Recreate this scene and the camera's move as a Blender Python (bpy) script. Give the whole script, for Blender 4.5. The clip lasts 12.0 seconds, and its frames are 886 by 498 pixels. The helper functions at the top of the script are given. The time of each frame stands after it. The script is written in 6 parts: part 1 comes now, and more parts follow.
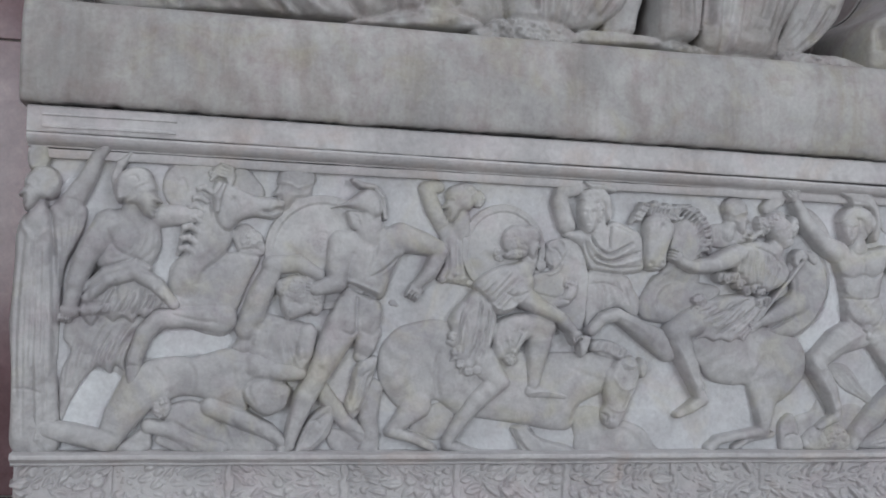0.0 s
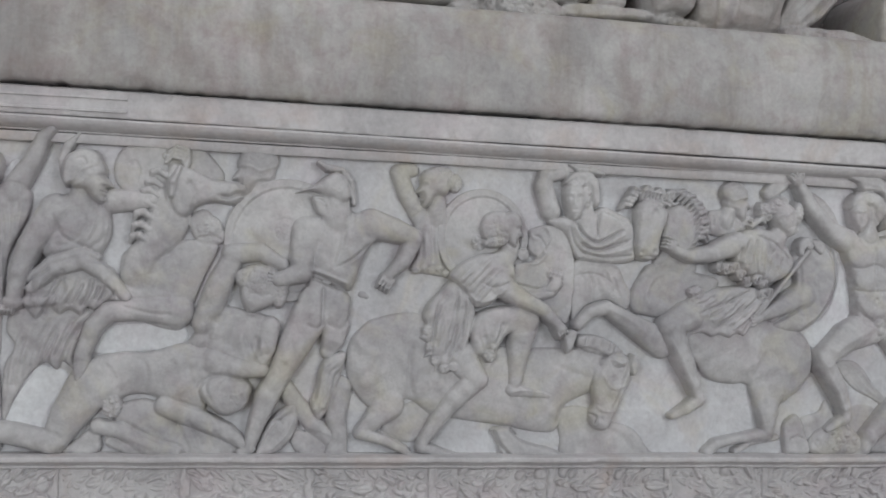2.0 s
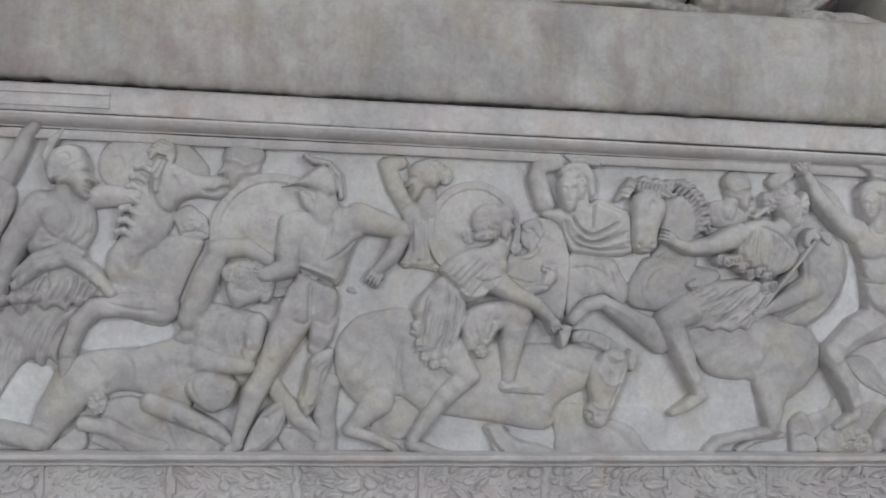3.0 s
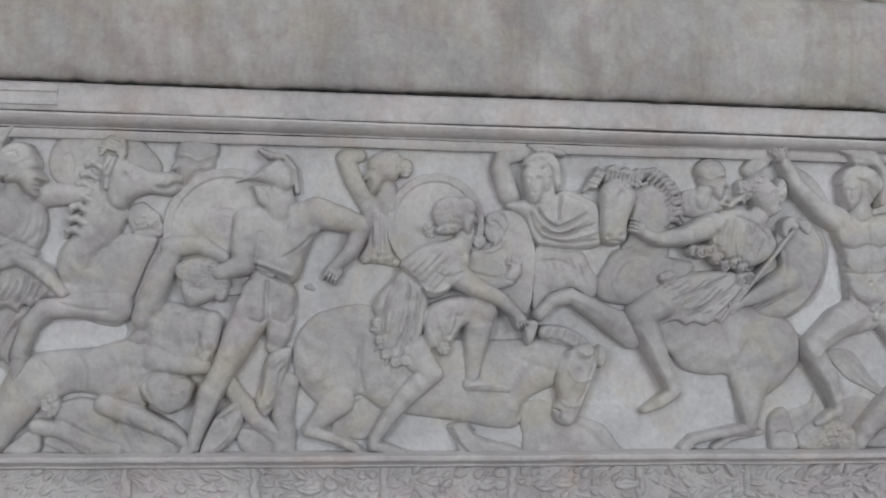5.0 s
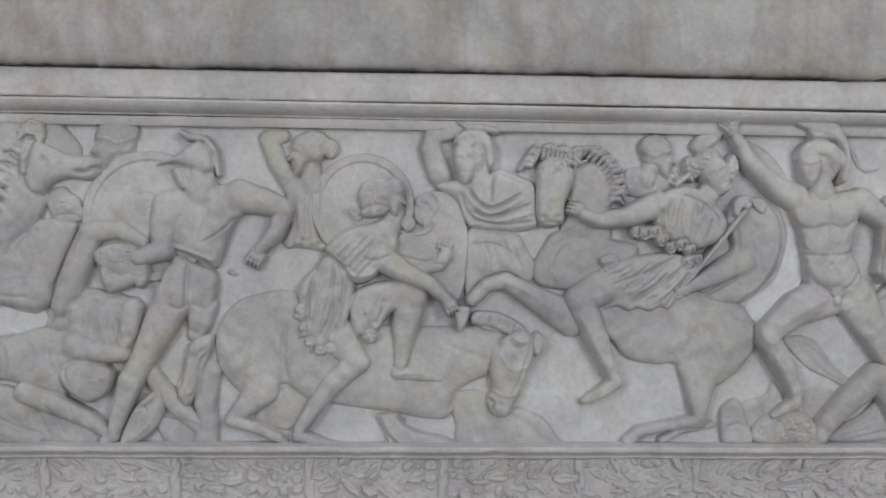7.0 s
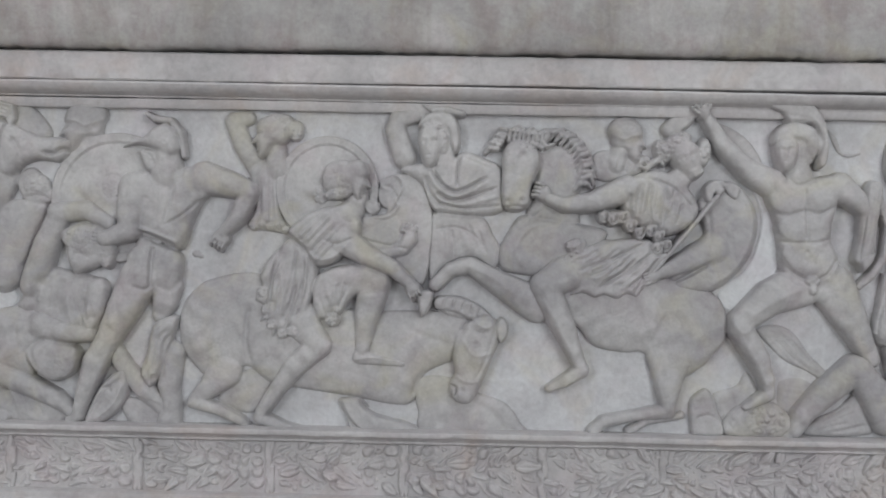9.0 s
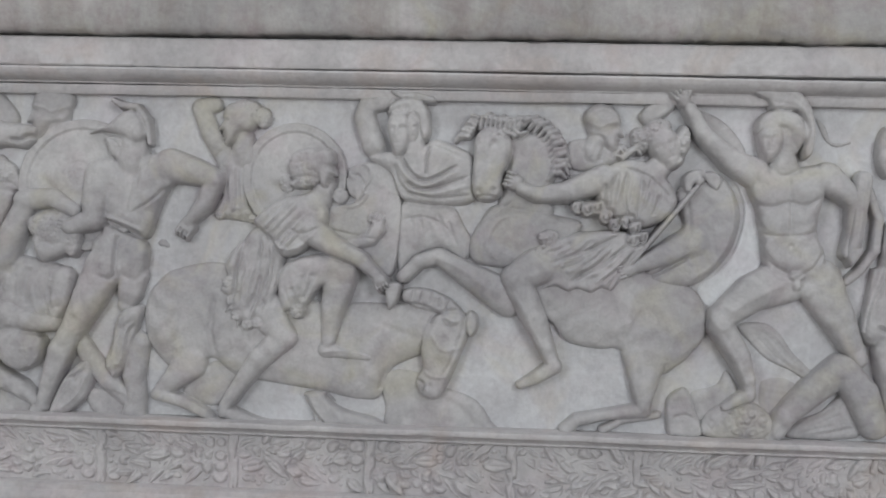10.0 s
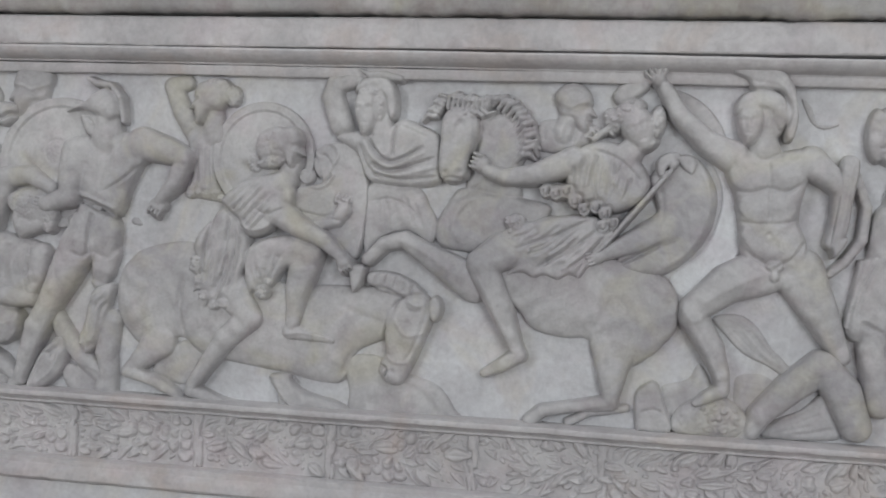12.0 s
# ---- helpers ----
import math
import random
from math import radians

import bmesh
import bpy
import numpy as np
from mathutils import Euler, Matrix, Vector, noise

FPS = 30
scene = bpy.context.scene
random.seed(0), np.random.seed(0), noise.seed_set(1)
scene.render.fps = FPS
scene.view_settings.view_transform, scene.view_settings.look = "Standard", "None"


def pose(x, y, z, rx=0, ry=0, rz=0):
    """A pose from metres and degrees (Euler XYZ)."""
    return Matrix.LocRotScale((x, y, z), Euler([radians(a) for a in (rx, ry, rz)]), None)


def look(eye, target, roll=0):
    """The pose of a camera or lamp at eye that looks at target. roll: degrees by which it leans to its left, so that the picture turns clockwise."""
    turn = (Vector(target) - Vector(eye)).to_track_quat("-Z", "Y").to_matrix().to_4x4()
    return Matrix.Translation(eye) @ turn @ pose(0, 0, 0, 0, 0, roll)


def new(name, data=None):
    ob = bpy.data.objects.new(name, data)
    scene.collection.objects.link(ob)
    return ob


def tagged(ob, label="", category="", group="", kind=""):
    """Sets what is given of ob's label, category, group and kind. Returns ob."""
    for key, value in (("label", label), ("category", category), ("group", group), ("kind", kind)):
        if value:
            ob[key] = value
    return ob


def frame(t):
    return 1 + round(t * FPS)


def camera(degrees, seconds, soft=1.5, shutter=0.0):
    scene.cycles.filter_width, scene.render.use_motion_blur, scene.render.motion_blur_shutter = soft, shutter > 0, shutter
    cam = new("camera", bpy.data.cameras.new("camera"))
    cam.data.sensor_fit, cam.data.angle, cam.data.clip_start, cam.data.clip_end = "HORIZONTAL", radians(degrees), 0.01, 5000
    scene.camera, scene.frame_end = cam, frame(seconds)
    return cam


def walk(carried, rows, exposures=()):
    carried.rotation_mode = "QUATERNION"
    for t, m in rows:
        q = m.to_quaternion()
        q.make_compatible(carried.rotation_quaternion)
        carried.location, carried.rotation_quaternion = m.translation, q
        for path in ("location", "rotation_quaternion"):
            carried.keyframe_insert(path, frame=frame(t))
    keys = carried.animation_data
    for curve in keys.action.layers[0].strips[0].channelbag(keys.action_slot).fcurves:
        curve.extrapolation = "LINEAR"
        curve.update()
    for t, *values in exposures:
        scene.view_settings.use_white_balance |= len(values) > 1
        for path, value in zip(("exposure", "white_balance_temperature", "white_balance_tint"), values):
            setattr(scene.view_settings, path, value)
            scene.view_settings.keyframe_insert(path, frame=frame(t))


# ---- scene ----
cam = camera(45.0, 12.0, soft=1.8)
PATH = [
    (0, (0.524, -3.257, 1.517), (0.952, -1.304, 1.584), 1.8),
    (0.5, (0.578, -3.178, 1.492), (0.991, -1.223, 1.57), 1.9),
    (1, (0.595, -3.114, 1.458), (1.011, -1.16, 1.551), 1.7),
    (1.5, (0.626, -3.068, 1.463), (1.045, -1.114, 1.552), 1.8),
    (2, (0.727, -3.059, 1.471), (1.106, -1.096, 1.551), 1.7),
    (2.5, (0.834, -3.052, 1.484), (1.16, -1.08, 1.55), 1.6),
    (3, (0.914, -3.026, 1.475), (1.198, -1.048, 1.543), 1.4),
    (5, (1.135, -2.965, 1.488), (1.353, -0.978, 1.54), 0.7),
    (5.5, (1.27, -2.928, 1.488), (1.442, -0.936, 1.534), 0.5),
    (6, (1.377, -2.887, 1.483), (1.515, -0.892, 1.527), 0.5),
    (6.5, (1.445, -2.871, 1.48), (1.565, -0.875, 1.518), 0.4),
    (7, (1.57, -2.87, 1.467), (1.632, -0.872, 1.505), 0.4),
    (9, (1.854, -2.835, 1.417), (1.786, -0.837, 1.461), 1.0),
    (9.5, (1.963, -2.786, 1.428), (1.848, -0.79, 1.461), 1.6),
    (10, (2.068, -2.735, 1.415), (1.902, -0.742, 1.446), 1.5),
    (10.5, (2.108, -2.702, 1.441), (1.926, -0.711, 1.444), 1.9),
    (11, (2.19, -2.665, 1.419), (1.964, -0.678, 1.426), 2.0),
    (11.5, (2.315, -2.625, 1.422), (2.012, -0.648, 1.423), 2.5),
    (12, (2.422, -2.616, 1.433), (2.054, -0.65, 1.422), 2.5),
]
walk(cam, [(t, look(eye, target, roll)) for t, eye, target, roll in PATH],
     exposures=[(0, -0.35, 6150, 7.9), (1.2, -0.37, 6330, 7.9), (3, -0.38, 6430, 7.9), (12, -0.38, 6430, 7.9)])


# ---------------------------------------------------------------- world and light
world = bpy.data.worlds.new("world")
scene.world = world
world.use_nodes = True
wn = world.node_tree.nodes
sky = wn.new("ShaderNodeTexSky")
sky.sky_type, sky.sun_disc, sky.sun_elevation, sky.sun_rotation = "NISHITA", False, radians(50), radians(150)
world.node_tree.links.new(sky.outputs[0], wn["Background"].inputs[0])
wn["Background"].inputs[1].default_value = 0.1


def area_lamp(name, place, aim, wide, high, watts, colour):
    data = bpy.data.lights.new(name, "AREA")
    data.shape, data.size, data.size_y, data.energy, data.color = "RECTANGLE", wide, high, watts, colour
    ob = new(name, data)
    ob.matrix_world = look(place, aim)
    return ob


area_lamp("skylight_daylight", (1.6, -1.9, 5.45), (1.6, -1.9001, 0), 3.0, 2.2, 64, (0.97, 0.98, 1.0))
area_lamp("window_daylight", (5.2, -5.95, 2.9), (5.2, 0, 2.9), 2.4, 3.2, 224, (0.98, 0.98, 1.0))
# added fill from the left, to even the brightness along the chest
area_lamp("left_fill_lamp", (-2.2, -5.95, 2.6), (-2.2, 0, 2.6), 2.0, 2.8, 190, (0.98, 0.98, 1.0))


# ---------------------------------------------------------------- materials
def material(name):
    m = bpy.data.materials.new(name)
    m.use_nodes = True
    nt = m.node_tree
    return m, nt, nt.nodes["Principled BSDF"]


def node(nt, kind, **inputs):
    n = nt.nodes.new(kind)
    for key, value in inputs.items():
        n.inputs[key.replace("_", " ")].default_value = value
    return n


def ramp(nt, source, stops):
    r = nt.nodes.new("ShaderNodeValToRGB")
    while len(r.color_ramp.elements) < len(stops):
        r.color_ramp.elements.new(0.5)
    for e, (at, c) in zip(r.color_ramp.elements, stops):
        e.position, e.color = at, (*c, 1)
    nt.links.new(source, r.inputs[0])
    return r.outputs[0]


def mix(nt, factor, a, b, how="MIX"):
    n = nt.nodes.new("ShaderNodeMix")
    n.data_type, n.blend_type = "RGBA", how
    for socket, value in ((n.inputs[0], factor), (n.inputs[6], a), (n.inputs[7], b)):
        if isinstance(value, bpy.types.NodeSocket):
            nt.links.new(value, socket)
        else:
            socket.default_value = value if isinstance(value, float) else (*value, 1)
    return n.outputs[2]


def marble(name, pale, grey, warm, dirt, rough=0.55, bump=0.25, stain=0.5, streak=0.0):
    """Old weathered marble: cloudy grey, ochre and mauve stains, fine grain and pitting."""
    m, nt, bsdf = material(name)
    co = nt.nodes.new("ShaderNodeTexCoord").outputs["Object"]

    def noise_tex(scale, detail, distort=0.0):
        n = node(nt, "ShaderNodeTexNoise", Scale=scale, Detail=detail, Roughness=0.6, Distortion=distort)
        nt.links.new(co, n.inputs["Vector"])
        return n.outputs["Fac"]

    cloud = ramp(nt, noise_tex(3.1, 5.0, 0.4), ((0.36, grey), (0.62, pale)))
    ochre = ramp(nt, noise_tex(4.7, 3.0, 0.8), ((0.52, (0, 0, 0)), (0.72, (stain, stain, stain))))
    c = mix(nt, ochre, cloud, warm)
    soot = ramp(nt, noise_tex(9.0, 6.0, 0.3), ((0.5, (0, 0, 0)), (0.8, (stain * 0.8,) * 3)))
    c = mix(nt, soot, c, dirt)
    rose = ramp(nt, noise_tex(6.3, 4.0, 0.6), ((0.5, (1, 1, 1)), (0.7, (1.0, 0.95, 0.972))))
    c = mix(nt, 0.9, c, rose, "MULTIPLY")
    veil = ramp(nt, noise_tex(24.0, 6.0, 1.2), ((0.3, (0.84, 0.83, 0.84)), (0.62, (1, 1, 1))))
    c = mix(nt, 0.85, c, veil, "MULTIPLY")
    speck = ramp(nt, noise_tex(85.0, 4.0), ((0.3, (0.86, 0.86, 0.86)), (0.6, (1, 1, 1))))
    c = mix(nt, 0.7, c, speck, "MULTIPLY")
    if streak:  # old water runs, long down the face and narrow across
        run = nt.nodes.new("ShaderNodeMapping")
        run.inputs["Scale"].default_value = (7.0, 7.0, 1.1)
        nt.links.new(co, run.inputs["Vector"])
        n = node(nt, "ShaderNodeTexNoise", Scale=1.3, Detail=4.0, Roughness=0.65, Distortion=0.3)
        nt.links.new(run.outputs[0], n.inputs["Vector"])
        c = mix(nt, streak, c, ramp(nt, n.outputs["Fac"], ((0.38, (0.8, 0.765, 0.74)), (0.6, (1, 1, 1)))), "MULTIPLY")
    nt.links.new(c, bsdf.inputs["Base Color"])
    bsdf.inputs["Roughness"].default_value = rough
    bsdf.inputs["Specular IOR Level"].default_value = 0.35
    grain = node(nt, "ShaderNodeBump", Strength=bump, Distance=0.004)
    nt.links.new(noise_tex(38.0, 8.0), grain.inputs["Height"])
    nt.links.new(grain.outputs[0], bsdf.inputs["Normal"])
    return m


STONE = marble("carved_marble", (0.53, 0.528, 0.524), (0.365, 0.36, 0.37), (0.475, 0.46, 0.385), (0.285, 0.255, 0.27), stain=0.85, bump=0.45)
GROUND = marble("relief_ground_marble", (0.63, 0.642, 0.655), (0.48, 0.484, 0.497), (0.58, 0.56, 0.5), (0.42, 0.395, 0.405), bump=0.75, stain=0.7)
PATCH = marble("pale_plaster_fill", (0.68, 0.7, 0.71), (0.6, 0.615, 0.63), (0.62, 0.61, 0.58), (0.5, 0.5, 0.5), rough=0.8, stain=0.25)
LIDSTONE = marble("lid_marble", (0.47, 0.467, 0.458), (0.33, 0.325, 0.322), (0.41, 0.395, 0.33), (0.29, 0.24, 0.235), bump=0.6, stain=0.9, streak=0.9)
TRIM = marble("moulding_marble", (0.58, 0.572, 0.572), (0.46, 0.452, 0.46), (0.51, 0.44, 0.4), (0.38, 0.335, 0.338), bump=0.35, stain=0.6)
# near-black: the shade of the open joint put into a colour
JOINT_SHADE = marble("joint_shade_black", (0.05, 0.045, 0.045), (0.03, 0.03, 0.03), (0.04, 0.035, 0.03), (0.02, 0.02, 0.02), rough=0.9)
PLASTER = marble("hall_plaster", (0.62, 0.6, 0.57), (0.55, 0.53, 0.5), (0.56, 0.53, 0.48), (0.5, 0.48, 0.45), rough=0.85, bump=0.1, stain=0.3)
FLOORSTONE = marble("floor_stone", (0.52, 0.5, 0.47), (0.4, 0.38, 0.36), (0.36, 0.31, 0.26), (0.22, 0.2, 0.19), rough=0.3, bump=0.1)
RED = marble("red_wall_marble", (0.27, 0.17, 0.185), (0.16, 0.085, 0.095), (0.3, 0.2, 0.21), (0.11, 0.055, 0.062), rough=0.2, bump=0.03)


# ---------------------------------------------------------------- mesh helpers
def mesh_object(name, verts, faces, mat, parent=None, label="", smooth=True):
    me = bpy.data.meshes.new(name)
    me.from_pydata([tuple(v) for v in verts], [], [tuple(f) for f in faces])
    me.polygons.foreach_set("use_smooth", [smooth] * len(me.polygons))
    me.materials.append(mat)
    me.update()
    ob = new(name, me)
    if parent:
        ob.parent = parent
    return tagged(ob, label)


def block(name, x0, x1, y0, y1, z0, z1, mat, parent=None, label="", bevel=0.004):
    bm = bmesh.new()
    bmesh.ops.create_cube(bm, size=1, matrix=Matrix.LocRotScale(((x0 + x1) / 2, (y0 + y1) / 2, (z0 + z1) / 2), None, (x1 - x0, y1 - y0, z1 - z0)))
    if bevel:
        bmesh.ops.bevel(bm, geom=bm.edges[:], offset=bevel, segments=2, affect="EDGES", profile=0.5)
    me = bpy.data.meshes.new(name)
    bm.to_mesh(me)
    bm.free()
    me.materials.append(mat)
    ob = new(name, me)
    if parent:
        ob.parent = parent
    return tagged(ob, label)


def wobble(x, z, scale, seed=0.0):
    return noise.noise((x * scale + seed, z * scale - seed, seed * 1.7))


def moulding(name, profile, x0, x1, mat, parent, label="", step=0.012, wear=0.0015, seed=1.0, chips=0.0, slope=0.0):
    """A worn run of moulding along x: the profile is a list of (y, z) from top to bottom, its ends closed."""
    n = int((x1 - x0) / step) + 1
    verts, faces, k = [], [], len(profile)
    for i in range(n):
        x = x0 + (x1 - x0) * i / (n - 1)
        for j, (y, z) in enumerate(profile):
            w = wear * (wobble(x, z, 9, seed) + 0.6 * wobble(x, z, 33, seed + 5))
            c = chips * max(0.0, wobble(x, z, 7, seed + 9) + 0.8 * wobble(x, z, 26, seed + 2) - 0.42)
            verts.append((x, y + w + c, z + w * 0.8 + 0.002 * wobble(x, 0, 1.3, seed) + slope * (x - 1.2)))
    for i in range(n - 1):
        for j in range(k - 1):
            a = i * k + j
            faces.append((a, a + 1, a + k + 1, a + k))
    faces.append(tuple(range(k)))
    faces.append(tuple(reversed(range((n - 1) * k, n * k))))
    ob = mesh_object(name, verts, faces, mat, parent, label)
    ob.data.polygons.foreach_set("use_smooth", [len(p.vertices) == 4 for p in ob.data.polygons])
    ob.data.set_sharp_from_angle(angle=radians(38))
    return ob


BACK = 0.04  # the ground of the relief; carving stands forward of it, towards -y


def smooth_curve(points, closed, steps=5):
    """A Catmull-Rom curve through points."""
    n, out = len(points), []
    for i in range(n if closed else n - 1):
        four = [points[(i + k) % n] if closed else points[min(max(i + k, 0), n - 1)] for k in (-1, 0, 1, 2)]
        for j in range(steps):
            t = j / steps
            out.append(tuple(0.5 * (2 * b + (c - a) * t + (2 * a - 5 * b + 4 * c - e) * t * t + (3 * b - a - 3 * c + e) * t ** 3) for a, b, c, e in zip(*four)))
    return out if closed else out + [tuple(points[-1])]


def window(X, Z, points, margin):
    """The part of a regular grid that lies round points."""
    xs, zs = X[0], Z[:, 0]
    i0, i1 = np.searchsorted(xs, (min(p[0] for p in points) - margin, max(p[0] for p in points) + margin))
    j0, j1 = np.searchsorted(zs, (min(p[1] for p in points) - margin, max(p[1] for p in points) + margin))
    return slice(j0, j1), slice(i0, i1)


def spread(a, r):
    """A soft average over about r cells each way."""
    for axis in (0, 1) * 2:
        n = a.shape[axis]
        if n < 2:
            continue
        sums = np.insert(np.cumsum(a, axis), 0, 0, axis)
        lo, hi = np.maximum(np.arange(n) - r, 0), np.minimum(np.arange(n) + r + 1, n)
        shape = (-1, 1) if axis == 0 else (1, -1)
        a = (np.take(sums, hi, axis) - np.take(sums, lo, axis)) / (hi - lo).reshape(shape)
    return a


class Carving:
    """A form in relief, modelled as rounded volumes standing off the ground and blended like worked stone.
    Each volume cuts a fine channel round itself into those laid before it, as a drill does."""

    def __init__(self, name, label="", blend=0.007, cell=0.0026, mat=None, back=BACK, deep=0.024, whole=False):
        self.name, self.label, self.blend, self.cell, self.mat = name, label, blend, cell, mat or STONE
        self.back, self.deep, self.whole, self.rough = back, deep, whole, 0.0006
        self.forms, self.marks, self.box = [], [], [9, 9, -9, -9]

    def grow(self, x, z, r):
        b = self.box
        self.box = [min(b[0], x - r), min(b[1], z - r), max(b[2], x + r), max(b[3], z + r)]

    def swell(self, height, q):
        """How far a rounded form of that free height stands out at q of the way to its edge."""
        return self.deep * np.tanh(height / self.deep) * np.maximum(1 - q * q, 0) ** 0.55

    def tube(self, *stations, cut=0.0025, full=0.85):
        """A limb through stations of (x, z, radius, distance off the ground)."""
        for x, z, r, d in stations:
            self.grow(x, z, r + 0.02)

        def form(X, Z):
            F, out = None, None
            for (x0, z0, r0, d0), (x1, z1, r1, d1) in zip(stations, stations[1:]):
                dx, dz = x1 - x0, z1 - z0
                t = np.clip(((X - x0) * dx + (Z - z0) * dz) / (dx * dx + dz * dz + 1e-9), 0, 1)
                s = np.hypot(X - x0 - t * dx, Z - z0 - t * dz)
                r, d = r0 + (r1 - r0) * t, d0 + (d1 - d0) * t
                G = d * (0.6 + 0.4 * np.sqrt(1 - np.minimum(s / r, 1) ** 5)) + self.swell(full * r, s / r) - 8 * np.maximum(s - r, 0)
                if F is None:  # no channel round the root, which grows out of the body
                    root = (X - x0) * dx + (Z - z0) * dz < 0.25 * (dx * dx + dz * dz)
                    F, out = G, np.where(root, 0.05, s - r)
                else:
                    k = np.maximum(0.008 - np.abs(F - G), 0) / 0.008
                    F, out = np.maximum(F, G) + k * k * 0.002, np.minimum(out, s - r)
            return F, out
        self.forms.append((form, cut))

    def blob(self, x, z, rx, rz, turn, d, high, power=2.0, cut=0.0):
        """An ellipsoid; a higher power gives a flatter top and squarer shoulders."""
        self.grow(x, z, max(rx, rz) + 0.02)
        c, s = math.cos(radians(turn)), math.sin(radians(turn))

        def form(X, Z):
            u, v = ((X - x) * c + (Z - z) * s) / rx, ((Z - z) * c - (X - x) * s) / rz
            q = np.sqrt(u * u + v * v)
            out = (q - 1) * min(rx, rz)
            return d + self.swell(high, np.minimum(q, 1) ** (power / 2)) - 8 * np.maximum(out, 0), out
        self.forms.append((form, cut))

    def cloth(self, x0, z0, x1, z1, w0, w1, d0, d1, folds=4, amp=0.008, bend=0.0, swell=0.5, seed=0.0, cut=0.002):
        """A length of drapery from one place to another with folds along it, bent sideways by bend."""
        self.grow((x0 + x1) / 2, (z0 + z1) / 2, math.hypot(x1 - x0, z1 - z0) / 2 + max(w0, w1) + abs(bend) + 0.02)
        size = math.hypot(x1 - x0, z1 - z0)
        ex, ez = (x1 - x0) / size, (z1 - z0) / size

        def form(X, Z):
            t = ((X - x0) * ex + (Z - z0) * ez) / size
            tc = np.clip(t, 0, 1)
            off = (X - x0) * -ez + (Z - z0) * ex - bend * 4 * tc * (1 - tc)
            w = w0 + (w1 - w0) * tc
            u = off / w
            uc = np.clip(u, -1, 1)
            wave = folds * 1.4 * (uc + 0.34 * np.sin(2.7 * uc + seed * 4)) + 1.3 * np.sin(tc * 3.1 + seed + 1.6 * uc) + 0.8 * np.sin(tc * 6.0 + uc * 5 + seed * 2)
            crease = np.abs(np.sin(wave)) ** 0.7 * (0.62 + 0.38 * np.sin(seed * 3 + uc * 4.3 + tc * 2.6))
            h = d0 + (d1 - d0) * tc + self.swell(0.6 * swell * w, uc) + 0.006 + 1.25 * amp * (crease - 0.45)
            past = (np.abs(t - 0.5) - 0.5) * size + 0.35 * w * uc * uc + 0.08 * w * (1 - crease)
            out = np.maximum((np.abs(u) - 1) * w, past)
            return h - 8 * np.maximum(out, 0), out
        self.forms.append((form, cut))

    def curls(self, x, z, rx, rz, turn, d, high, lock=0.011, amp=0.005, seed=1, cut=0.002):
        """A cap of curly hair: an ellipsoid broken into small snail-like locks."""
        self.grow(x, z, max(rx, rz) + 0.02)
        rng = np.random.RandomState(seed)
        c, s = math.cos(radians(turn)), math.sin(radians(turn))
        us = np.arange(-rx - lock, rx + lock, lock * 1.5)
        vs = np.arange(-rz - lock, rz + lock, lock * 1.5)
        seeds = [(u + rng.uniform(-0.5, 0.5) * lock, v + rng.uniform(-0.5, 0.5) * lock, rng.choice([-1, 1])) for u in us for v in vs]

        def form(X, Z):
            u, v = (X - x) * c + (Z - z) * s, (Z - z) * c - (X - x) * s
            q = np.sqrt((u / rx) ** 2 + (v / rz) ** 2)
            near, spin = np.full(X.shape, 9.0), np.zeros(X.shape)
            for a, b, way in seeds:
                m = np.hypot(u - a, v - b)
                hit = m < near
                near = np.where(hit, m, near)
                spin = np.where(hit, way * np.arctan2(v - b, u - a), spin)
            out = (q - 1) * min(rx, rz)
            n = np.minimum(near / lock, 1.4)
            h = d + self.swell(high, np.minimum(q, 1)) + amp * (0.55 * np.cos(n * 3.3) + 0.45 * np.cos(n * 7 + spin)) * (q < 1.1)
            return h - 8 * np.maximum(out, 0), out
        self.forms.append((form, cut))

    def locks(self, x0, z0, x1, z1, count, long, turn, r, d, seed=1):
        """A row of hair locks along a line, each a short bent lock lying off it by turn degrees."""
        rng = np.random.RandomState(seed)
        for i in range(count):
            f = (i + 0.5) / count
            x, z = x0 + (x1 - x0) * f, z0 + (z1 - z0) * f
            a = radians(turn + rng.uniform(-18, 18))
            m = long * rng.uniform(0.75, 1.1)
            xm, zm = x + m * 0.55 * math.cos(a), z + m * 0.55 * math.sin(a)
            b = a + radians(rng.choice([-1, 1]) * rng.uniform(35, 75))
            self.tube((x, z, r, d), (xm, zm, r * 0.95, d), (xm + m * 0.45 * math.cos(b), zm + m * 0.45 * math.sin(b), r * 0.45, d - 0.002), cut=0.006)

    def disc(self, x, z, rx, rz, turn, d, rim, dome=0.008, cut=0.003):
        """A round shield: a raised rim and a gently domed field."""
        self.grow(x, z, max(rx, rz) + 0.02)
        c, s = math.cos(radians(turn)), math.sin(radians(turn))

        def form(X, Z):
            u, v = ((X - x) * c + (Z - z) * s) / rx, ((Z - z) * c - (X - x) * s) / rz
            q = np.sqrt(u * u + v * v)
            inner = 1 - rim / rx
            out = (q - 1) * min(rx, rz)
            h = d + dome * np.maximum(1 - (q / inner) ** 2, 0) + 0.005 * np.clip((q - inner) * 18 + 0.5, 0, 1)
            return h - 0.003 * np.exp(-((q - inner) / 0.02) ** 2) - 8 * np.maximum(out, 0), out
        self.forms.append((form, cut))

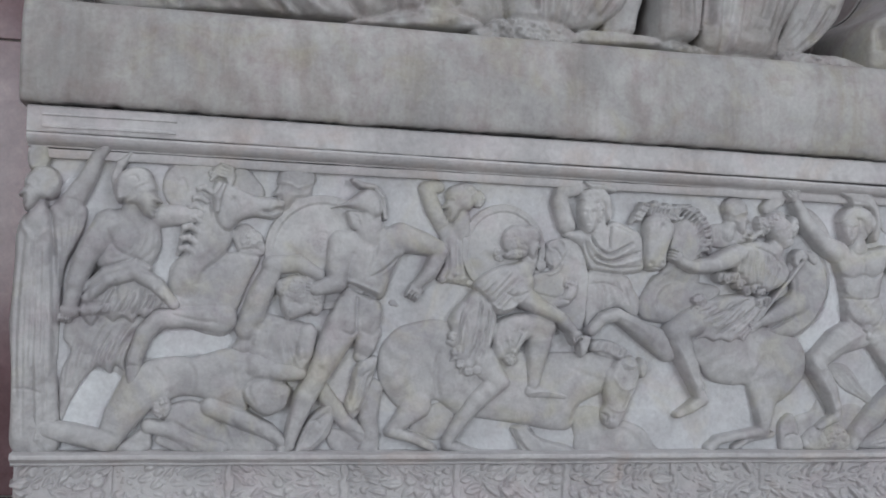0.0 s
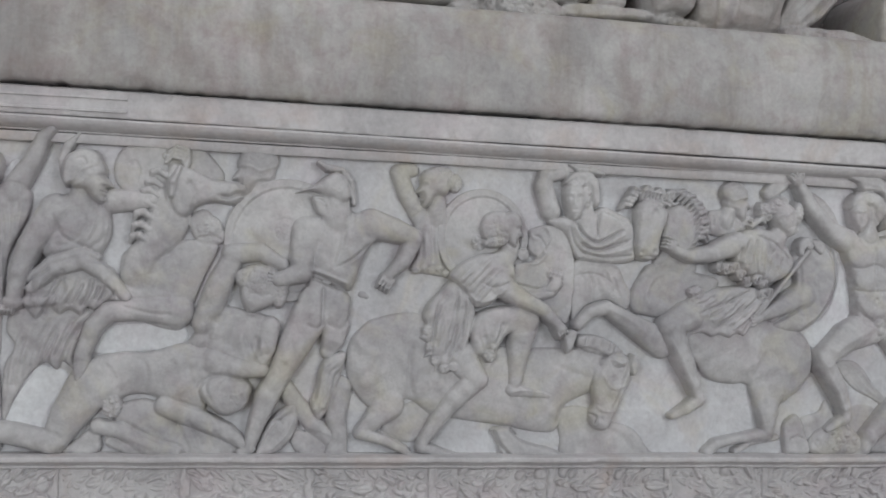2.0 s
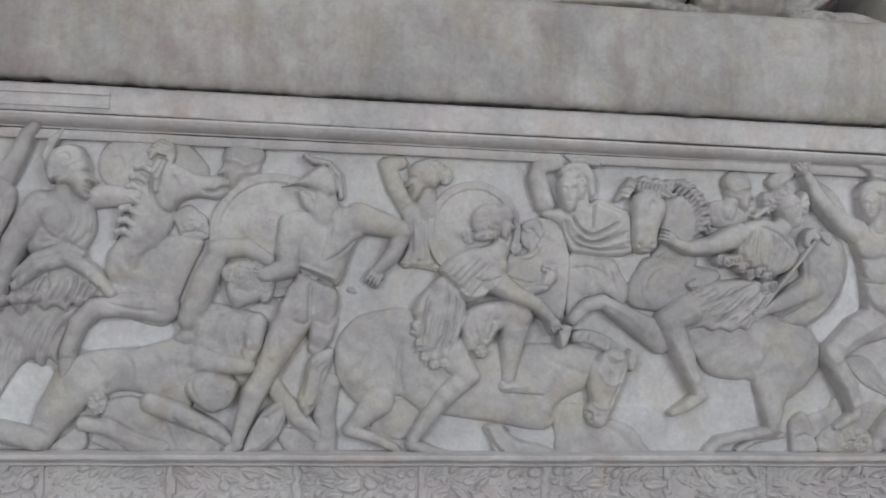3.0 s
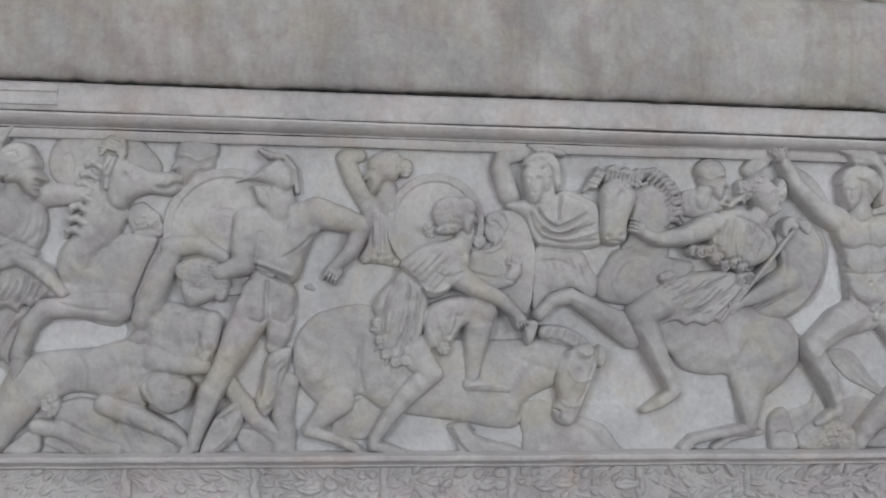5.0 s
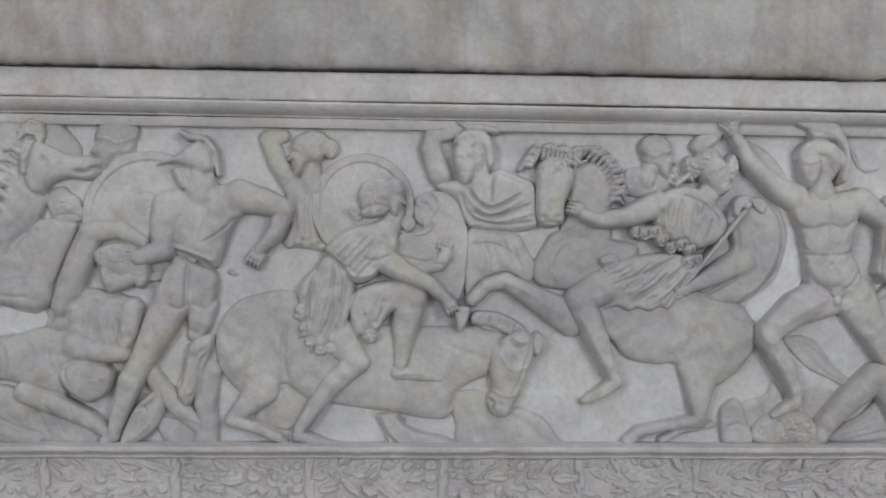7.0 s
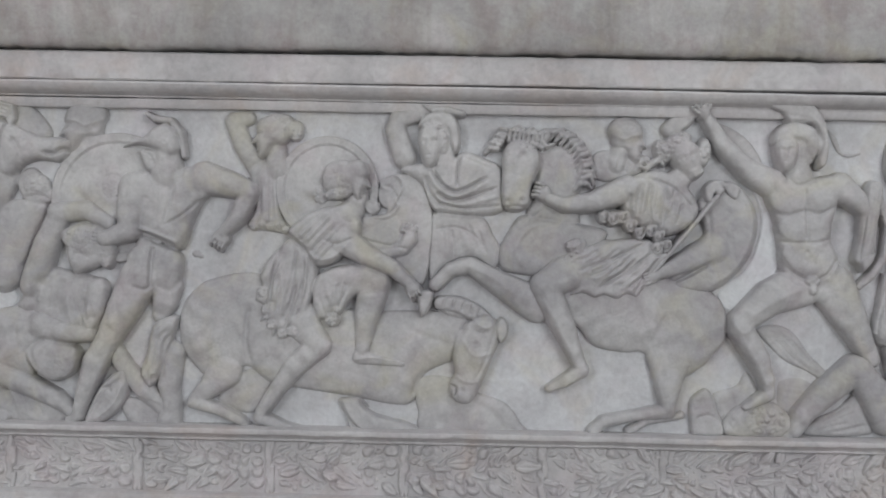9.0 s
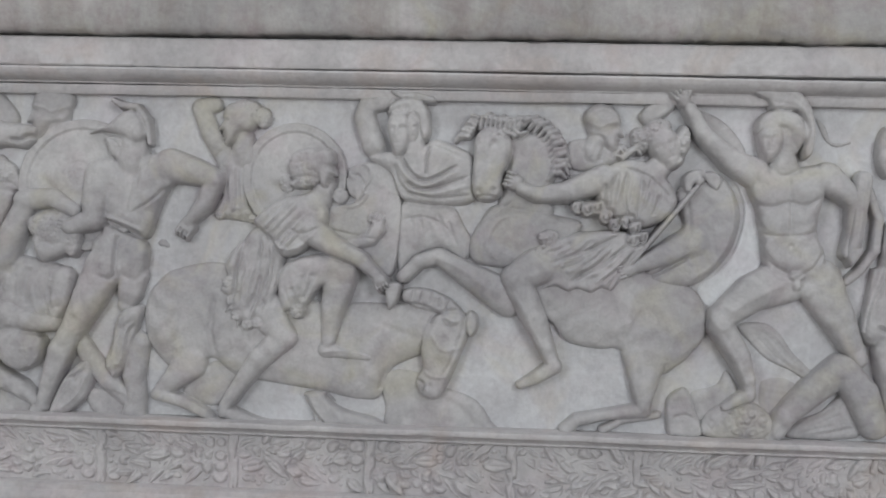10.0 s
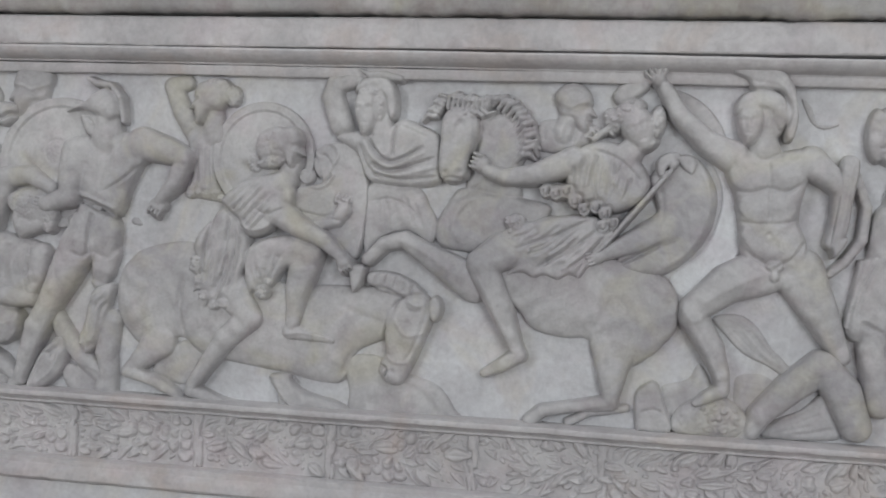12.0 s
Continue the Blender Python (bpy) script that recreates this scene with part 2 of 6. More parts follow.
    def line(self, x0, z0, x1, z1, wide, amp, bow=0.0):
        """A raised (amp > 0) or cut (amp < 0) line, bowed to its left by bow."""
        size = math.hypot(x1 - x0, z1 - z0) + 1e-6
        ex, ez = (x1 - x0) / size, (z1 - z0) / size

        def mark(X, Z):
            t = ((X - x0) * ex + (Z - z0) * ez) / size
            tc = np.clip(t, 0, 1)
            off = (X - x0) * -ez + (Z - z0) * ex - bow * 4 * tc * (1 - tc)
            end = (t - tc) * size
            return amp * np.exp(-(off * off + end * end) / (wide * wide)) * (0.35 + 0.65 * np.sin(np.clip(tc, 0.08, 0.92) * 3.1416))
        self.marks.append(mark)

    def dent(self, x, z, wide, amp):
        self.marks.append(lambda X, Z: amp * np.exp(-((X - x) ** 2 + (Z - z) ** 2) / (wide * wide)))

    def head(self, x, z, r, face=1.0, tilt=0.0, d=0.04, hair="curls", seed=3):
        """A head of half-height r. face: 1 looks right, -1 left, 0 out of the stone; tilt in degrees."""
        c, s = math.cos(radians(tilt)), math.sin(radians(tilt))

        def at(u, v):
            u *= r
            v *= r
            return x + u * c - v * s, z + u * s + v * c
        f = 1 if face >= 0 else -1
        side = abs(face)
        self.blob(*at(-0.14 * face, 0.14), r * (0.72 + 0.1 * side), r * 0.82, tilt, d, r * 0.6, cut=0.003)
        self.blob(*at(0.2 * face, -0.2), r * 0.53, r * 0.78, tilt + 8 * face, d + 0.002, r * 0.66, cut=0.0)
        self.blob(*at(0.34 * face, -0.74), r * 0.22, r * 0.2, tilt, d + 0.004, r * 0.3, cut=0.0)
        k = 0.74 * face if side > 0.6 else 0.62 * face
        if side > 0.6:
            self.tube((*at(k * 0.9, 0.2), r * 0.1, d), (*at(k * 1.14, -0.22), r * 0.1, d + 0.003), cut=0.0)
            self.tube((*at(k * 0.9, -0.24), r * 0.14, d), (*at(k * 0.98, -0.52), r * 0.12, d + 0.002), cut=0.0)
        self.line(*at(k, 0.2), *at(k * 1.04, -0.28), r * 0.085, 0.005)
        self.dent(*at(k * 1.04, -0.26), r * 0.12, 0.002)
        for eye in ((-0.3 * f,) if side > 0.6 else (-0.34, 0.3)):
            self.line(*at(k + eye - 0.18, 0.14), *at(k + eye + 0.18, 0.14), r * 0.08, 0.0016, bow=0.06 * r)
            self.dent(*at(k + eye, 0.0), r * 0.13, -0.0032)
            self.dent(*at(k + eye, -0.01), r * 0.07, 0.0022)
        self.line(*at(k * 0.9 - 0.2, -0.48), *at(k * 0.9 + 0.2, -0.48), r * 0.045, -0.0032)
        self.line(*at(k * 0.9 - 0.16, -0.56), *at(k * 0.9 + 0.16, -0.56), r * 0.06, 0.002)
        self.dent(*at(k * 0.9, -0.65), r * 0.1, -0.0015)
        if hair == "curls":
            self.curls(*at(-0.36 * face, 0.46), r * 0.76, r * 0.58, tilt, d + 0.001, r * 0.7, lock=r * 0.2, amp=r * 0.07, seed=seed)
        elif hair == "smooth":
            self.blob(*at(-0.32 * face, 0.44), r * 0.8, r * 0.6, tilt, d + 0.001, r * 0.7)
            a, b = at(-0.7 * face, -0.1), at(0.55 * face, 0.5)
            for i in range(4):
                self.line(a[0], a[1] + i * r * 0.16, b[0], b[1] + i * r * 0.16, r * 0.06, -0.0016, bow=0.15 * r * f)
        elif hair == "helmet":
            self.blob(*at(-0.2 * face, 0.56), r * 0.84, r * 0.54, tilt, d + 0.003, r * 0.8, cut=0.002)
            self.line(*at(-0.95 * face - 0.6 * (1 - side), 0.24), *at(0.7 * face + 0.6 * (1 - side), 0.34), r * 0.06, 0.003, bow=0.1 * r * f)
            self.blob(*at((-0.22 - 0.36 * (1 - side)) * f, -0.12), r * 0.13, r * 0.26, tilt, d + 0.01, r * 0.16)

    def hull(self, outline, d, high, soft, cut=0.003):
        """A rounded mass inside a smooth closed outline of (x, z), swelling from d at its edge over soft metres."""
        xs, zs = [p[0] for p in outline], [p[1] for p in outline]
        self.grow((min(xs) + max(xs)) / 2, (min(zs) + max(zs)) / 2, 0)
        for x, z in outline:
            self.grow(x, z, 0.02)
        edge = smooth_curve(outline, True)

        def form(X, Z):
            F, out = np.full(X.shape, -1.0), np.full(X.shape, 9.0)
            win = window(X, Z, edge, 0.02)
            x, z = X[win], Z[win]
            s, odd = np.full(x.shape, 9.0), np.zeros(x.shape, bool)
            for (x0, z0), (x1, z1) in zip(edge, edge[1:] + edge[:1]):
                dx, dz = x1 - x0, z1 - z0
                t = np.clip(((x - x0) * dx + (z - z0) * dz) / (dx * dx + dz * dz + 1e-12), 0, 1)
                s = np.minimum(s, np.hypot(x - x0 - t * dx, z - z0 - t * dz))
                if z0 != z1:
                    odd ^= ((z0 > z) != (z1 > z)) & (x < x0 + (z - z0) * dx / dz)
            s = np.where(odd, s, -s)
            deep = spread(np.minimum(s, soft), max(1, int(0.22 * soft / self.cell)))
            k = np.clip(s / (0.6 * soft), 0, 1)
            q = np.clip((s * (1 - k) + deep * k) / soft, 0, 1)
            lip = np.clip(s / min(0.014, 0.45 * soft), 0, 1)
            F[win] = d * (0.5 + 0.5 * np.sqrt(1 - (1 - lip) ** 2)) + high * np.sqrt(1 - (1 - q) ** 2) - 8 * np.maximum(-s, 0)
            out[win] = -s
            return F, out
        self.forms.append((form, cut))

    def groove(self, points, wide, amp):
        """A cut (amp < 0) or raised line along a smooth curve of (x, z), fading at both ends."""
        way = smooth_curve(points, False)
        n = len(way) - 1

        def mark(X, Z):
            M = np.zeros(X.shape)
            win = window(X, Z, way, 3 * wide)
            x, z = X[win], Z[win]
            s, along = np.full(x.shape, 9.0), np.zeros(x.shape)
            for i, ((x0, z0), (x1, z1)) in enumerate(zip(way, way[1:])):
                dx, dz = x1 - x0, z1 - z0
                t = np.clip(((x - x0) * dx + (z - z0) * dz) / (dx * dx + dz * dz + 1e-12), 0, 1)
                m = np.hypot(x - x0 - t * dx, z - z0 - t * dz)
                hit = m < s
                s, along = np.where(hit, m, s), np.where(hit, (i + t) / n, along)
            M[win] = amp * np.exp(-(s / wide) ** 2) * np.minimum(1, 0.25 + 6 * np.minimum(along, 1 - along))
            return M
        self.marks.append(mark)

    def pleats(self, first, last, count, wide, amp, seed=1):
        """Folds of cloth fanned out between two curves of as many (x, z): cut valleys with rounded ridges between."""
        rng = random.Random(seed)
        for i in range(2 * count - 1):
            f = i / max(1, 2 * count - 2)
            f0, f1 = f + rng.uniform(-0.35, 0.35) / count, f + rng.uniform(-0.35, 0.35) / count
            n, sway = len(first), rng.uniform(-0.2, 0.2) / count
            line = []
            for j, (p, q) in enumerate(zip(first, last)):
                g = f0 + (f1 - f0) * j / (n - 1) + sway * math.sin(3.1 * j)
                line.append((p[0] + (q[0] - p[0]) * g, p[1] + (q[1] - p[1]) * g))
            line = smooth_curve(line, False)
            a, b = int(rng.uniform(0, 0.4) * len(line)), int(rng.uniform(0.65, 1.0) * len(line))
            self.groove(line[a:b:3] + line[b - 1:b], wide * rng.uniform(0.8, 1.5), amp * rng.uniform(0.3, 1.0) * (0.8 if i % 2 else -1.3))

    def profile(self, x, z, r, face, tilt, d, hair="curls", seed=1):
        """A head of half-height r in profile, looking right (face 1) or left (-1)."""
        c, s = math.cos(radians(tilt)), math.sin(radians(tilt))

        def at(u, v):
            u, v = u * face * r, v * r
            return x + u * c - v * s, z + u * s + v * c
        self.hull([at(*p) for p in ((-0.6, 0.66), (-0.1, 0.95), (0.36, 0.86), (0.6, 0.5), (0.63, 0.24), (0.6, 0.14), (0.86, -0.22), (0.82, -0.28), (0.64, -0.32), (0.7, -0.45), (0.62, -0.52), (0.68, -0.62), (0.58, -0.7), (0.62, -0.86), (0.42, -1.0), (0.1, -0.82), (-0.16, -0.45), (-0.66, -0.4), (-0.88, 0.1))], d, r * 0.42, r * 0.5, cut=0.004)
        self.groove([at(0.2, 0.2), at(0.42, 0.26), at(0.62, 0.2)], r * 0.07, 0.002)
        self.dent(*at(0.42, 0.06), r * 0.13, -0.004)
        self.dent(*at(0.4, 0.03), r * 0.07, 0.0024)
        self.groove([at(0.44, -0.5), at(0.56, -0.49), at(0.66, -0.5)], r * 0.04, -0.003)
        self.dent(*at(0.3, -0.36), r * 0.22, 0.002)
        self.groove([at(0.56, -0.22), at(0.5, -0.3), at(0.5, -0.42)], r * 0.04, -0.0015)
        if hair == "curls":
            self.curls(*at(-0.34, 0.4), r * 0.66, r * 0.62, tilt, d + 0.004, r * 0.42, lock=r * 0.19, amp=r * 0.05, seed=seed)
        elif hair == "cap":
            self.blob(*at(-0.24, 0.44), r * 0.78, r * 0.64, tilt, d + 0.004, r * 0.5, power=2.4, cut=0.003)
            self.groove([at(-0.9, 0.2), at(-0.3, 0.0), at(0.1, 0.2), at(0.5, 0.34)], r * 0.06, 0.0024)
            self.groove([at(-0.02, 0.42), at(0.12, 0.5), at(0.1, 0.66), at(-0.05, 0.62)], r * 0.05, -0.0022)

    def visage(self, x, z, rx, rz, tilt, turn, d):
        """A face seen from the front or turned a little (turn -1 to 1, along x)."""
        c, s = math.cos(radians(tilt)), math.sin(radians(tilt))

        def at(u, v):
            u, v = u * rx, v * rz
            return x + u * c - v * s, z + u * s + v * c
        k = 0.34 * turn
        self.hull([at(*p) for p in ((-0.9, 0.5), (-0.4, 1.0), (0.4, 1.0), (0.9, 0.5), (0.88, -0.1), (0.62 + 0.1 * turn, -0.66), (0.24 + k, -1.0), (-0.24 + k, -1.0), (-0.62 + 0.1 * turn, -0.66), (-0.88, -0.1))], d, rx * 0.6, rx * 0.8, cut=0.004)
        self.groove([at(k, 0.3), at(k * 1.3, 0.0), at(k * 1.5, -0.2)], rx * 0.12, 0.0045)
        self.dent(*at(k * 1.5, -0.24), rx * 0.14, 0.0022)
        for e in (-0.42, 0.42):
            self.groove([at(k + e - 0.24, 0.24), at(k + e, 0.34), at(k + e + 0.24, 0.24)], rx * 0.11, 0.0022)
            self.groove([at(k + e - 0.2, 0.1), at(k + e, 0.1), at(k + e + 0.2, 0.1)], rx * 0.13, -0.0034)
            self.dent(*at(k + e, 0.08), rx * 0.12, 0.0028)
        self.groove([at(k - 0.28, -0.5), at(k * 1.2, -0.46), at(k + 0.28, -0.5)], rx * 0.05, -0.0026)
        self.groove([at(k - 0.2, -0.6), at(k * 1.2, -0.62), at(k + 0.2, -0.6)], rx * 0.07, 0.0012)
        self.dent(*at(k * 1.3, -0.84), rx * 0.2, 0.001)

    def build(self, parent):
        g, (x0, z0, x1, z1) = self.cell, self.box
        X, Z = np.meshgrid(np.arange(x0, x1, g), np.arange(z0, z1, g))
        H = np.full(X.shape, -1.0)
        for form, cut in self.forms:
            F, out = form(X, Z)
            if cut:
                H = H - cut * np.exp(-(np.maximum(out, 0) / 0.005) ** 2) * (H > 0.002)
            t = np.maximum(self.blend - np.abs(H - F), 0) / self.blend
            H = np.maximum(H, F) + t * t * self.blend * 0.25
        H = H + self.rough * np.clip(H * 80, 0, 1) * (np.sin(X * 71 + 3 * np.sin(Z * 43)) + np.sin(Z * 83 + 3 * np.sin(X * 57 + 1)) + 0.6 * np.sin(X * 190 + 4 * np.sin(Z * 120)) * np.sin(Z * 170 + 4 * np.sin(X * 140)))
        wave = np.sin(X * 47 + 2.3 * np.sin(Z * 31 + X * 9)) * np.sin(Z * 53 + 2.1 * np.sin(X * 37 - Z * 11))
        H = H + 3 * self.rough * wave * np.clip(H * 40, 0, 1)
        for mark in self.marks:
            H = H + mark(X, Z) * np.clip(H * 60, 0, 1)
        keep = H > -0.008
        H = np.maximum(H, -0.014)
        quad = keep[:-1, :-1] | keep[1:, :-1] | keep[:-1, 1:] | keep[1:, 1:]
        used = np.zeros(X.shape, bool)
        used[:-1, :-1] |= quad
        used[1:, :-1] |= quad
        used[:-1, 1:] |= quad
        used[1:, 1:] |= quad
        number = np.cumsum(used.ravel()).reshape(X.shape) - 1
        verts = np.stack([X[used], self.back - H[used], Z[used]], 1)
        faces = np.stack([number[:-1, :-1][quad], number[:-1, 1:][quad], number[1:, 1:][quad], number[1:, :-1][quad]], 1)
        if self.whole:  # carved in the round: a plainer back like the front
            behind = np.stack([X[used], self.back + 0.9 * H[used] - 0.001, Z[used]], 1)
            faces = np.concatenate([faces, faces[:, ::-1] + len(verts)])
            verts = np.concatenate([verts, behind])
        me = bpy.data.meshes.new(self.name)
        me.vertices.add(len(verts))
        me.vertices.foreach_set("co", verts.ravel())
        me.loops.add(faces.size)
        me.loops.foreach_set("vertex_index", faces.ravel())
        me.polygons.add(len(faces))
        me.polygons.foreach_set("loop_start", np.arange(0, faces.size, 4))
        me.update(calc_edges=True)
        me.polygons.foreach_set("use_smooth", np.ones(len(faces), bool))
        me.materials.append(self.mat)
        ob = new(self.name, me)
        if parent:
            ob.parent = parent
        return tagged(ob, self.label)


# ---------------------------------------------------------------- the hall
def hall():
    tagged(block("floor", -5, 9, -6.2, 1.3, -0.2, 0, FLOORSTONE, bevel=0), "worn grey stone floor of the hall", "floor", kind="structure")
    north = tagged(block("wall_north", -5, 9, 1.3, 1.6, 0, 5.6, PLASTER, bevel=0), "hall wall clad in polished dark red marble panels", "wall", kind="structure")
    for j, (z0, z1) in enumerate(((0.0, 0.62), (0.63, 2.438), (2.446, 4.0), (4.008, 5.6))):
        for i in range(8):
            x0 = -5 + i * 1.75
            block("panel", x0 + 0.003, x0 + 1.747, 1.27 - (0.02 if j == 0 else 0), 1.3, z0, z1, RED, north, bevel=0.003)
    for name, x0, x1 in (("wall_west", -5.3, -5), ("wall_east", 9, 9.3)):
        tagged(block(name, x0, x1, -6.2, 1.6, 0, 5.6, PLASTER, bevel=0), "plain pale plaster hall wall", "wall", kind="structure")
    # the wall behind the walk, with one tall window and an added fill opening
    south = tagged(new("wall_south"), "pale plaster hall wall with a tall window and an added opening for fill light", "wall", kind="structure")
    for x0, x1, z0, z1 in ((-5, -3.25, 0, 5.6), (-1.15, 3.95, 0, 5.6), (6.45, 9, 0, 5.6), (3.95, 6.45, 0, 1.25), (3.95, 6.45, 4.55, 5.6), (-3.25, -1.15, 0, 1.15), (-3.25, -1.15, 4.05, 5.6)):
        block("wall_piece", x0, x1, -6.3, -6.0, z0, z1, PLASTER, south, bevel=0)
    # the ceiling, open at the skylight
    ceiling = tagged(new("ceiling"), "pale plaster ceiling open at a skylight", "ceiling", kind="structure")
    for x0, x1, y0, y1 in ((-5, -0.15, -6.2, 1.6), (3.55, 9, -6.2, 1.6), (-0.15, 3.55, -6.2, -3.45), (-0.15, 3.55, -0.75, 1.6)):
        block("ceiling_piece", x0, x1, y0, y1, 5.6, 5.8, PLASTER, ceiling, bevel=0)


hall()

# ---------------------------------------------------------------- the sarcophagus
LEFT, RIGHT = 0.0, 3.1
chest = tagged(new("sarcophagus_chest"), "weathered grey marble sarcophagus chest carved with a crowded battle frieze", "sarcophagus")
lid = tagged(new("funerary_couch"), "stained marble funerary couch with rounded edge closing the chest", "couch")


def relief_ground():
    """The worked background slab, slightly uneven, with the chest's body behind it."""
    n, k = 260, 80
    verts, faces = [], []
    for i in range(n + 1):
        for j in range(k + 1):
            x, z = LEFT + 0.012 + (RIGHT - 0.024 - LEFT) * i / n, 0.985 + 0.875 * j / k
            verts.append((x, BACK + 0.004 * wobble(x, z, 5, 2) + 0.0022 * wobble(x, z, 19, 4), z))
    for i in range(n):
        for j in range(k):
            a = i * (k + 1) + j
            faces.append((a, a + k + 1, a + k + 2, a + 1))
    mesh_object("relief_ground", verts, faces, GROUND, chest, "pale tooled marble ground behind the figures")
    block("chest_body", LEFT + 0.01, RIGHT - 0.01, 0.055, 1.12, 0.2, 1.97, STONE, chest)


def cornice():
    fascia = moulding("fascia", [(0.3, 1.990), (-0.022, 1.991), (-0.028, 1.986), (-0.029, 1.955), (-0.030, 1.918), (-0.027, 1.914), (-0.012, 1.913), (0.06, 1.912)],
             LEFT + 0.003, RIGHT, TRIM, chest, "plain worn fascia under the lid", chips=0.014, seed=3, slope=-0.005)
    moulding("torus_moulding", [(0.06, 1.9112), (-0.024, 1.911), (-0.031, 1.909), (-0.034, 1.904), (-0.032, 1.897), (-0.026, 1.890), (-0.016, 1.884), (-0.002, 1.8795), (0.008, 1.877), (0.010, 1.873), (0.06, 1.872)],
             LEFT + 0.004, RIGHT, TRIM, chest, "rounded moulding curving in below the fascia", seed=5, chips=0.006, slope=-0.0075)
    moulding("fillet", [(0.06, 1.8715), (0.012, 1.871), (0.011, 1.866), (0.012, 1.850), (0.015, 1.846), (0.06, 1.845)],
             LEFT + 0.005, RIGHT, TRIM, chest, "flat fillet with pinkish traces", seed=7, slope=-0.005)
    # sunk tablet at the corner
    moulding("tablet", [(-0.02, 1.978), (-0.036, 1.976), (-0.036, 1.970), (-0.031, 1.967), (-0.031, 1.943), (-0.036, 1.940), (-0.036, 1.934), (-0.02, 1.932)],
             LEFT + 0.045, LEFT + 0.418, TRIM, fascia, "small framed tablet", step=0.02, wear=0.0008, seed=8)


def ledge():
    moulding("ledge", [(0.06, 1.002), (-0.028, 1.0), (-0.036, 0.997), (-0.038, 0.990), (-0.036, 0.984), (-0.028, 0.981), (-0.018, 0.977), (-0.012, 0.970), (-0.014, 0.966), (-0.010, 0.963), (0.06, 0.962)],
             LEFT - 0.004, RIGHT, TRIM, chest, "ledge under the battle frieze", seed=11, chips=0.014)
    moulding("lower_moulding", [(0.06, 0.826), (-0.024, 0.824), (-0.032, 0.819), (-0.032, 0.806), (-0.040, 0.800), (-0.044, 0.788), (-0.044, 0.772), (-0.036, 0.764), (0.06, 0.762)],
             LEFT - 0.006, RIGHT, TRIM, chest, "double moulding below the garland band", seed=13, chips=0.01)
    moulding("plinth", [(0.06, 0.762), (-0.03, 0.761), (-0.035, 0.74), (-0.036, 0.3), (-0.06, 0.27), (-0.075, 0.2), (-0.08, 0.0), (0.06, 0.0)],
             LEFT - 0.01, RIGHT + 0.01, GROUND, chest, "rough plinth of the chest", step=0.03, seed=15)


JOINTS = (0.265, 0.612, 0.955, 1.309, 1.666, 2.031, 2.35, 2.65, 2.93)


def garland_panel(x0, x1, seed, band):
    """One field of the garland band: leaves, fruit and rosettes between small pilasters."""
    rng = random.Random(seed)
    f = Carving("garland_panel", "band of carved leaves, fruit and rosettes", blend=0.003, cell=0.0027, mat=TRIM)
    z0, z1, w = 0.832, 0.960, x1 - x0
    for x, half in ((x1 - 0.006, 0.009), (x0 + 0.005, 0.007)):  # the plain uprights between the fields
        f.hull([(x - half, z0), (x + half, z0), (x + half, z1), (x - half, z1)], 0.041, 0.004, 0.004, cut=0.003)
    lean = rng.choice((-1, 1))
    zc, n = (z0 + z1) / 2, 11
    for i in range(n):  # a thick swag of leaves and fruit lying along the band
        x = x0 + 0.022 + (w - 0.044) * (i + 0.5) / n
        for row in (-1.05, 1.05, -0.4, 0.45):
            z = zc + row * 0.041 + rng.uniform(-0.009, 0.009)
            kind = rng.random()
            if kind < 0.5:
                a = radians(lean * (row * 30 + rng.uniform(-26, 26)) + (0 if lean > 0 else 180))
                m, h = rng.uniform(0.028, 0.056), rng.uniform(0.011, 0.02)
                c, s = math.cos(a), math.sin(a)
                bend = rng.uniform(-0.5, 0.5) * h
                leaf = [(x + u * m * c - v * s, z + u * m * s + v * c) for u, v in ((-1, 0), (-0.3, h + bend), (0.5, 0.6 * h + bend), (1, bend), (0.4, bend - 0.7 * h), (-0.4, -h))]
                f.hull(leaf, 0.027 + rng.uniform(0, 0.014), 0.015, 0.012, cut=0.009)
                f.groove([leaf[0], ((leaf[1][0] + leaf[5][0]) / 2, (leaf[1][1] + leaf[5][1]) / 2), leaf[3]], 0.0022, -0.004)
            elif kind < 0.86:
                r = rng.uniform(0.013, 0.022)
                f.blob(x, z, r, r * rng.uniform(0.8, 1.1), 0, 0.036, r * 0.9, cut=0.01)
                f.dent(x + 0.2 * r, z, r * 0.4, -0.005)
            else:
                r = rng.uniform(0.01, 0.014)
                for k in range(5):
                    f.blob(x + r * math.cos(k * 1.257 + i), z + r * math.sin(k * 1.257 + i), r * 0.6, r * 0.5, 0, 0.036, r * 0.4, cut=0.004)
    f.build(band)


def garland_band():
    band = block("garland_band", LEFT + 0.004, RIGHT, 0.004, 0.06, 0.82, 0.966, TRIM, chest, "band of carved garlands in separate fields", bevel=0)
    edges = (LEFT + 0.01, *JOINTS, RIGHT - 0.01)
    for i in range(len(edges) - 1):
        garland_panel(edges[i], edges[i + 1], 40 + i, band)


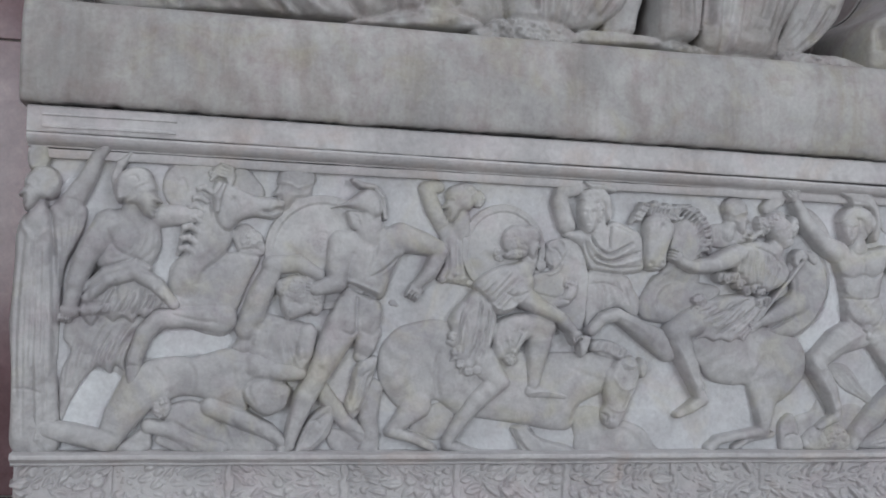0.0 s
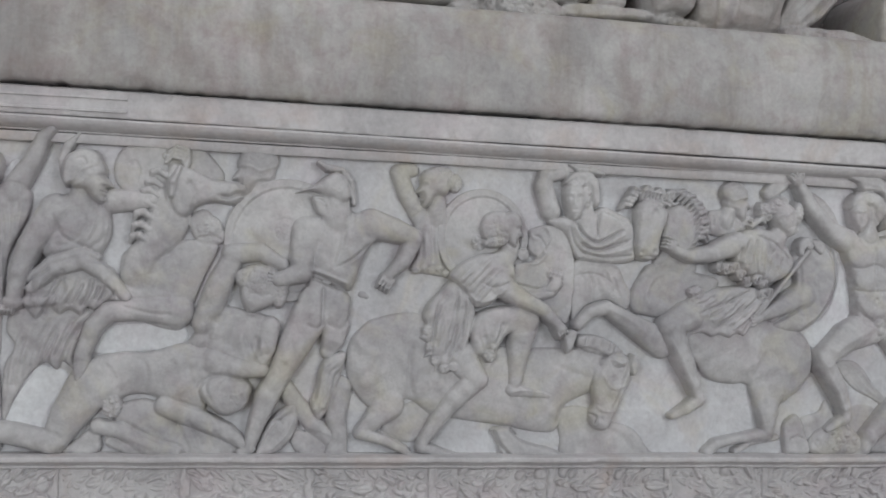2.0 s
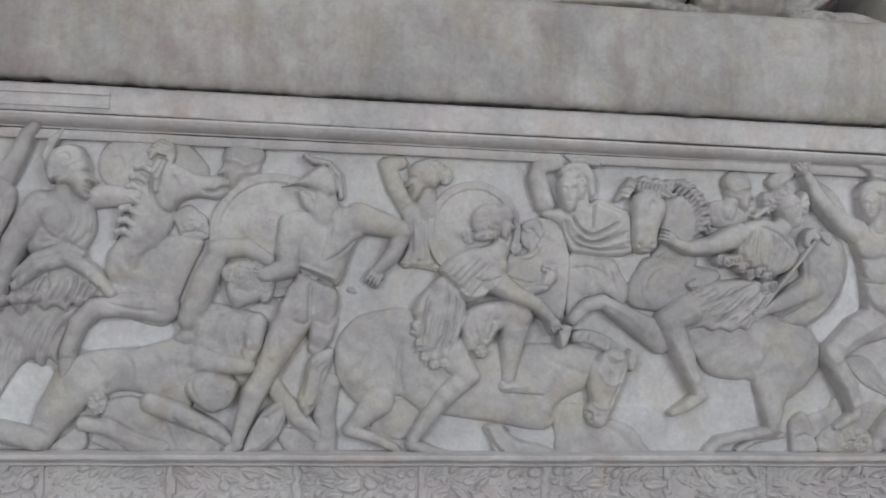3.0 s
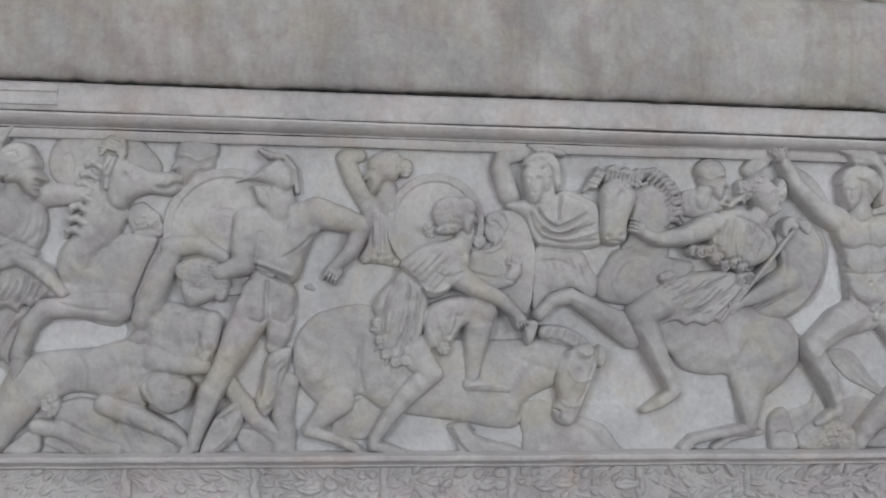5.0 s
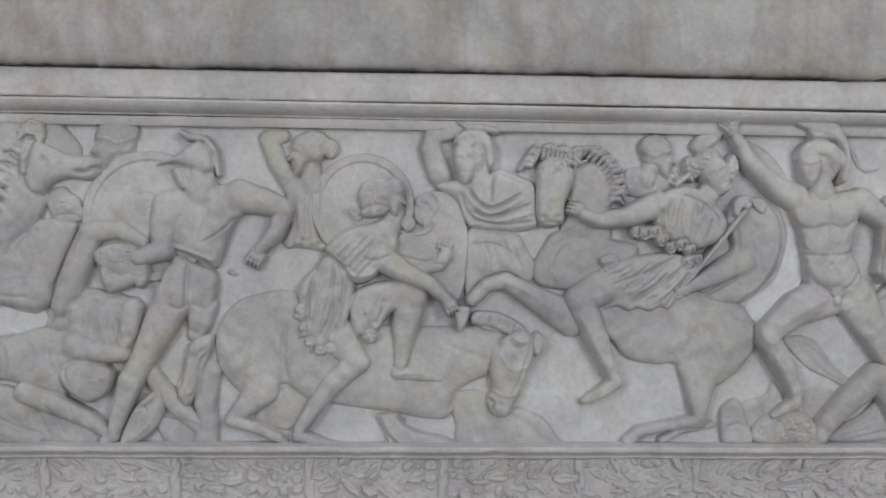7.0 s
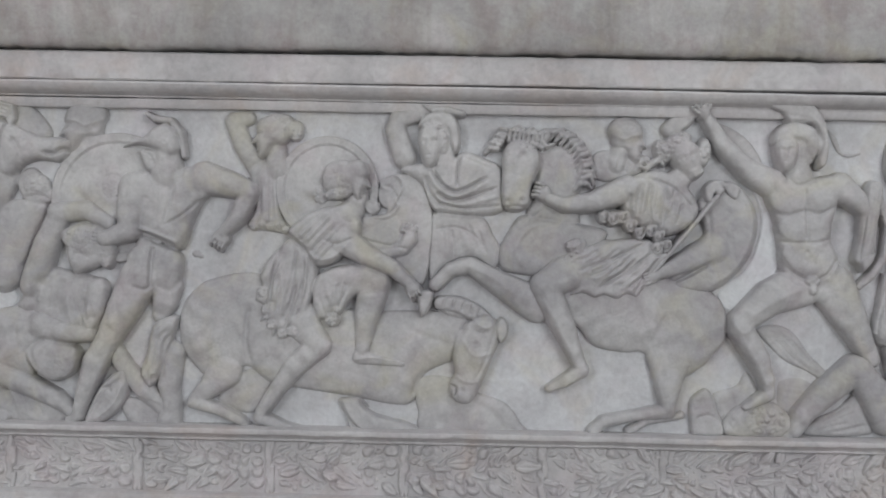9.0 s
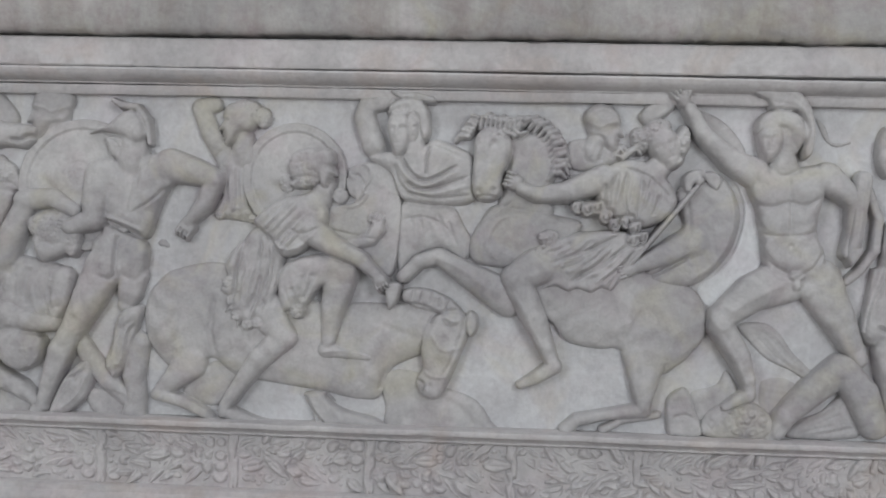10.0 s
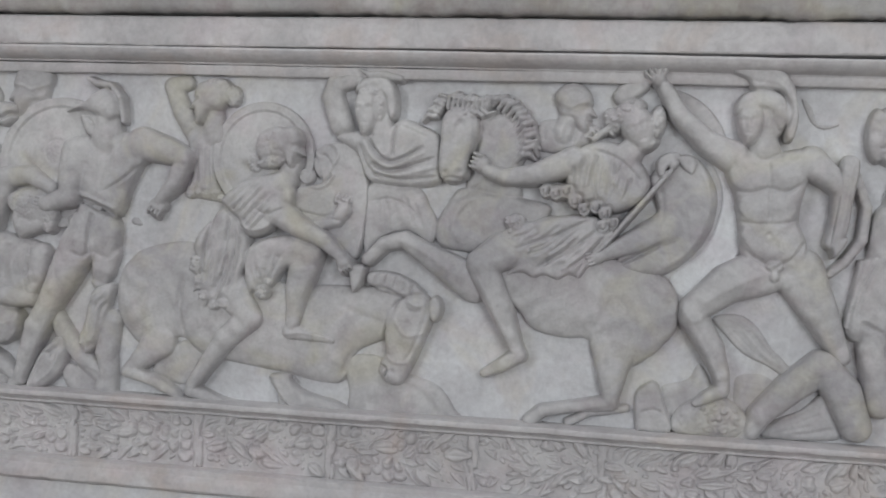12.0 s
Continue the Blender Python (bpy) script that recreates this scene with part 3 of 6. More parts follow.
def mattress():
    """The lid's couch: a bulging stone edge with rough lower lip, stains and shallow hollows."""
    profile = []
    for i in range(27):
        a = -90 + 180 * i / 26
        z = 2.153 + 0.155 * math.copysign(abs(math.sin(radians(a))) ** 0.8, a)
        profile.append((0.02 - 0.078 * max(math.cos(radians(a)), 0) ** (0.16 if a < 0 else 0.45) + (0.05 * max(a, 0) / 90) ** 2, z))
    n, k = 250, len(profile) + 3
    verts, faces = [], []
    for i in range(n + 1):
        x = LEFT - 0.016 + (RIGHT + 0.03 - LEFT) * i / n
        sag = 0.003 * wobble(x, 0, 1.7, 3) - 0.0055 * (x - 1.2)
        ring = [(0.6, 2.0), *profile, (0.35, 2.32), (1.1, 2.32)]
        for j, (y, z) in enumerate(ring):
            w = 0.007 * wobble(x, z, 2.6, 6) + 0.0035 * wobble(x, z, 9, 8) + 0.0014 * wobble(x, z, 30, 2)
            lip = 0.005 * wobble(x, 0, 14, 9) + 0.005 * wobble(x, z, 48, 1) if z < 2.04 else 0
            verts.append((x, y + w, z + sag * (2.35 - z) / 0.35 + lip))
        k = len(ring)
    for i in range(n):
        for j in range(k - 1):
            a = i * k + j
            faces.append((a, a + k, a + k + 1, a + 1))
    faces.append(tuple(range(k)))
    faces.append(tuple(reversed(range(n * k, (n + 1) * k))))
    ob = mesh_object("mattress", verts, faces, LIDSTONE, lid, "rounded stained mattress edge of the couch")
    ob.data.polygons.foreach_set("use_smooth", [len(p.vertices) == 4 for p in ob.data.polygons])
    # a block fills the open joint, its black standing for the shade there
    block("joint_shade_block", LEFT + 0.02, RIGHT - 0.02, 0.02, 1.1, 1.98, 2.01, JOINT_SHADE, lid, "near-black block standing for the shade in the open joint under the lid", bevel=0)
    block("head_rest", LEFT - 0.014, LEFT + 0.118, -0.035, 1.1, 2.27, 2.72, LIDSTONE, lid, "upright end of the couch", bevel=0.02)


relief_ground()
cornice()
ledge()
garland_band()
mattress()


# ---------------------------------------------------------------- the figures of the frieze
def corner_figure():
    f = Carving('relief_draped_figure', 'tall draped figure at the corner, one arm raised')
    f.blob(0.033, 1.854, 0.0306, 0.0468, 0, 0.02, 0.012, power=6)
    f.tube((0.122, 1.712, 0.036, 0.016), (0.167, 1.792, 0.027, 0.02), (0.196, 1.859, 0.0216, 0.026), (0.218, 1.885, 0.0162, 0.04))
    f.hull([(0.064, 1.698), (0.114, 1.734), (0.168, 1.713), (0.167, 1.657), (0.142, 1.59), (0.116, 1.523), (0.109, 1.391), (0.105, 1.26), (0.091, 1.456), (0.073, 1.587)], 0.01, 0.018, 0.0377)
    f.hull([(0.014, 1.689), (-0.01, 1.669), (-0.022, 1.616), (-0.022, 1.551), (-0.026, 1.453), (-0.029, 1.355), (-0.019, 1.226), (-0.016, 1.113), (-0.005, 1.0), (0.114, 0.999), (0.116, 1.13), (0.103, 1.26), (0.102, 1.424), (0.091, 1.555), (0.082, 1.653), (0.06, 1.698)], 0.012, 0.027, 0.0616)
    f.blob(0.056, 1.261, 0.0396, 0.0721, 0, 0.03, 0.022)
    f.tube((0.039, 1.713, 0.0234, 0.02), (0.038, 1.67, 0.036, 0.022))
    f.profile(0.036, 1.756, 0.0613, -1, 0, 0.032, hair='none')
    f.curls(0.051, 1.778, 0.0432, 0.0468, 0, 0.036, 0.016, lock=0.009, amp=0.002, seed=5)
    f.curls(0.077, 1.759, 0.0162, 0.0216, 0, 0.022, 0.014, lock=0.0072, amp=0.002, seed=6)
    f.pleats([(0.008, 1.652), (-0.003, 1.486), (-0.006, 1.259), (0.007, 1.015)], [(0.073, 1.655), (0.086, 1.489), (0.095, 1.261), (0.105, 1.015)], 7, 0.0058, 0.007, seed=1)
    f.pleats([(0.077, 1.698), (0.086, 1.603), (0.106, 1.457)], [(0.161, 1.702), (0.152, 1.63), (0.114, 1.49)], 5, 0.0054, 0.006, seed=4)
    f.groove([(-0.001, 1.657), (0.031, 1.609), (0.067, 1.652)], 0.009, 0.0048)
    f.groove([(-0.012, 1.179), (0.026, 1.182), (0.068, 1.17)], 0.0043, -0.0036)
    f.groove([(0.108, 1.392), (0.114, 1.261), (0.122, 1.216)], 0.0058, -0.0096)
    f.build(chest)


def far_shield():
    f = Carving('relief_shield', 'low domed shield and curling lock behind the rearing horse')
    f.hull([(0.398, 1.836), (0.449, 1.872), (0.523, 1.887), (0.599, 1.874), (0.654, 1.829), (0.687, 1.774), (0.638, 1.711), (0.506, 1.671), (0.405, 1.731), (0.383, 1.784)], 0.006, 0.0144, 0.0685)
    f.groove([(0.423, 1.801), (0.442, 1.809), (0.453, 1.786), (0.447, 1.755)], 0.0043, -0.0042)
    f.build(chest)


def rearing_horse():
    f = Carving('relief_horse', 'rearing horse with plaited mane turning its head')
    f.hull([(0.42, 1.556), (0.412, 1.474), (0.421, 1.407), (0.485, 1.359), (0.582, 1.341), (0.608, 1.403), (0.646, 1.503), (0.676, 1.589), (0.575, 1.596), (0.51, 1.578)], 0.004, 0.0216, 0.0582)
    f.hull([(0.531, 1.795), (0.485, 1.696), (0.464, 1.61), (0.425, 1.553), (0.415, 1.479), (0.481, 1.454), (0.531, 1.54), (0.579, 1.596), (0.599, 1.672), (0.586, 1.76)], 0.01, 0.0234, 0.0582, cut=0.003)
    f.hull([(0.54, 1.811), (0.587, 1.8), (0.649, 1.772), (0.713, 1.765), (0.747, 1.756), (0.745, 1.725), (0.715, 1.7), (0.658, 1.704), (0.612, 1.689), (0.583, 1.657), (0.545, 1.679), (0.526, 1.756)], 0.024, 0.0198, 0.0342, cut=0.005)
    f.blob(0.578, 1.728, 0.0396, 0.0468, 10, 0.026, 0.02)
    f.tube((0.544, 1.718, 0.009, 0.046), (0.546, 1.755, 0.0126, 0.046), (0.564, 1.797, 0.0072, 0.044))
    f.groove([(0.674, 1.722), (0.701, 1.72), (0.724, 1.731), (0.746, 1.728)], 0.0058, -0.0144)
    f.groove([(0.589, 1.759), (0.61, 1.722), (0.602, 1.681)], 0.0072, -0.0048)
    f.dent(0.73, 1.755, 0.0072, -0.008)
    f.dent(0.622, 1.76, 0.0108, -0.005)
    f.dent(0.622, 1.76, 0.0054, 0.004)
    f.groove([(0.593, 1.793), (0.635, 1.781), (0.686, 1.772)], 0.0072, 0.0036)
    f.groove([(0.493, 1.488), (0.524, 1.545), (0.579, 1.568)], 0.0086, -0.006)
    f.groove([(0.46, 1.584), (0.496, 1.502), (0.516, 1.401)], 0.0162, 0.0048)
    f.groove([(0.573, 1.656), (0.542, 1.604), (0.486, 1.552)], 0.0115, -0.0036)
    f.tube((0.563, 1.82, 0.009, 0.024), (0.543, 1.834, 0.0117, 0.026), (0.525, 1.83, 0.0108, 0.024), (0.519, 1.815, 0.0063, 0.016), cut=0.003)
    f.tube((0.529, 1.771, 0.009, 0.024), (0.508, 1.785, 0.0117, 0.026), (0.49, 1.781, 0.0108, 0.024), (0.484, 1.766, 0.0063, 0.016), cut=0.003)
    f.tube((0.517, 1.743, 0.009, 0.024), (0.496, 1.757, 0.0117, 0.026), (0.478, 1.753, 0.0108, 0.024), (0.472, 1.738, 0.0063, 0.016), cut=0.003)
    f.tube((0.504, 1.716, 0.009, 0.024), (0.484, 1.73, 0.0117, 0.026), (0.466, 1.726, 0.0108, 0.024), (0.46, 1.711, 0.0063, 0.016), cut=0.003)
    f.tube((0.497, 1.685, 0.009, 0.024), (0.477, 1.699, 0.0117, 0.026), (0.459, 1.695, 0.0108, 0.024), (0.453, 1.68, 0.0063, 0.016), cut=0.003)
    f.tube((0.49, 1.654, 0.009, 0.024), (0.47, 1.669, 0.0117, 0.026), (0.452, 1.665, 0.0108, 0.024), (0.446, 1.65, 0.0063, 0.016), cut=0.003)
    f.tube((0.485, 1.621, 0.009, 0.024), (0.465, 1.635, 0.0117, 0.026), (0.447, 1.631, 0.0108, 0.024), (0.441, 1.616, 0.0063, 0.016), cut=0.003)
    f.tube((0.48, 1.59, 0.009, 0.024), (0.46, 1.604, 0.0117, 0.026), (0.442, 1.6, 0.0108, 0.024), (0.436, 1.585, 0.0063, 0.016), cut=0.003)
    f.tube((0.581, 1.795, 0.0063, 0.03), (0.57, 1.821, 0.0072, 0.034), (0.543, 1.827, 0.0072, 0.034), (0.524, 1.809, 0.0054, 0.028), cut=0.004)
    f.tube((0.584, 1.801, 0.0063, 0.03), (0.574, 1.83, 0.0072, 0.034), (0.547, 1.836, 0.0072, 0.034), (0.527, 1.82, 0.0054, 0.028), cut=0.004)
    f.tube((0.586, 1.807, 0.0063, 0.03), (0.579, 1.838, 0.0072, 0.034), (0.55, 1.846, 0.0072, 0.034), (0.529, 1.831, 0.0054, 0.028), cut=0.004)
    f.tube((0.589, 1.813, 0.0063, 0.03), (0.584, 1.847, 0.0072, 0.034), (0.554, 1.856, 0.0072, 0.034), (0.532, 1.842, 0.0054, 0.028), cut=0.004)
    f.tube((0.574, 1.393, 0.0432, 0.018), (0.468, 1.397, 0.0306, 0.026), (0.387, 1.389, 0.0288, 0.03), (0.35, 1.348, 0.027, 0.03), (0.321, 1.268, 0.0216, 0.028))
    f.tube((0.322, 1.256, 0.0234, 0.026), (0.317, 1.205, 0.0162, 0.024))
    f.hull([(0.299, 1.247), (0.337, 1.251), (0.338, 1.225), (0.308, 1.194)], 0.026, 0.0108, 0.0137)
    f.groove([(0.418, 1.406), (0.501, 1.388), (0.558, 1.386)], 0.0058, -0.0036)
    f.hull([(0.593, 1.655), (0.639, 1.684), (0.696, 1.618), (0.68, 1.586), (0.616, 1.594)], 0.006, 0.0108, 0.024)
    f.groove([(0.615, 1.601), (0.658, 1.609), (0.686, 1.596)], 0.0043, -0.0048)
    f.curls(0.649, 1.634, 0.036, 0.0324, 0, 0.012, 0.01, lock=0.0126, amp=0.003, seed=3)
    f.build(chest)


def left_rider():
    f = Carving('relief_rider', 'helmeted rider with fluttering tunic and outstretched arm')
    f.hull([(0.276, 1.395), (0.35, 1.393), (0.323, 1.338), (0.3, 1.262), (0.302, 1.226), (0.269, 1.249), (0.257, 1.225), (0.225, 1.245), (0.2, 1.228), (0.176, 1.201), (0.153, 1.155), (0.121, 1.083), (0.116, 1.22), (0.141, 1.289), (0.12, 1.328), (0.128, 1.381), (0.192, 1.418)], 0.006, 0.0144, 0.0308)
    f.pleats([(0.179, 1.389), (0.134, 1.26), (0.127, 1.113)], [(0.332, 1.383), (0.284, 1.296), (0.272, 1.238)], 8, 0.0063, 0.007, seed=3)
    f.tube((0.345, 1.691, 0.036, 0.014), (0.407, 1.698, 0.0324, 0.018), (0.488, 1.704, 0.027, 0.016))
    f.hull([(0.255, 1.71), (0.338, 1.717), (0.375, 1.679), (0.387, 1.612), (0.367, 1.556), (0.342, 1.523), (0.237, 1.52), (0.197, 1.562), (0.204, 1.625), (0.224, 1.679)], 0.018, 0.0234, 0.0513)
    f.blob(0.305, 1.636, 0.054, 0.0468, 0, 0.032, 0.014)
    f.hull([(0.178, 1.483), (0.252, 1.54), (0.344, 1.55), (0.419, 1.457), (0.437, 1.413), (0.395, 1.418), (0.37, 1.404), (0.348, 1.39), (0.328, 1.4), (0.316, 1.376), (0.283, 1.392), (0.258, 1.378), (0.229, 1.394), (0.196, 1.364), (0.162, 1.412)], 0.018, 0.0162, 0.0342)
    f.pleats([(0.248, 1.494), (0.225, 1.444), (0.184, 1.377)], [(0.403, 1.482), (0.401, 1.44), (0.373, 1.401)], 9, 0.0058, 0.008, seed=6)
    f.tube((0.182, 1.446, 0.0162, 0.034), (0.24, 1.5, 0.0216, 0.038), (0.318, 1.526, 0.0234, 0.04), (0.377, 1.491, 0.0216, 0.038), (0.431, 1.433, 0.0162, 0.03), cut=0.005)
    f.tube((0.171, 1.472, 0.0108, 0.032), (0.229, 1.523, 0.0144, 0.036), (0.317, 1.552, 0.0144, 0.036), (0.353, 1.537, 0.0108, 0.034), cut=0.005)
    f.pleats([(0.346, 1.699), (0.371, 1.647), (0.361, 1.58), (0.302, 1.545)], [(0.311, 1.701), (0.324, 1.629), (0.284, 1.574), (0.216, 1.562)], 5, 0.0058, 0.006, seed=2)
    f.profile(0.325, 1.752, 0.0685, 1, 0, 0.034, hair='none')
    f.hull([(0.252, 1.742), (0.247, 1.783), (0.262, 1.817), (0.299, 1.837), (0.341, 1.83), (0.355, 1.794), (0.324, 1.779), (0.306, 1.753), (0.287, 1.74), (0.265, 1.729)], 0.036, 0.0198, 0.0274, cut=0.004)
    f.groove([(0.251, 1.742), (0.286, 1.747), (0.307, 1.778), (0.352, 1.794)], 0.0054, 0.0036)
    f.groove([(0.287, 1.804), (0.306, 1.808), (0.316, 1.792), (0.297, 1.785)], 0.0032, -0.003)
    f.tube((0.249, 1.759, 0.0054, 0.024), (0.246, 1.805, 0.0108, 0.026), (0.263, 1.842, 0.0144, 0.028), (0.291, 1.877, 0.0054, 0.03), full=0.4)
    f.tube((0.3, 1.718, 0.0288, 0.02), (0.298, 1.685, 0.0396, 0.02))
    f.tube((0.236, 1.665, 0.045, 0.028), (0.174, 1.565, 0.0342, 0.038), (0.15, 1.491, 0.0288, 0.04), (0.14, 1.429, 0.0216, 0.038))
    f.blob(0.137, 1.409, 0.027, 0.0216, 0, 0.036, 0.018)
    f.tube((0.137, 1.395, 0.0054, 0.042), (0.137, 1.385, 0.0051, 0.044000000000000004), (0.136, 1.378, 0.0043, 0.039), cut=0.002)
    f.tube((0.127, 1.395, 0.0054, 0.042), (0.127, 1.386, 0.0051, 0.044000000000000004), (0.126, 1.379, 0.0043, 0.039), cut=0.002)
    f.tube((0.118, 1.396, 0.0054, 0.042), (0.118, 1.386, 0.0051, 0.044000000000000004), (0.117, 1.38, 0.0043, 0.039), cut=0.002)
    f.tube((0.109, 1.397, 0.0054, 0.042), (0.109, 1.387, 0.0051, 0.044000000000000004), (0.108, 1.38, 0.0043, 0.039), cut=0.002)
    f.tube((0.18, 1.413, 0.0198, 0.03), (0.239, 1.418, 0.0162, 0.03))
    f.pleats([(0.192, 1.492), (0.179, 1.426), (0.174, 1.383)], [(0.254, 1.511), (0.257, 1.445), (0.252, 1.395)], 3, 0.0063, 0.008, seed=12)
    f.groove([(0.229, 1.655), (0.259, 1.593), (0.316, 1.566)], 0.0058, -0.0048)
    f.groove([(0.339, 1.7), (0.38, 1.648), (0.373, 1.581)], 0.0043, -0.006)
    f.groove([(0.202, 1.433), (0.204, 1.391)], 0.0036, -0.0048)
    f.build(chest)


def gap_head():
    f = Carving('relief_head', 'low-carved helmeted head between shields')
    f.profile(0.767, 1.796, 0.0721, -1, 6, 0.006, hair='cap')
    f.hull([(0.732, 1.854), (0.777, 1.87), (0.818, 1.852), (0.828, 1.772), (0.8, 1.733), (0.74, 1.73), (0.727, 1.785)], 0.004, 0.0126, 0.0342)
    f.build(chest)


def near_shield():
    f = Carving('relief_shield', 'round shield with a raised rim')
    f.disc(0.868, 1.605, 0.1766, 0.1748, 0, 0.012, 0.027, dome=0.014)
    f.curls(0.861, 1.634, 0.0288, 0.0306, 0, 0.02, 0.005, lock=0.0126, amp=0.002, seed=9)
    f.build(chest)


def captive():
    f = Carving('relief_captive', 'kneeling captive pulled back by the hair')
    f.hull([(0.618, 1.335), (0.649, 1.404), (0.7, 1.414), (0.759, 1.403), (0.828, 1.383), (0.85, 1.323), (0.838, 1.245), (0.792, 1.215), (0.706, 1.243), (0.637, 1.275), (0.603, 1.305)], 0.01, 0.0216, 0.0548)
    f.pleats([(0.663, 1.385), (0.651, 1.337), (0.64, 1.29)], [(0.784, 1.382), (0.77, 1.305), (0.789, 1.238)], 4, 0.0081, 0.007, seed=2)
    f.pleats([(0.759, 1.373), (0.773, 1.305), (0.806, 1.246)], [(0.819, 1.358), (0.812, 1.306), (0.823, 1.255)], 3, 0.0054, 0.005, seed=3)
    f.tube((0.65, 1.367, 0.0396, 0.02), (0.683, 1.473, 0.036, 0.026), (0.72, 1.553, 0.0288, 0.03))
    f.tube((0.716, 1.56, 0.0306, 0.032), (0.794, 1.569, 0.027, 0.034), (0.857, 1.534, 0.0198, 0.032))
    f.hull([(0.744, 1.475), (0.797, 1.501), (0.853, 1.475), (0.844, 1.43), (0.801, 1.405), (0.767, 1.397), (0.745, 1.431)], 0.026, 0.0162, 0.0274)
    f.groove([(0.757, 1.441), (0.782, 1.451), (0.808, 1.439)], 0.0058, -0.0036)
    f.groove([(0.769, 1.433), (0.763, 1.414)], 0.0054, 0.0036)
    f.curls(0.797, 1.49, 0.0685, 0.0432, -6, 0.03, 0.022, lock=0.0108, amp=0.0025, seed=6)
    f.curls(0.85, 1.461, 0.0252, 0.0468, 0, 0.026, 0.02, lock=0.0108, amp=0.0025, seed=2)
    f.tube((0.828, 1.358, 0.0288, 0.024), (0.821, 1.298, 0.027, 0.026), (0.802, 1.251, 0.0216, 0.026))
    f.build(chest)


def back_warrior():
    f = Carving('relief_warrior', 'nude helmeted warrior seen from behind, legs astride')
    f.tube((1.011, 1.364, 0.045, 0.014), (1.009, 1.323, 0.0342, 0.012), (0.997, 1.291, 0.0252, 0.006))
    f.hull([(0.917, 1.636), (0.951, 1.672), (1.02, 1.685), (1.091, 1.695), (1.138, 1.676), (1.118, 1.623), (1.088, 1.559), (1.063, 1.481), (1.038, 1.466), (0.988, 1.489), (0.939, 1.502), (0.91, 1.549)], 0.02, 0.0234, 0.0582)
    f.blob(1.078, 1.642, 0.0504, 0.0468, -10, 0.03, 0.016)
    f.blob(0.951, 1.62, 0.0396, 0.054, 0, 0.03, 0.016)
    f.hull([(0.936, 1.501), (0.989, 1.482), (1.05, 1.456), (1.052, 1.39), (1.028, 1.354), (0.982, 1.371), (0.937, 1.36), (0.909, 1.383), (0.92, 1.446)], 0.02, 0.018, 0.0377)
    f.blob(0.951, 1.421, 0.045, 0.0595, 12, 0.026, 0.028)
    f.blob(1.013, 1.414, 0.0378, 0.0558, -4, 0.024, 0.026)
    f.groove([(0.977, 1.475), (0.975, 1.427), (0.974, 1.368)], 0.0058, -0.0108)
    f.groove([(0.929, 1.367), (0.96, 1.357), (0.981, 1.375)], 0.0058, -0.006)
    f.groove([(0.938, 1.515), (0.987, 1.496), (1.044, 1.47)], 0.0043, -0.0096)
    f.groove([(0.941, 1.522), (0.99, 1.507), (1.047, 1.484)], 0.0054, 0.006)
    f.groove([(1.037, 1.686), (1.025, 1.605), (1.007, 1.531)], 0.0058, -0.0048)
    f.groove([(1.1, 1.599), (1.055, 1.557), (1.007, 1.531)], 0.0043, -0.0048)
    f.groove([(0.982, 1.638), (0.967, 1.577), (0.947, 1.533)], 0.0144, 0.0036)
    f.groove([(1.037, 1.675), (1.041, 1.571)], 0.009, 0.0024)
    f.hull([(0.884, 1.741), (0.942, 1.768), (0.973, 1.794), (1.004, 1.806), (1.033, 1.787), (1.046, 1.738), (1.021, 1.713), (0.982, 1.732), (0.929, 1.747)], 0.034, 0.0198, 0.0308)
    f.tube((0.953, 1.831, 0.0072, 0.036), (0.975, 1.818, 0.0108, 0.034), (1.017, 1.814, 0.009, 0.034), (1.045, 1.78, 0.009, 0.032), (1.055, 1.718, 0.0072, 0.028), full=0.5)
    f.dent(1.008, 1.754, 0.009, 0.004)
    f.dent(1.008, 1.754, 0.0054, -0.004)
    f.hull([(0.934, 1.734), (0.979, 1.736), (0.988, 1.705), (0.975, 1.673), (0.95, 1.682), (0.939, 1.706)], 0.026, 0.0144, 0.0205)
    f.groove([(0.944, 1.727), (0.966, 1.718), (0.977, 1.69)], 0.0036, -0.0048)
    f.tube((1.008, 1.718, 0.036, 0.024), (1.009, 1.671, 0.0468, 0.026))
    f.tube((0.923, 1.632, 0.045, 0.03), (0.911, 1.556, 0.036, 0.036), (0.912, 1.515, 0.0324, 0.038), (0.847, 1.492, 0.0234, 0.038))
    f.blob(0.841, 1.495, 0.0234, 0.0198, 0, 0.034, 0.016)
    f.tube((0.828, 1.488, 0.0054, 0.042), (0.818, 1.49, 0.0051, 0.044000000000000004), (0.812, 1.491, 0.0043, 0.039), cut=0.002)
    f.tube((0.83, 1.498, 0.0054, 0.042), (0.819, 1.5, 0.0051, 0.044000000000000004), (0.813, 1.501, 0.0043, 0.039), cut=0.002)
    f.tube((0.831, 1.509, 0.0054, 0.042), (0.821, 1.51, 0.0051, 0.044000000000000004), (0.815, 1.511, 0.0043, 0.039), cut=0.002)
    f.tube((1.108, 1.661, 0.045, 0.03), (1.175, 1.646, 0.036, 0.034), (1.233, 1.627, 0.027, 0.036))
    f.tube((1.233, 1.62, 0.027, 0.034), (1.204, 1.555, 0.0234, 0.03), (1.167, 1.516, 0.0162, 0.026))
    f.blob(1.161, 1.501, 0.0234, 0.0198, -30, 0.02, 0.016)
    f.tube((1.171, 1.487, 0.0054, 0.026), (1.163, 1.474, 0.0051, 0.027999999999999997), (1.16, 1.465, 0.0043, 0.023), cut=0.002)
    f.tube((1.161, 1.492, 0.0054, 0.026), (1.154, 1.479, 0.0051, 0.027999999999999997), (1.15, 1.47, 0.0043, 0.023), cut=0.002)
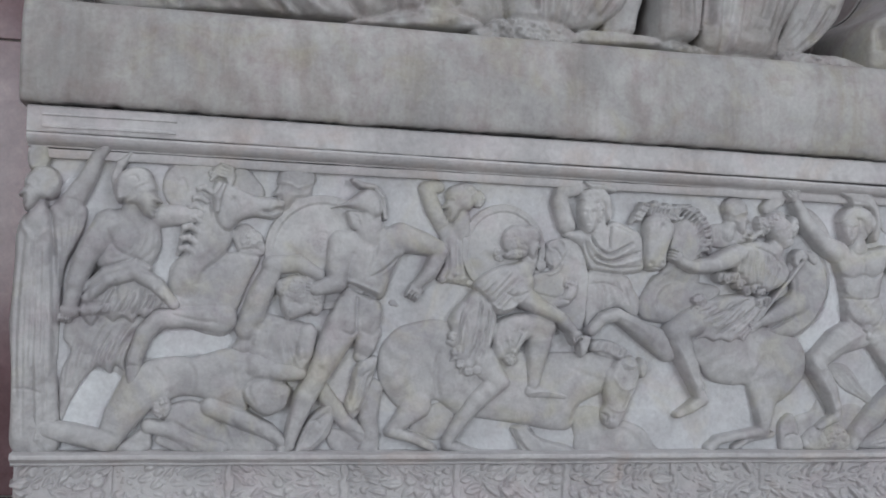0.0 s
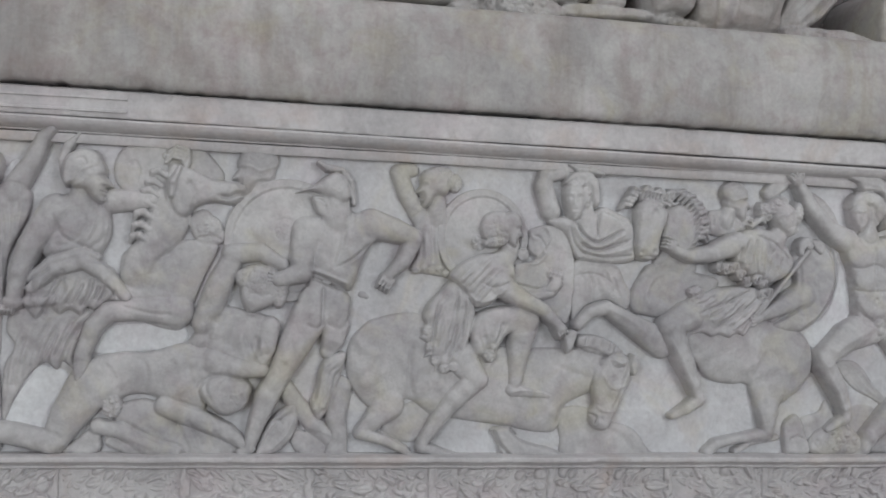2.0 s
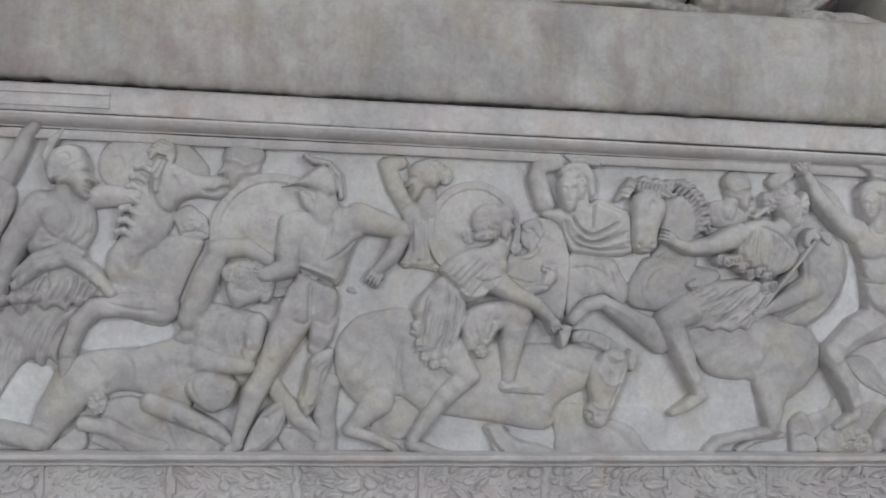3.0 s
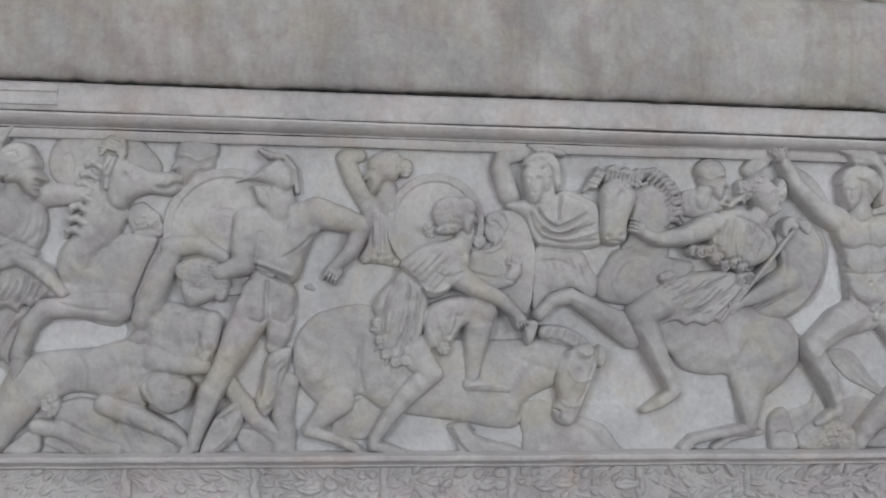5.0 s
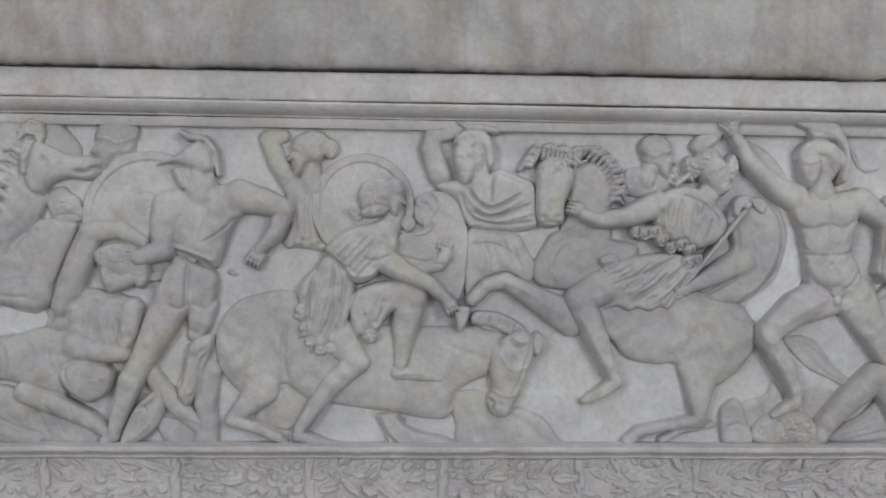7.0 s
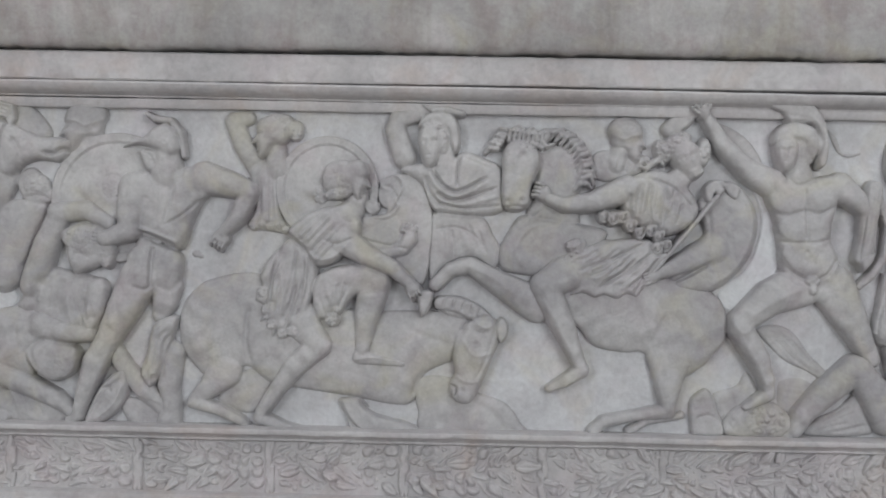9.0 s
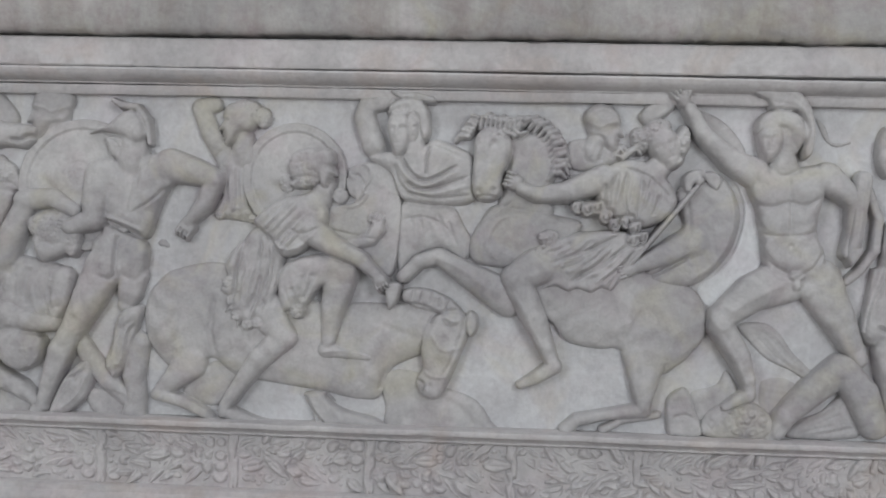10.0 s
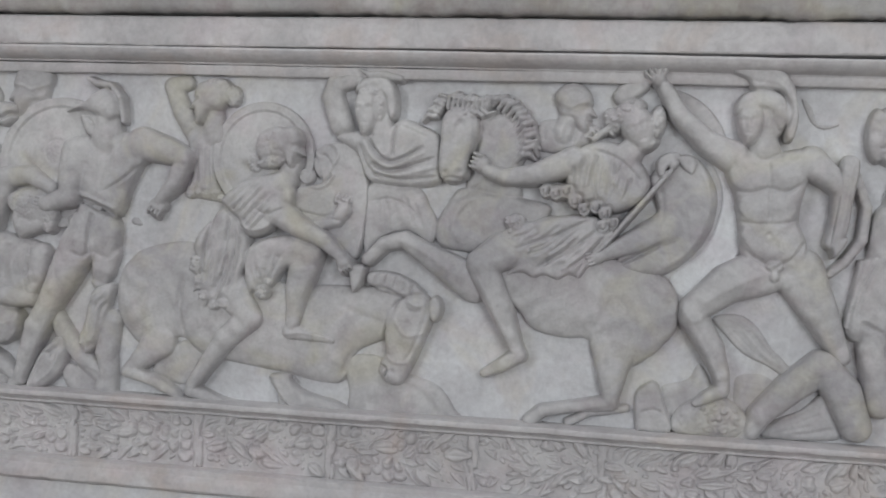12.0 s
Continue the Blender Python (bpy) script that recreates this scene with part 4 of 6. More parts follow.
    f.tube((1.152, 1.497, 0.0054, 0.026), (1.144, 1.484, 0.0051, 0.027999999999999997), (1.141, 1.475, 0.0043, 0.023), cut=0.002)
    f.tube((1.142, 1.502, 0.0054, 0.026), (1.135, 1.489, 0.0051, 0.027999999999999997), (1.131, 1.48, 0.0043, 0.023), cut=0.002)
    f.tube((0.941, 1.391, 0.054, 0.03), (0.899, 1.305, 0.045, 0.032), (0.864, 1.232, 0.0342, 0.032), (0.826, 1.16, 0.0342, 0.032), (0.798, 1.075, 0.0234, 0.03), (0.783, 1.021, 0.018, 0.028))
    f.tube((0.784, 1.017, 0.018, 0.026), (0.761, 1.003, 0.0162, 0.024))
    f.groove([(0.909, 1.342), (0.867, 1.256)], 0.0108, 0.0036)
    f.groove([(0.859, 1.204), (0.828, 1.119), (0.8, 1.051)], 0.0072, -0.0024)
    f.build(chest)


def dropped_shield():
    f = Carving('relief_shield', "small curved shield leaning at the warrior's feet")
    f.hull([(0.799, 0.998), (0.821, 1.062), (0.856, 1.114), (0.907, 1.148), (0.919, 1.097), (0.9, 1.042), (0.86, 1.004), (0.83, 0.994)], 0.016, 0.018, 0.0205)
    f.groove([(0.821, 1.017), (0.85, 1.076), (0.896, 1.116)], 0.0058, -0.0072)
    f.groove([(0.835, 1.008), (0.881, 1.051), (0.904, 1.102)], 0.0054, 0.0048)
    f.groove([(0.842, 1.088), (0.863, 1.095), (0.873, 1.081)], 0.0036, -0.0048)
    f.build(chest)


def fleeing_leg():
    f = Carving('relief_leg', 'bare leg braced behind the warrior')
    f.tube((0.86, 1.216, 0.0216, 0.008), (0.903, 1.148, 0.027, 0.012), (0.961, 1.083, 0.027, 0.012), (1.026, 1.024, 0.0198, 0.01))
    f.hull([(0.898, 1.064), (1.006, 1.047), (1.022, 0.995), (0.921, 0.995)], 0.004, 0.009, 0.0205)
    f.build(chest)


def fallen_figure():
    f = Carving('relief_fallen_figure', 'fallen nude figure stretched along the ground')
    f.hull([(0.281, 0.999), (0.322, 1.044), (0.369, 1.077), (0.38, 1.044), (0.372, 0.999)], 0.01, 0.0108, 0.0171)
    f.hull([(0.587, 1.108), (0.661, 1.081), (0.73, 1.044), (0.759, 0.996), (0.604, 0.997)], 0.008, 0.0162, 0.0342)
    f.pleats([(0.607, 1.099), (0.637, 1.057), (0.647, 1.006)], [(0.713, 1.048), (0.739, 1.031), (0.752, 1.001)], 4, 0.0063, 0.005, seed=1)
    f.hull([(0.41, 1.106), (0.441, 1.141), (0.51, 1.148), (0.571, 1.098), (0.603, 1.044), (0.614, 0.997), (0.525, 0.996), (0.482, 1.021), (0.431, 1.061)], 0.008, 0.0198, 0.0479)
    f.tube((0.37, 1.073, 0.0216, 0.02), (0.432, 1.063, 0.0234, 0.022), (0.506, 1.02, 0.027, 0.024), (0.581, 1.006, 0.018, 0.02), cut=0.004)
    f.tube((0.403, 1.032, 0.0144, 0.014), (0.449, 1.016, 0.018, 0.016), (0.499, 1.004, 0.0126, 0.014))
    f.curls(0.405, 1.13, 0.027, 0.0324, 0, 0.026, 0.012, lock=0.0126, amp=0.005, seed=5)
    f.hull([(0.322, 1.217), (0.356, 1.264), (0.439, 1.28), (0.498, 1.279), (0.586, 1.306), (0.656, 1.301), (0.725, 1.263), (0.767, 1.222), (0.717, 1.208), (0.658, 1.167), (0.656, 1.123), (0.593, 1.127), (0.509, 1.159), (0.447, 1.158), (0.39, 1.125), (0.326, 1.127)], 0.012, 0.0234, 0.0616)
    f.tube((0.254, 1.027, 0.0342, 0.022), (0.292, 1.102, 0.0504, 0.02), (0.349, 1.191, 0.0649, 0.014))
    f.tube((0.057, 1.069, 0.027, 0.024), (0.16, 1.051, 0.0306, 0.028), (0.252, 1.028, 0.0306, 0.03))
    f.tube((0.044, 1.085, 0.0234, 0.022), (0.053, 1.014, 0.0252, 0.022))
    f.blob(0.086, 1.017, 0.0252, 0.018, 0, 0.022, 0.014)
    f.groove([(0.473, 1.267), (0.499, 1.225), (0.489, 1.167)], 0.0072, -0.0048)
    f.groove([(0.562, 1.275), (0.592, 1.227), (0.583, 1.159)], 0.0126, 0.0036)
    f.groove([(0.62, 1.286), (0.608, 1.244), (0.624, 1.185)], 0.0072, -0.0036)
    f.groove([(0.408, 1.266), (0.426, 1.22), (0.415, 1.166)], 0.0115, -0.0024)
    f.tube((0.674, 1.256, 0.0396, 0.022), (0.738, 1.238, 0.0306, 0.034), (0.809, 1.235, 0.0216, 0.032))
    f.hull([(0.637, 1.178), (0.669, 1.216), (0.729, 1.22), (0.781, 1.193), (0.769, 1.142), (0.72, 1.105), (0.672, 1.125)], 0.028, 0.0216, 0.0377)
    f.curls(0.731, 1.163, 0.0432, 0.0468, 0, 0.034, 0.016, lock=0.0126, amp=0.002, seed=5)
    f.groove([(0.669, 1.216), (0.657, 1.182), (0.678, 1.142)], 0.0058, -0.0036)
    f.tube((0.546, 1.13, 0.0288, 0.024), (0.643, 1.094, 0.0288, 0.026), (0.718, 1.061, 0.0234, 0.026), (0.763, 1.026, 0.0162, 0.022))
    f.build(chest)


def profile_amazon():
    f = Carving('relief_amazon', 'amazon in profile with bound hair and raised arm')
    f.tube((1.224, 1.825, 0.021, 0.006), (1.185, 1.816, 0.0255, 0.008), (1.213, 1.749, 0.027, 0.008), (1.259, 1.681, 0.03, 0.006))
    f.hull([(1.234, 1.685), (1.297, 1.723), (1.331, 1.738), (1.316, 1.659), (1.32, 1.567), (1.342, 1.518), (1.275, 1.521), (1.226, 1.533), (1.247, 1.585)], 0.005, 0.0144, 0.0257)
    f.pleats([(1.253, 1.665), (1.26, 1.589), (1.246, 1.539)], [(1.314, 1.689), (1.312, 1.597), (1.327, 1.533)], 4, 0.0048, 0.006, seed=2)
    f.curls(1.246, 1.532, 0.012, 0.0105, 0, 0.014, 0.006, lock=0.006, amp=0.004, seed=512)
    f.curls(1.267, 1.539, 0.012, 0.0105, 0, 0.014, 0.006, lock=0.006, amp=0.004, seed=526)
    f.curls(1.291, 1.533, 0.012, 0.0105, 0, 0.014, 0.006, lock=0.006, amp=0.004, seed=542)
    f.curls(1.316, 1.536, 0.012, 0.0105, 0, 0.014, 0.006, lock=0.006, amp=0.004, seed=558)
    f.curls(1.334, 1.524, 0.012, 0.0105, 0, 0.014, 0.006, lock=0.006, amp=0.004, seed=570)
    f.tube((1.298, 1.75, 0.03, 0.008), (1.304, 1.689, 0.0315, 0.006))
    f.profile(1.286, 1.776, 0.06, -1, 4, 0.016, hair='none')
    f.curls(1.305, 1.8, 0.048, 0.039, 8, 0.02, 0.016, lock=0.0105, amp=0.003, seed=11)
    f.curls(1.354, 1.792, 0.021, 0.027, 0, 0.014, 0.014, lock=0.009, amp=0.004, seed=4)
    f.build(chest)


def big_shield():
    f = Carving('relief_shield', 'large round shield behind the mounted fighter')
    f.disc(1.442, 1.635, 0.138, 0.144, 0, 0.01, 0.024, dome=0.014)
    f.build(chest)


def collapsing_horse():
    f = Carving('relief_horse', 'collapsing horse with lowered head and bridle')
    f.hull([(1.154, 1.066), (1.238, 1.148), (1.303, 1.112), (1.252, 1.03)], 0.002, 0.0072, 0.0171)
    f.hull([(1.048, 1.273), (1.062, 1.328), (1.104, 1.373), (1.164, 1.398), (1.243, 1.408), (1.319, 1.384), (1.411, 1.339), (1.533, 1.312), (1.655, 1.314), (1.778, 1.312), (1.867, 1.292), (1.843, 1.24), (1.797, 1.188), (1.714, 1.145), (1.684, 1.072), (1.629, 1.062), (1.52, 1.08), (1.367, 1.101), (1.3, 1.113), (1.239, 1.155), (1.185, 1.137), (1.128, 1.125), (1.079, 1.17), (1.054, 1.215)], 0.006, 0.0234, 0.0855)
    f.blob(1.147, 1.269, 0.087, 0.12, 0, 0.012, 0.02)
    f.blob(1.299, 1.217, 0.066, 0.096, 12, 0.012, 0.018)
    f.blob(1.603, 1.142, 0.099, 0.066, -8, 0.012, 0.018)
    f.groove([(1.239, 1.316), (1.232, 1.233), (1.245, 1.164)], 0.0072, -0.0072)
    f.groove([(1.639, 1.303), (1.685, 1.258), (1.777, 1.228)], 0.0096, -0.0036)
    f.groove([(1.719, 1.153), (1.695, 1.129), (1.683, 1.084)], 0.0072, -0.0048)
    f.tube((1.174, 1.141, 0.048, 0.012), (1.131, 1.093, 0.0285, 0.02), (1.095, 1.061, 0.018, 0.022))
    f.tube((1.093, 1.058, 0.018, 0.026), (1.159, 1.041, 0.0165, 0.024), (1.225, 1.01, 0.0135, 0.022), (1.237, 0.997, 0.012, 0.02))
    f.hull([(1.483, 1.072), (1.544, 1.075), (1.584, 1.038), (1.657, 1.02), (1.712, 0.987), (1.539, 0.984), (1.505, 1.026)], 0.01, 0.0216, 0.0257)
    f.groove([(1.541, 1.074), (1.569, 1.047), (1.654, 1.02)], 0.0048, -0.024)
    f.groove([(1.487, 1.071), (1.508, 1.029), (1.542, 0.993)], 0.0048, -0.0144)
    f.tube((1.776, 1.326, 0.0225, 0.02), (1.845, 1.312, 0.0225, 0.024), (1.877, 1.281, 0.018, 0.024), full=0.4)
    f.hull([(1.743, 1.352), (1.807, 1.352), (1.868, 1.323), (1.893, 1.29), (1.86, 1.281), (1.789, 1.311), (1.74, 1.32)], 0.022, 0.0126, 0.0143)
    f.groove([(1.768, 1.352), (1.764, 1.337), (1.761, 1.322)], 0.003, -0.006)
    f.groove([(1.793, 1.352), (1.788, 1.337), (1.785, 1.322)], 0.003, -0.006)
    f.groove([(1.817, 1.346), (1.813, 1.331), (1.81, 1.316)], 0.003, -0.006)
    f.groove([(1.84, 1.337), (1.836, 1.322), (1.833, 1.307)], 0.003, -0.006)
    f.groove([(1.86, 1.325), (1.855, 1.31), (1.853, 1.295)], 0.003, -0.006)
    f.hull([(1.825, 1.287), (1.89, 1.299), (1.913, 1.254), (1.89, 1.184), (1.86, 1.111), (1.837, 1.073), (1.809, 1.07), (1.784, 1.092), (1.779, 1.123), (1.794, 1.15), (1.788, 1.197), (1.804, 1.247)], 0.024, 0.0198, 0.0285, cut=0.006)
    f.blob(1.822, 1.221, 0.03, 0.045, 10, 0.026, 0.016)
    f.hull([(1.914, 1.3), (1.932, 1.285), (1.932, 1.251), (1.914, 1.233), (1.902, 1.257), (1.901, 1.282)], 0.03, 0.0144, 0.0114, cut=0.006)
    f.dent(1.814, 1.105, 0.0075, -0.008)
    f.groove([(1.78, 1.12), (1.799, 1.111), (1.796, 1.087)], 0.0036, -0.012)
    f.dent(1.85, 1.224, 0.009, -0.005)
    f.dent(1.85, 1.224, 0.0045, 0.004)
    f.groove([(1.813, 1.243), (1.845, 1.198), (1.893, 1.206)], 0.0045, 0.0036)
    f.groove([(1.796, 1.145), (1.823, 1.129), (1.863, 1.13)], 0.0045, 0.0036)
    f.groove([(1.898, 1.266), (1.876, 1.19), (1.846, 1.13)], 0.0048, -0.0036)
    f.groove([(1.837, 1.281), (1.856, 1.259), (1.883, 1.263)], 0.0036, -0.0048)
    f.groove([(1.845, 1.289), (1.871, 1.272), (1.895, 1.281)], 0.0045, 0.0048)
    f.build(chest)


def centre_rider():
    f = Carving('relief_rider', 'tunic-clad rider leaning forward on the collapsing horse')
    f.curls(1.425, 1.619, 0.0225, 0.027, 20, 0.02, 0.012, lock=0.0105, amp=0.004, seed=8)
    f.tube((1.575, 1.389, 0.045, 0.03), (1.558, 1.303, 0.0345, 0.032), (1.548, 1.212, 0.021, 0.032))
    f.tube((1.54, 1.189, 0.0225, 0.028), (1.598, 1.18, 0.015, 0.028), (1.653, 1.171, 0.009, 0.026))
    f.groove([(1.527, 1.181), (1.587, 1.189), (1.656, 1.177)], 0.0045, 0.0036)
    f.hull([(1.442, 1.419), (1.517, 1.437), (1.587, 1.432), (1.62, 1.401), (1.606, 1.364), (1.557, 1.359), (1.518, 1.346), (1.485, 1.298), (1.467, 1.304), (1.458, 1.264), (1.44, 1.285), (1.422, 1.279), (1.409, 1.34), (1.412, 1.388)], 0.032, 0.018, 0.0371)
    f.pleats([(1.422, 1.37), (1.443, 1.318), (1.458, 1.277)], [(1.518, 1.401), (1.506, 1.371), (1.479, 1.311)], 6, 0.0051, 0.007, seed=3)
    f.curls(1.466, 1.287, 0.018, 0.018, 0, 0.05, 0.008, lock=0.009, amp=0.005, seed=4)
    f.tube((1.367, 1.294, 0.054, 0.022), (1.416, 1.237, 0.0405, 0.03), (1.432, 1.219, 0.036, 0.032))
    f.tube((1.432, 1.219, 0.036, 0.032), (1.366, 1.159, 0.0315, 0.032), (1.324, 1.104, 0.0225, 0.03), (1.279, 1.035, 0.018, 0.028))
    f.tube((1.276, 1.019, 0.0195, 0.026), (1.324, 1.004, 0.015, 0.024), (1.37, 0.992, 0.009, 0.022))
    f.hull([(1.353, 1.506), (1.399, 1.47), (1.423, 1.421), (1.412, 1.358), (1.394, 1.285), (1.377, 1.249), (1.358, 1.267), (1.344, 1.23), (1.322, 1.254), (1.304, 1.233), (1.292, 1.278), (1.268, 1.275), (1.279, 1.315), (1.255, 1.336), (1.273, 1.369), (1.267, 1.399), (1.284, 1.436), (1.314, 1.469)], 0.03, 0.0144, 0.0285, cut=0.003)
    f.pleats([(1.331, 1.475), (1.292, 1.415), (1.284, 1.34), (1.296, 1.264)], [(1.4, 1.461), (1.403, 1.385), (1.383, 1.31), (1.354, 1.247)], 8, 0.0051, 0.007, seed=5)
    f.curls(1.278, 1.358, 0.015, 0.0135, 0, 0.04, 0.006, lock=0.0105, amp=0.003, seed=530)
    f.curls(1.29, 1.309, 0.015, 0.0135, 0, 0.04, 0.006, lock=0.0105, amp=0.003, seed=538)
    f.curls(1.305, 1.271, 0.015, 0.0135, 0, 0.04, 0.006, lock=0.0105, amp=0.003, seed=548)
    f.curls(1.333, 1.247, 0.015, 0.0135, 0, 0.04, 0.006, lock=0.0105, amp=0.003, seed=566)
    f.curls(1.36, 1.253, 0.015, 0.0135, 0, 0.04, 0.006, lock=0.0105, amp=0.003, seed=584)
    f.hull([(1.462, 1.591), (1.516, 1.604), (1.538, 1.555), (1.535, 1.499), (1.505, 1.476), (1.466, 1.437), (1.421, 1.428), (1.39, 1.47), (1.357, 1.498), (1.341, 1.521), (1.38, 1.56), (1.431, 1.585)], 0.036, 0.018, 0.0428, cut=0.005)
    f.pleats([(1.441, 1.578), (1.382, 1.521), (1.367, 1.498)], [(1.524, 1.537), (1.472, 1.488), (1.42, 1.434)], 6, 0.0048, 0.005, seed=7)
    f.groove([(1.39, 1.467), (1.429, 1.446), (1.472, 1.455), (1.508, 1.489)], 0.006, 0.0072)
    f.groove([(1.441, 1.499), (1.474, 1.488), (1.517, 1.504)], 0.0036, -0.006)
    f.tube((1.484, 1.503, 0.039, 0.04), (1.55, 1.462, 0.03, 0.044), (1.626, 1.426, 0.0225, 0.046), (1.669, 1.387, 0.0165, 0.046))
    f.blob(1.679, 1.372, 0.021, 0.018, -50, 0.044, 0.018)
    f.tube((1.692, 1.373, 0.0045, 0.052), (1.698, 1.363, 0.0043, 0.054), (1.702, 1.356, 0.0036, 0.048999999999999995), cut=0.002)
    f.tube((1.684, 1.369, 0.0045, 0.052), (1.69, 1.359, 0.0043, 0.054), (1.694, 1.352, 0.0036, 0.048999999999999995), cut=0.002)
    f.tube((1.677, 1.364, 0.0045, 0.052), (1.682, 1.354, 0.0043, 0.054), (1.687, 1.347, 0.0036, 0.048999999999999995), cut=0.002)
    f.tube((1.669, 1.359, 0.0045, 0.052), (1.675, 1.349, 0.0043, 0.054), (1.679, 1.342, 0.0036, 0.048999999999999995), cut=0.002)
    f.tube((1.528, 1.616, 0.0255, 0.026), (1.513, 1.58, 0.033, 0.028))
    f.profile(1.519, 1.664, 0.054, 1, -14, 0.038, hair='none')
    f.groove([(1.322, 1.475), (1.3, 1.385), (1.293, 1.294)], 0.0048, -0.0072)
    f.groove([(1.367, 1.475), (1.36, 1.37), (1.338, 1.28)], 0.0048, -0.0072)
    f.groove([(1.389, 1.445), (1.383, 1.355), (1.368, 1.28)], 0.0036, -0.006)
    f.curls(1.482, 1.664, 0.051, 0.0495, 12, 0.038, 0.022, lock=0.009, amp=0.0015, seed=14)
    f.curls(1.474, 1.621, 0.036, 0.015, 8, 0.04, 0.018, lock=0.009, amp=0.004, seed=3)
    f.build(chest)


def pelta():
    f = Carving('relief_shield', 'curved crescent shield with scrolled horns')
    f.hull([(1.585, 1.658), (1.628, 1.679), (1.683, 1.674), (1.711, 1.634), (1.728, 1.555), (1.724, 1.478), (1.704, 1.383), (1.639, 1.424), (1.562, 1.471), (1.528, 1.507), (1.537, 1.559), (1.571, 1.566), (1.604, 1.578), (1.595, 1.615)], 0.014, 0.0072, 0.0114)
    f.blob(1.613, 1.624, 0.033, 0.039, 0, 0.014, 0.006, power=5)
    f.blob(1.564, 1.59, 0.021, 0.021, 0, 0.014, 0.006, power=5)
    f.groove([(1.61, 1.632), (1.588, 1.647), (1.591, 1.669), (1.628, 1.675), (1.646, 1.645), (1.628, 1.607), (1.634, 1.591), (1.61, 1.565), (1.571, 1.565), (1.546, 1.589), (1.555, 1.607), (1.574, 1.602), (1.568, 1.586)], 0.0038, 0.0048)
    f.groove([(1.601, 1.644), (1.616, 1.641), (1.634, 1.608), (1.616, 1.578), (1.58, 1.568)], 0.003, -0.0048)
    f.groove([(1.716, 1.627), (1.732, 1.554), (1.726, 1.478), (1.707, 1.394)], 0.006, 0.0048)
    f.groove([(1.535, 1.504), (1.6, 1.489), (1.669, 1.478)], 0.0036, -0.0048)
    f.tube((1.6, 1.465, 0.018, 0.02), (1.65, 1.478, 0.018, 0.022), (1.668, 1.505, 0.021, 0.024))
    f.tube((1.647, 1.527, 0.006, 0.028), (1.649, 1.538, 0.0057, 0.03), (1.651, 1.545, 0.0048, 0.025), cut=0.002)
    f.tube((1.657, 1.524, 0.006, 0.028), (1.66, 1.535, 0.0057, 0.03), (1.662, 1.542, 0.0048, 0.025), cut=0.002)
    f.tube((1.667, 1.522, 0.006, 0.028), (1.67, 1.532, 0.0057, 0.03), (1.672, 1.54, 0.0048, 0.025), cut=0.002)
    f.tube((1.678, 1.519, 0.006, 0.028), (1.68, 1.53, 0.0057, 0.03), (1.682, 1.537, 0.0048, 0.025), cut=0.002)
    f.hull([(1.689, 1.362), (1.733, 1.366), (1.724, 1.32), (1.703, 1.297), (1.694, 1.332)], 0.032, 0.0126, 0.0114, cut=0.006)
    f.build(chest)


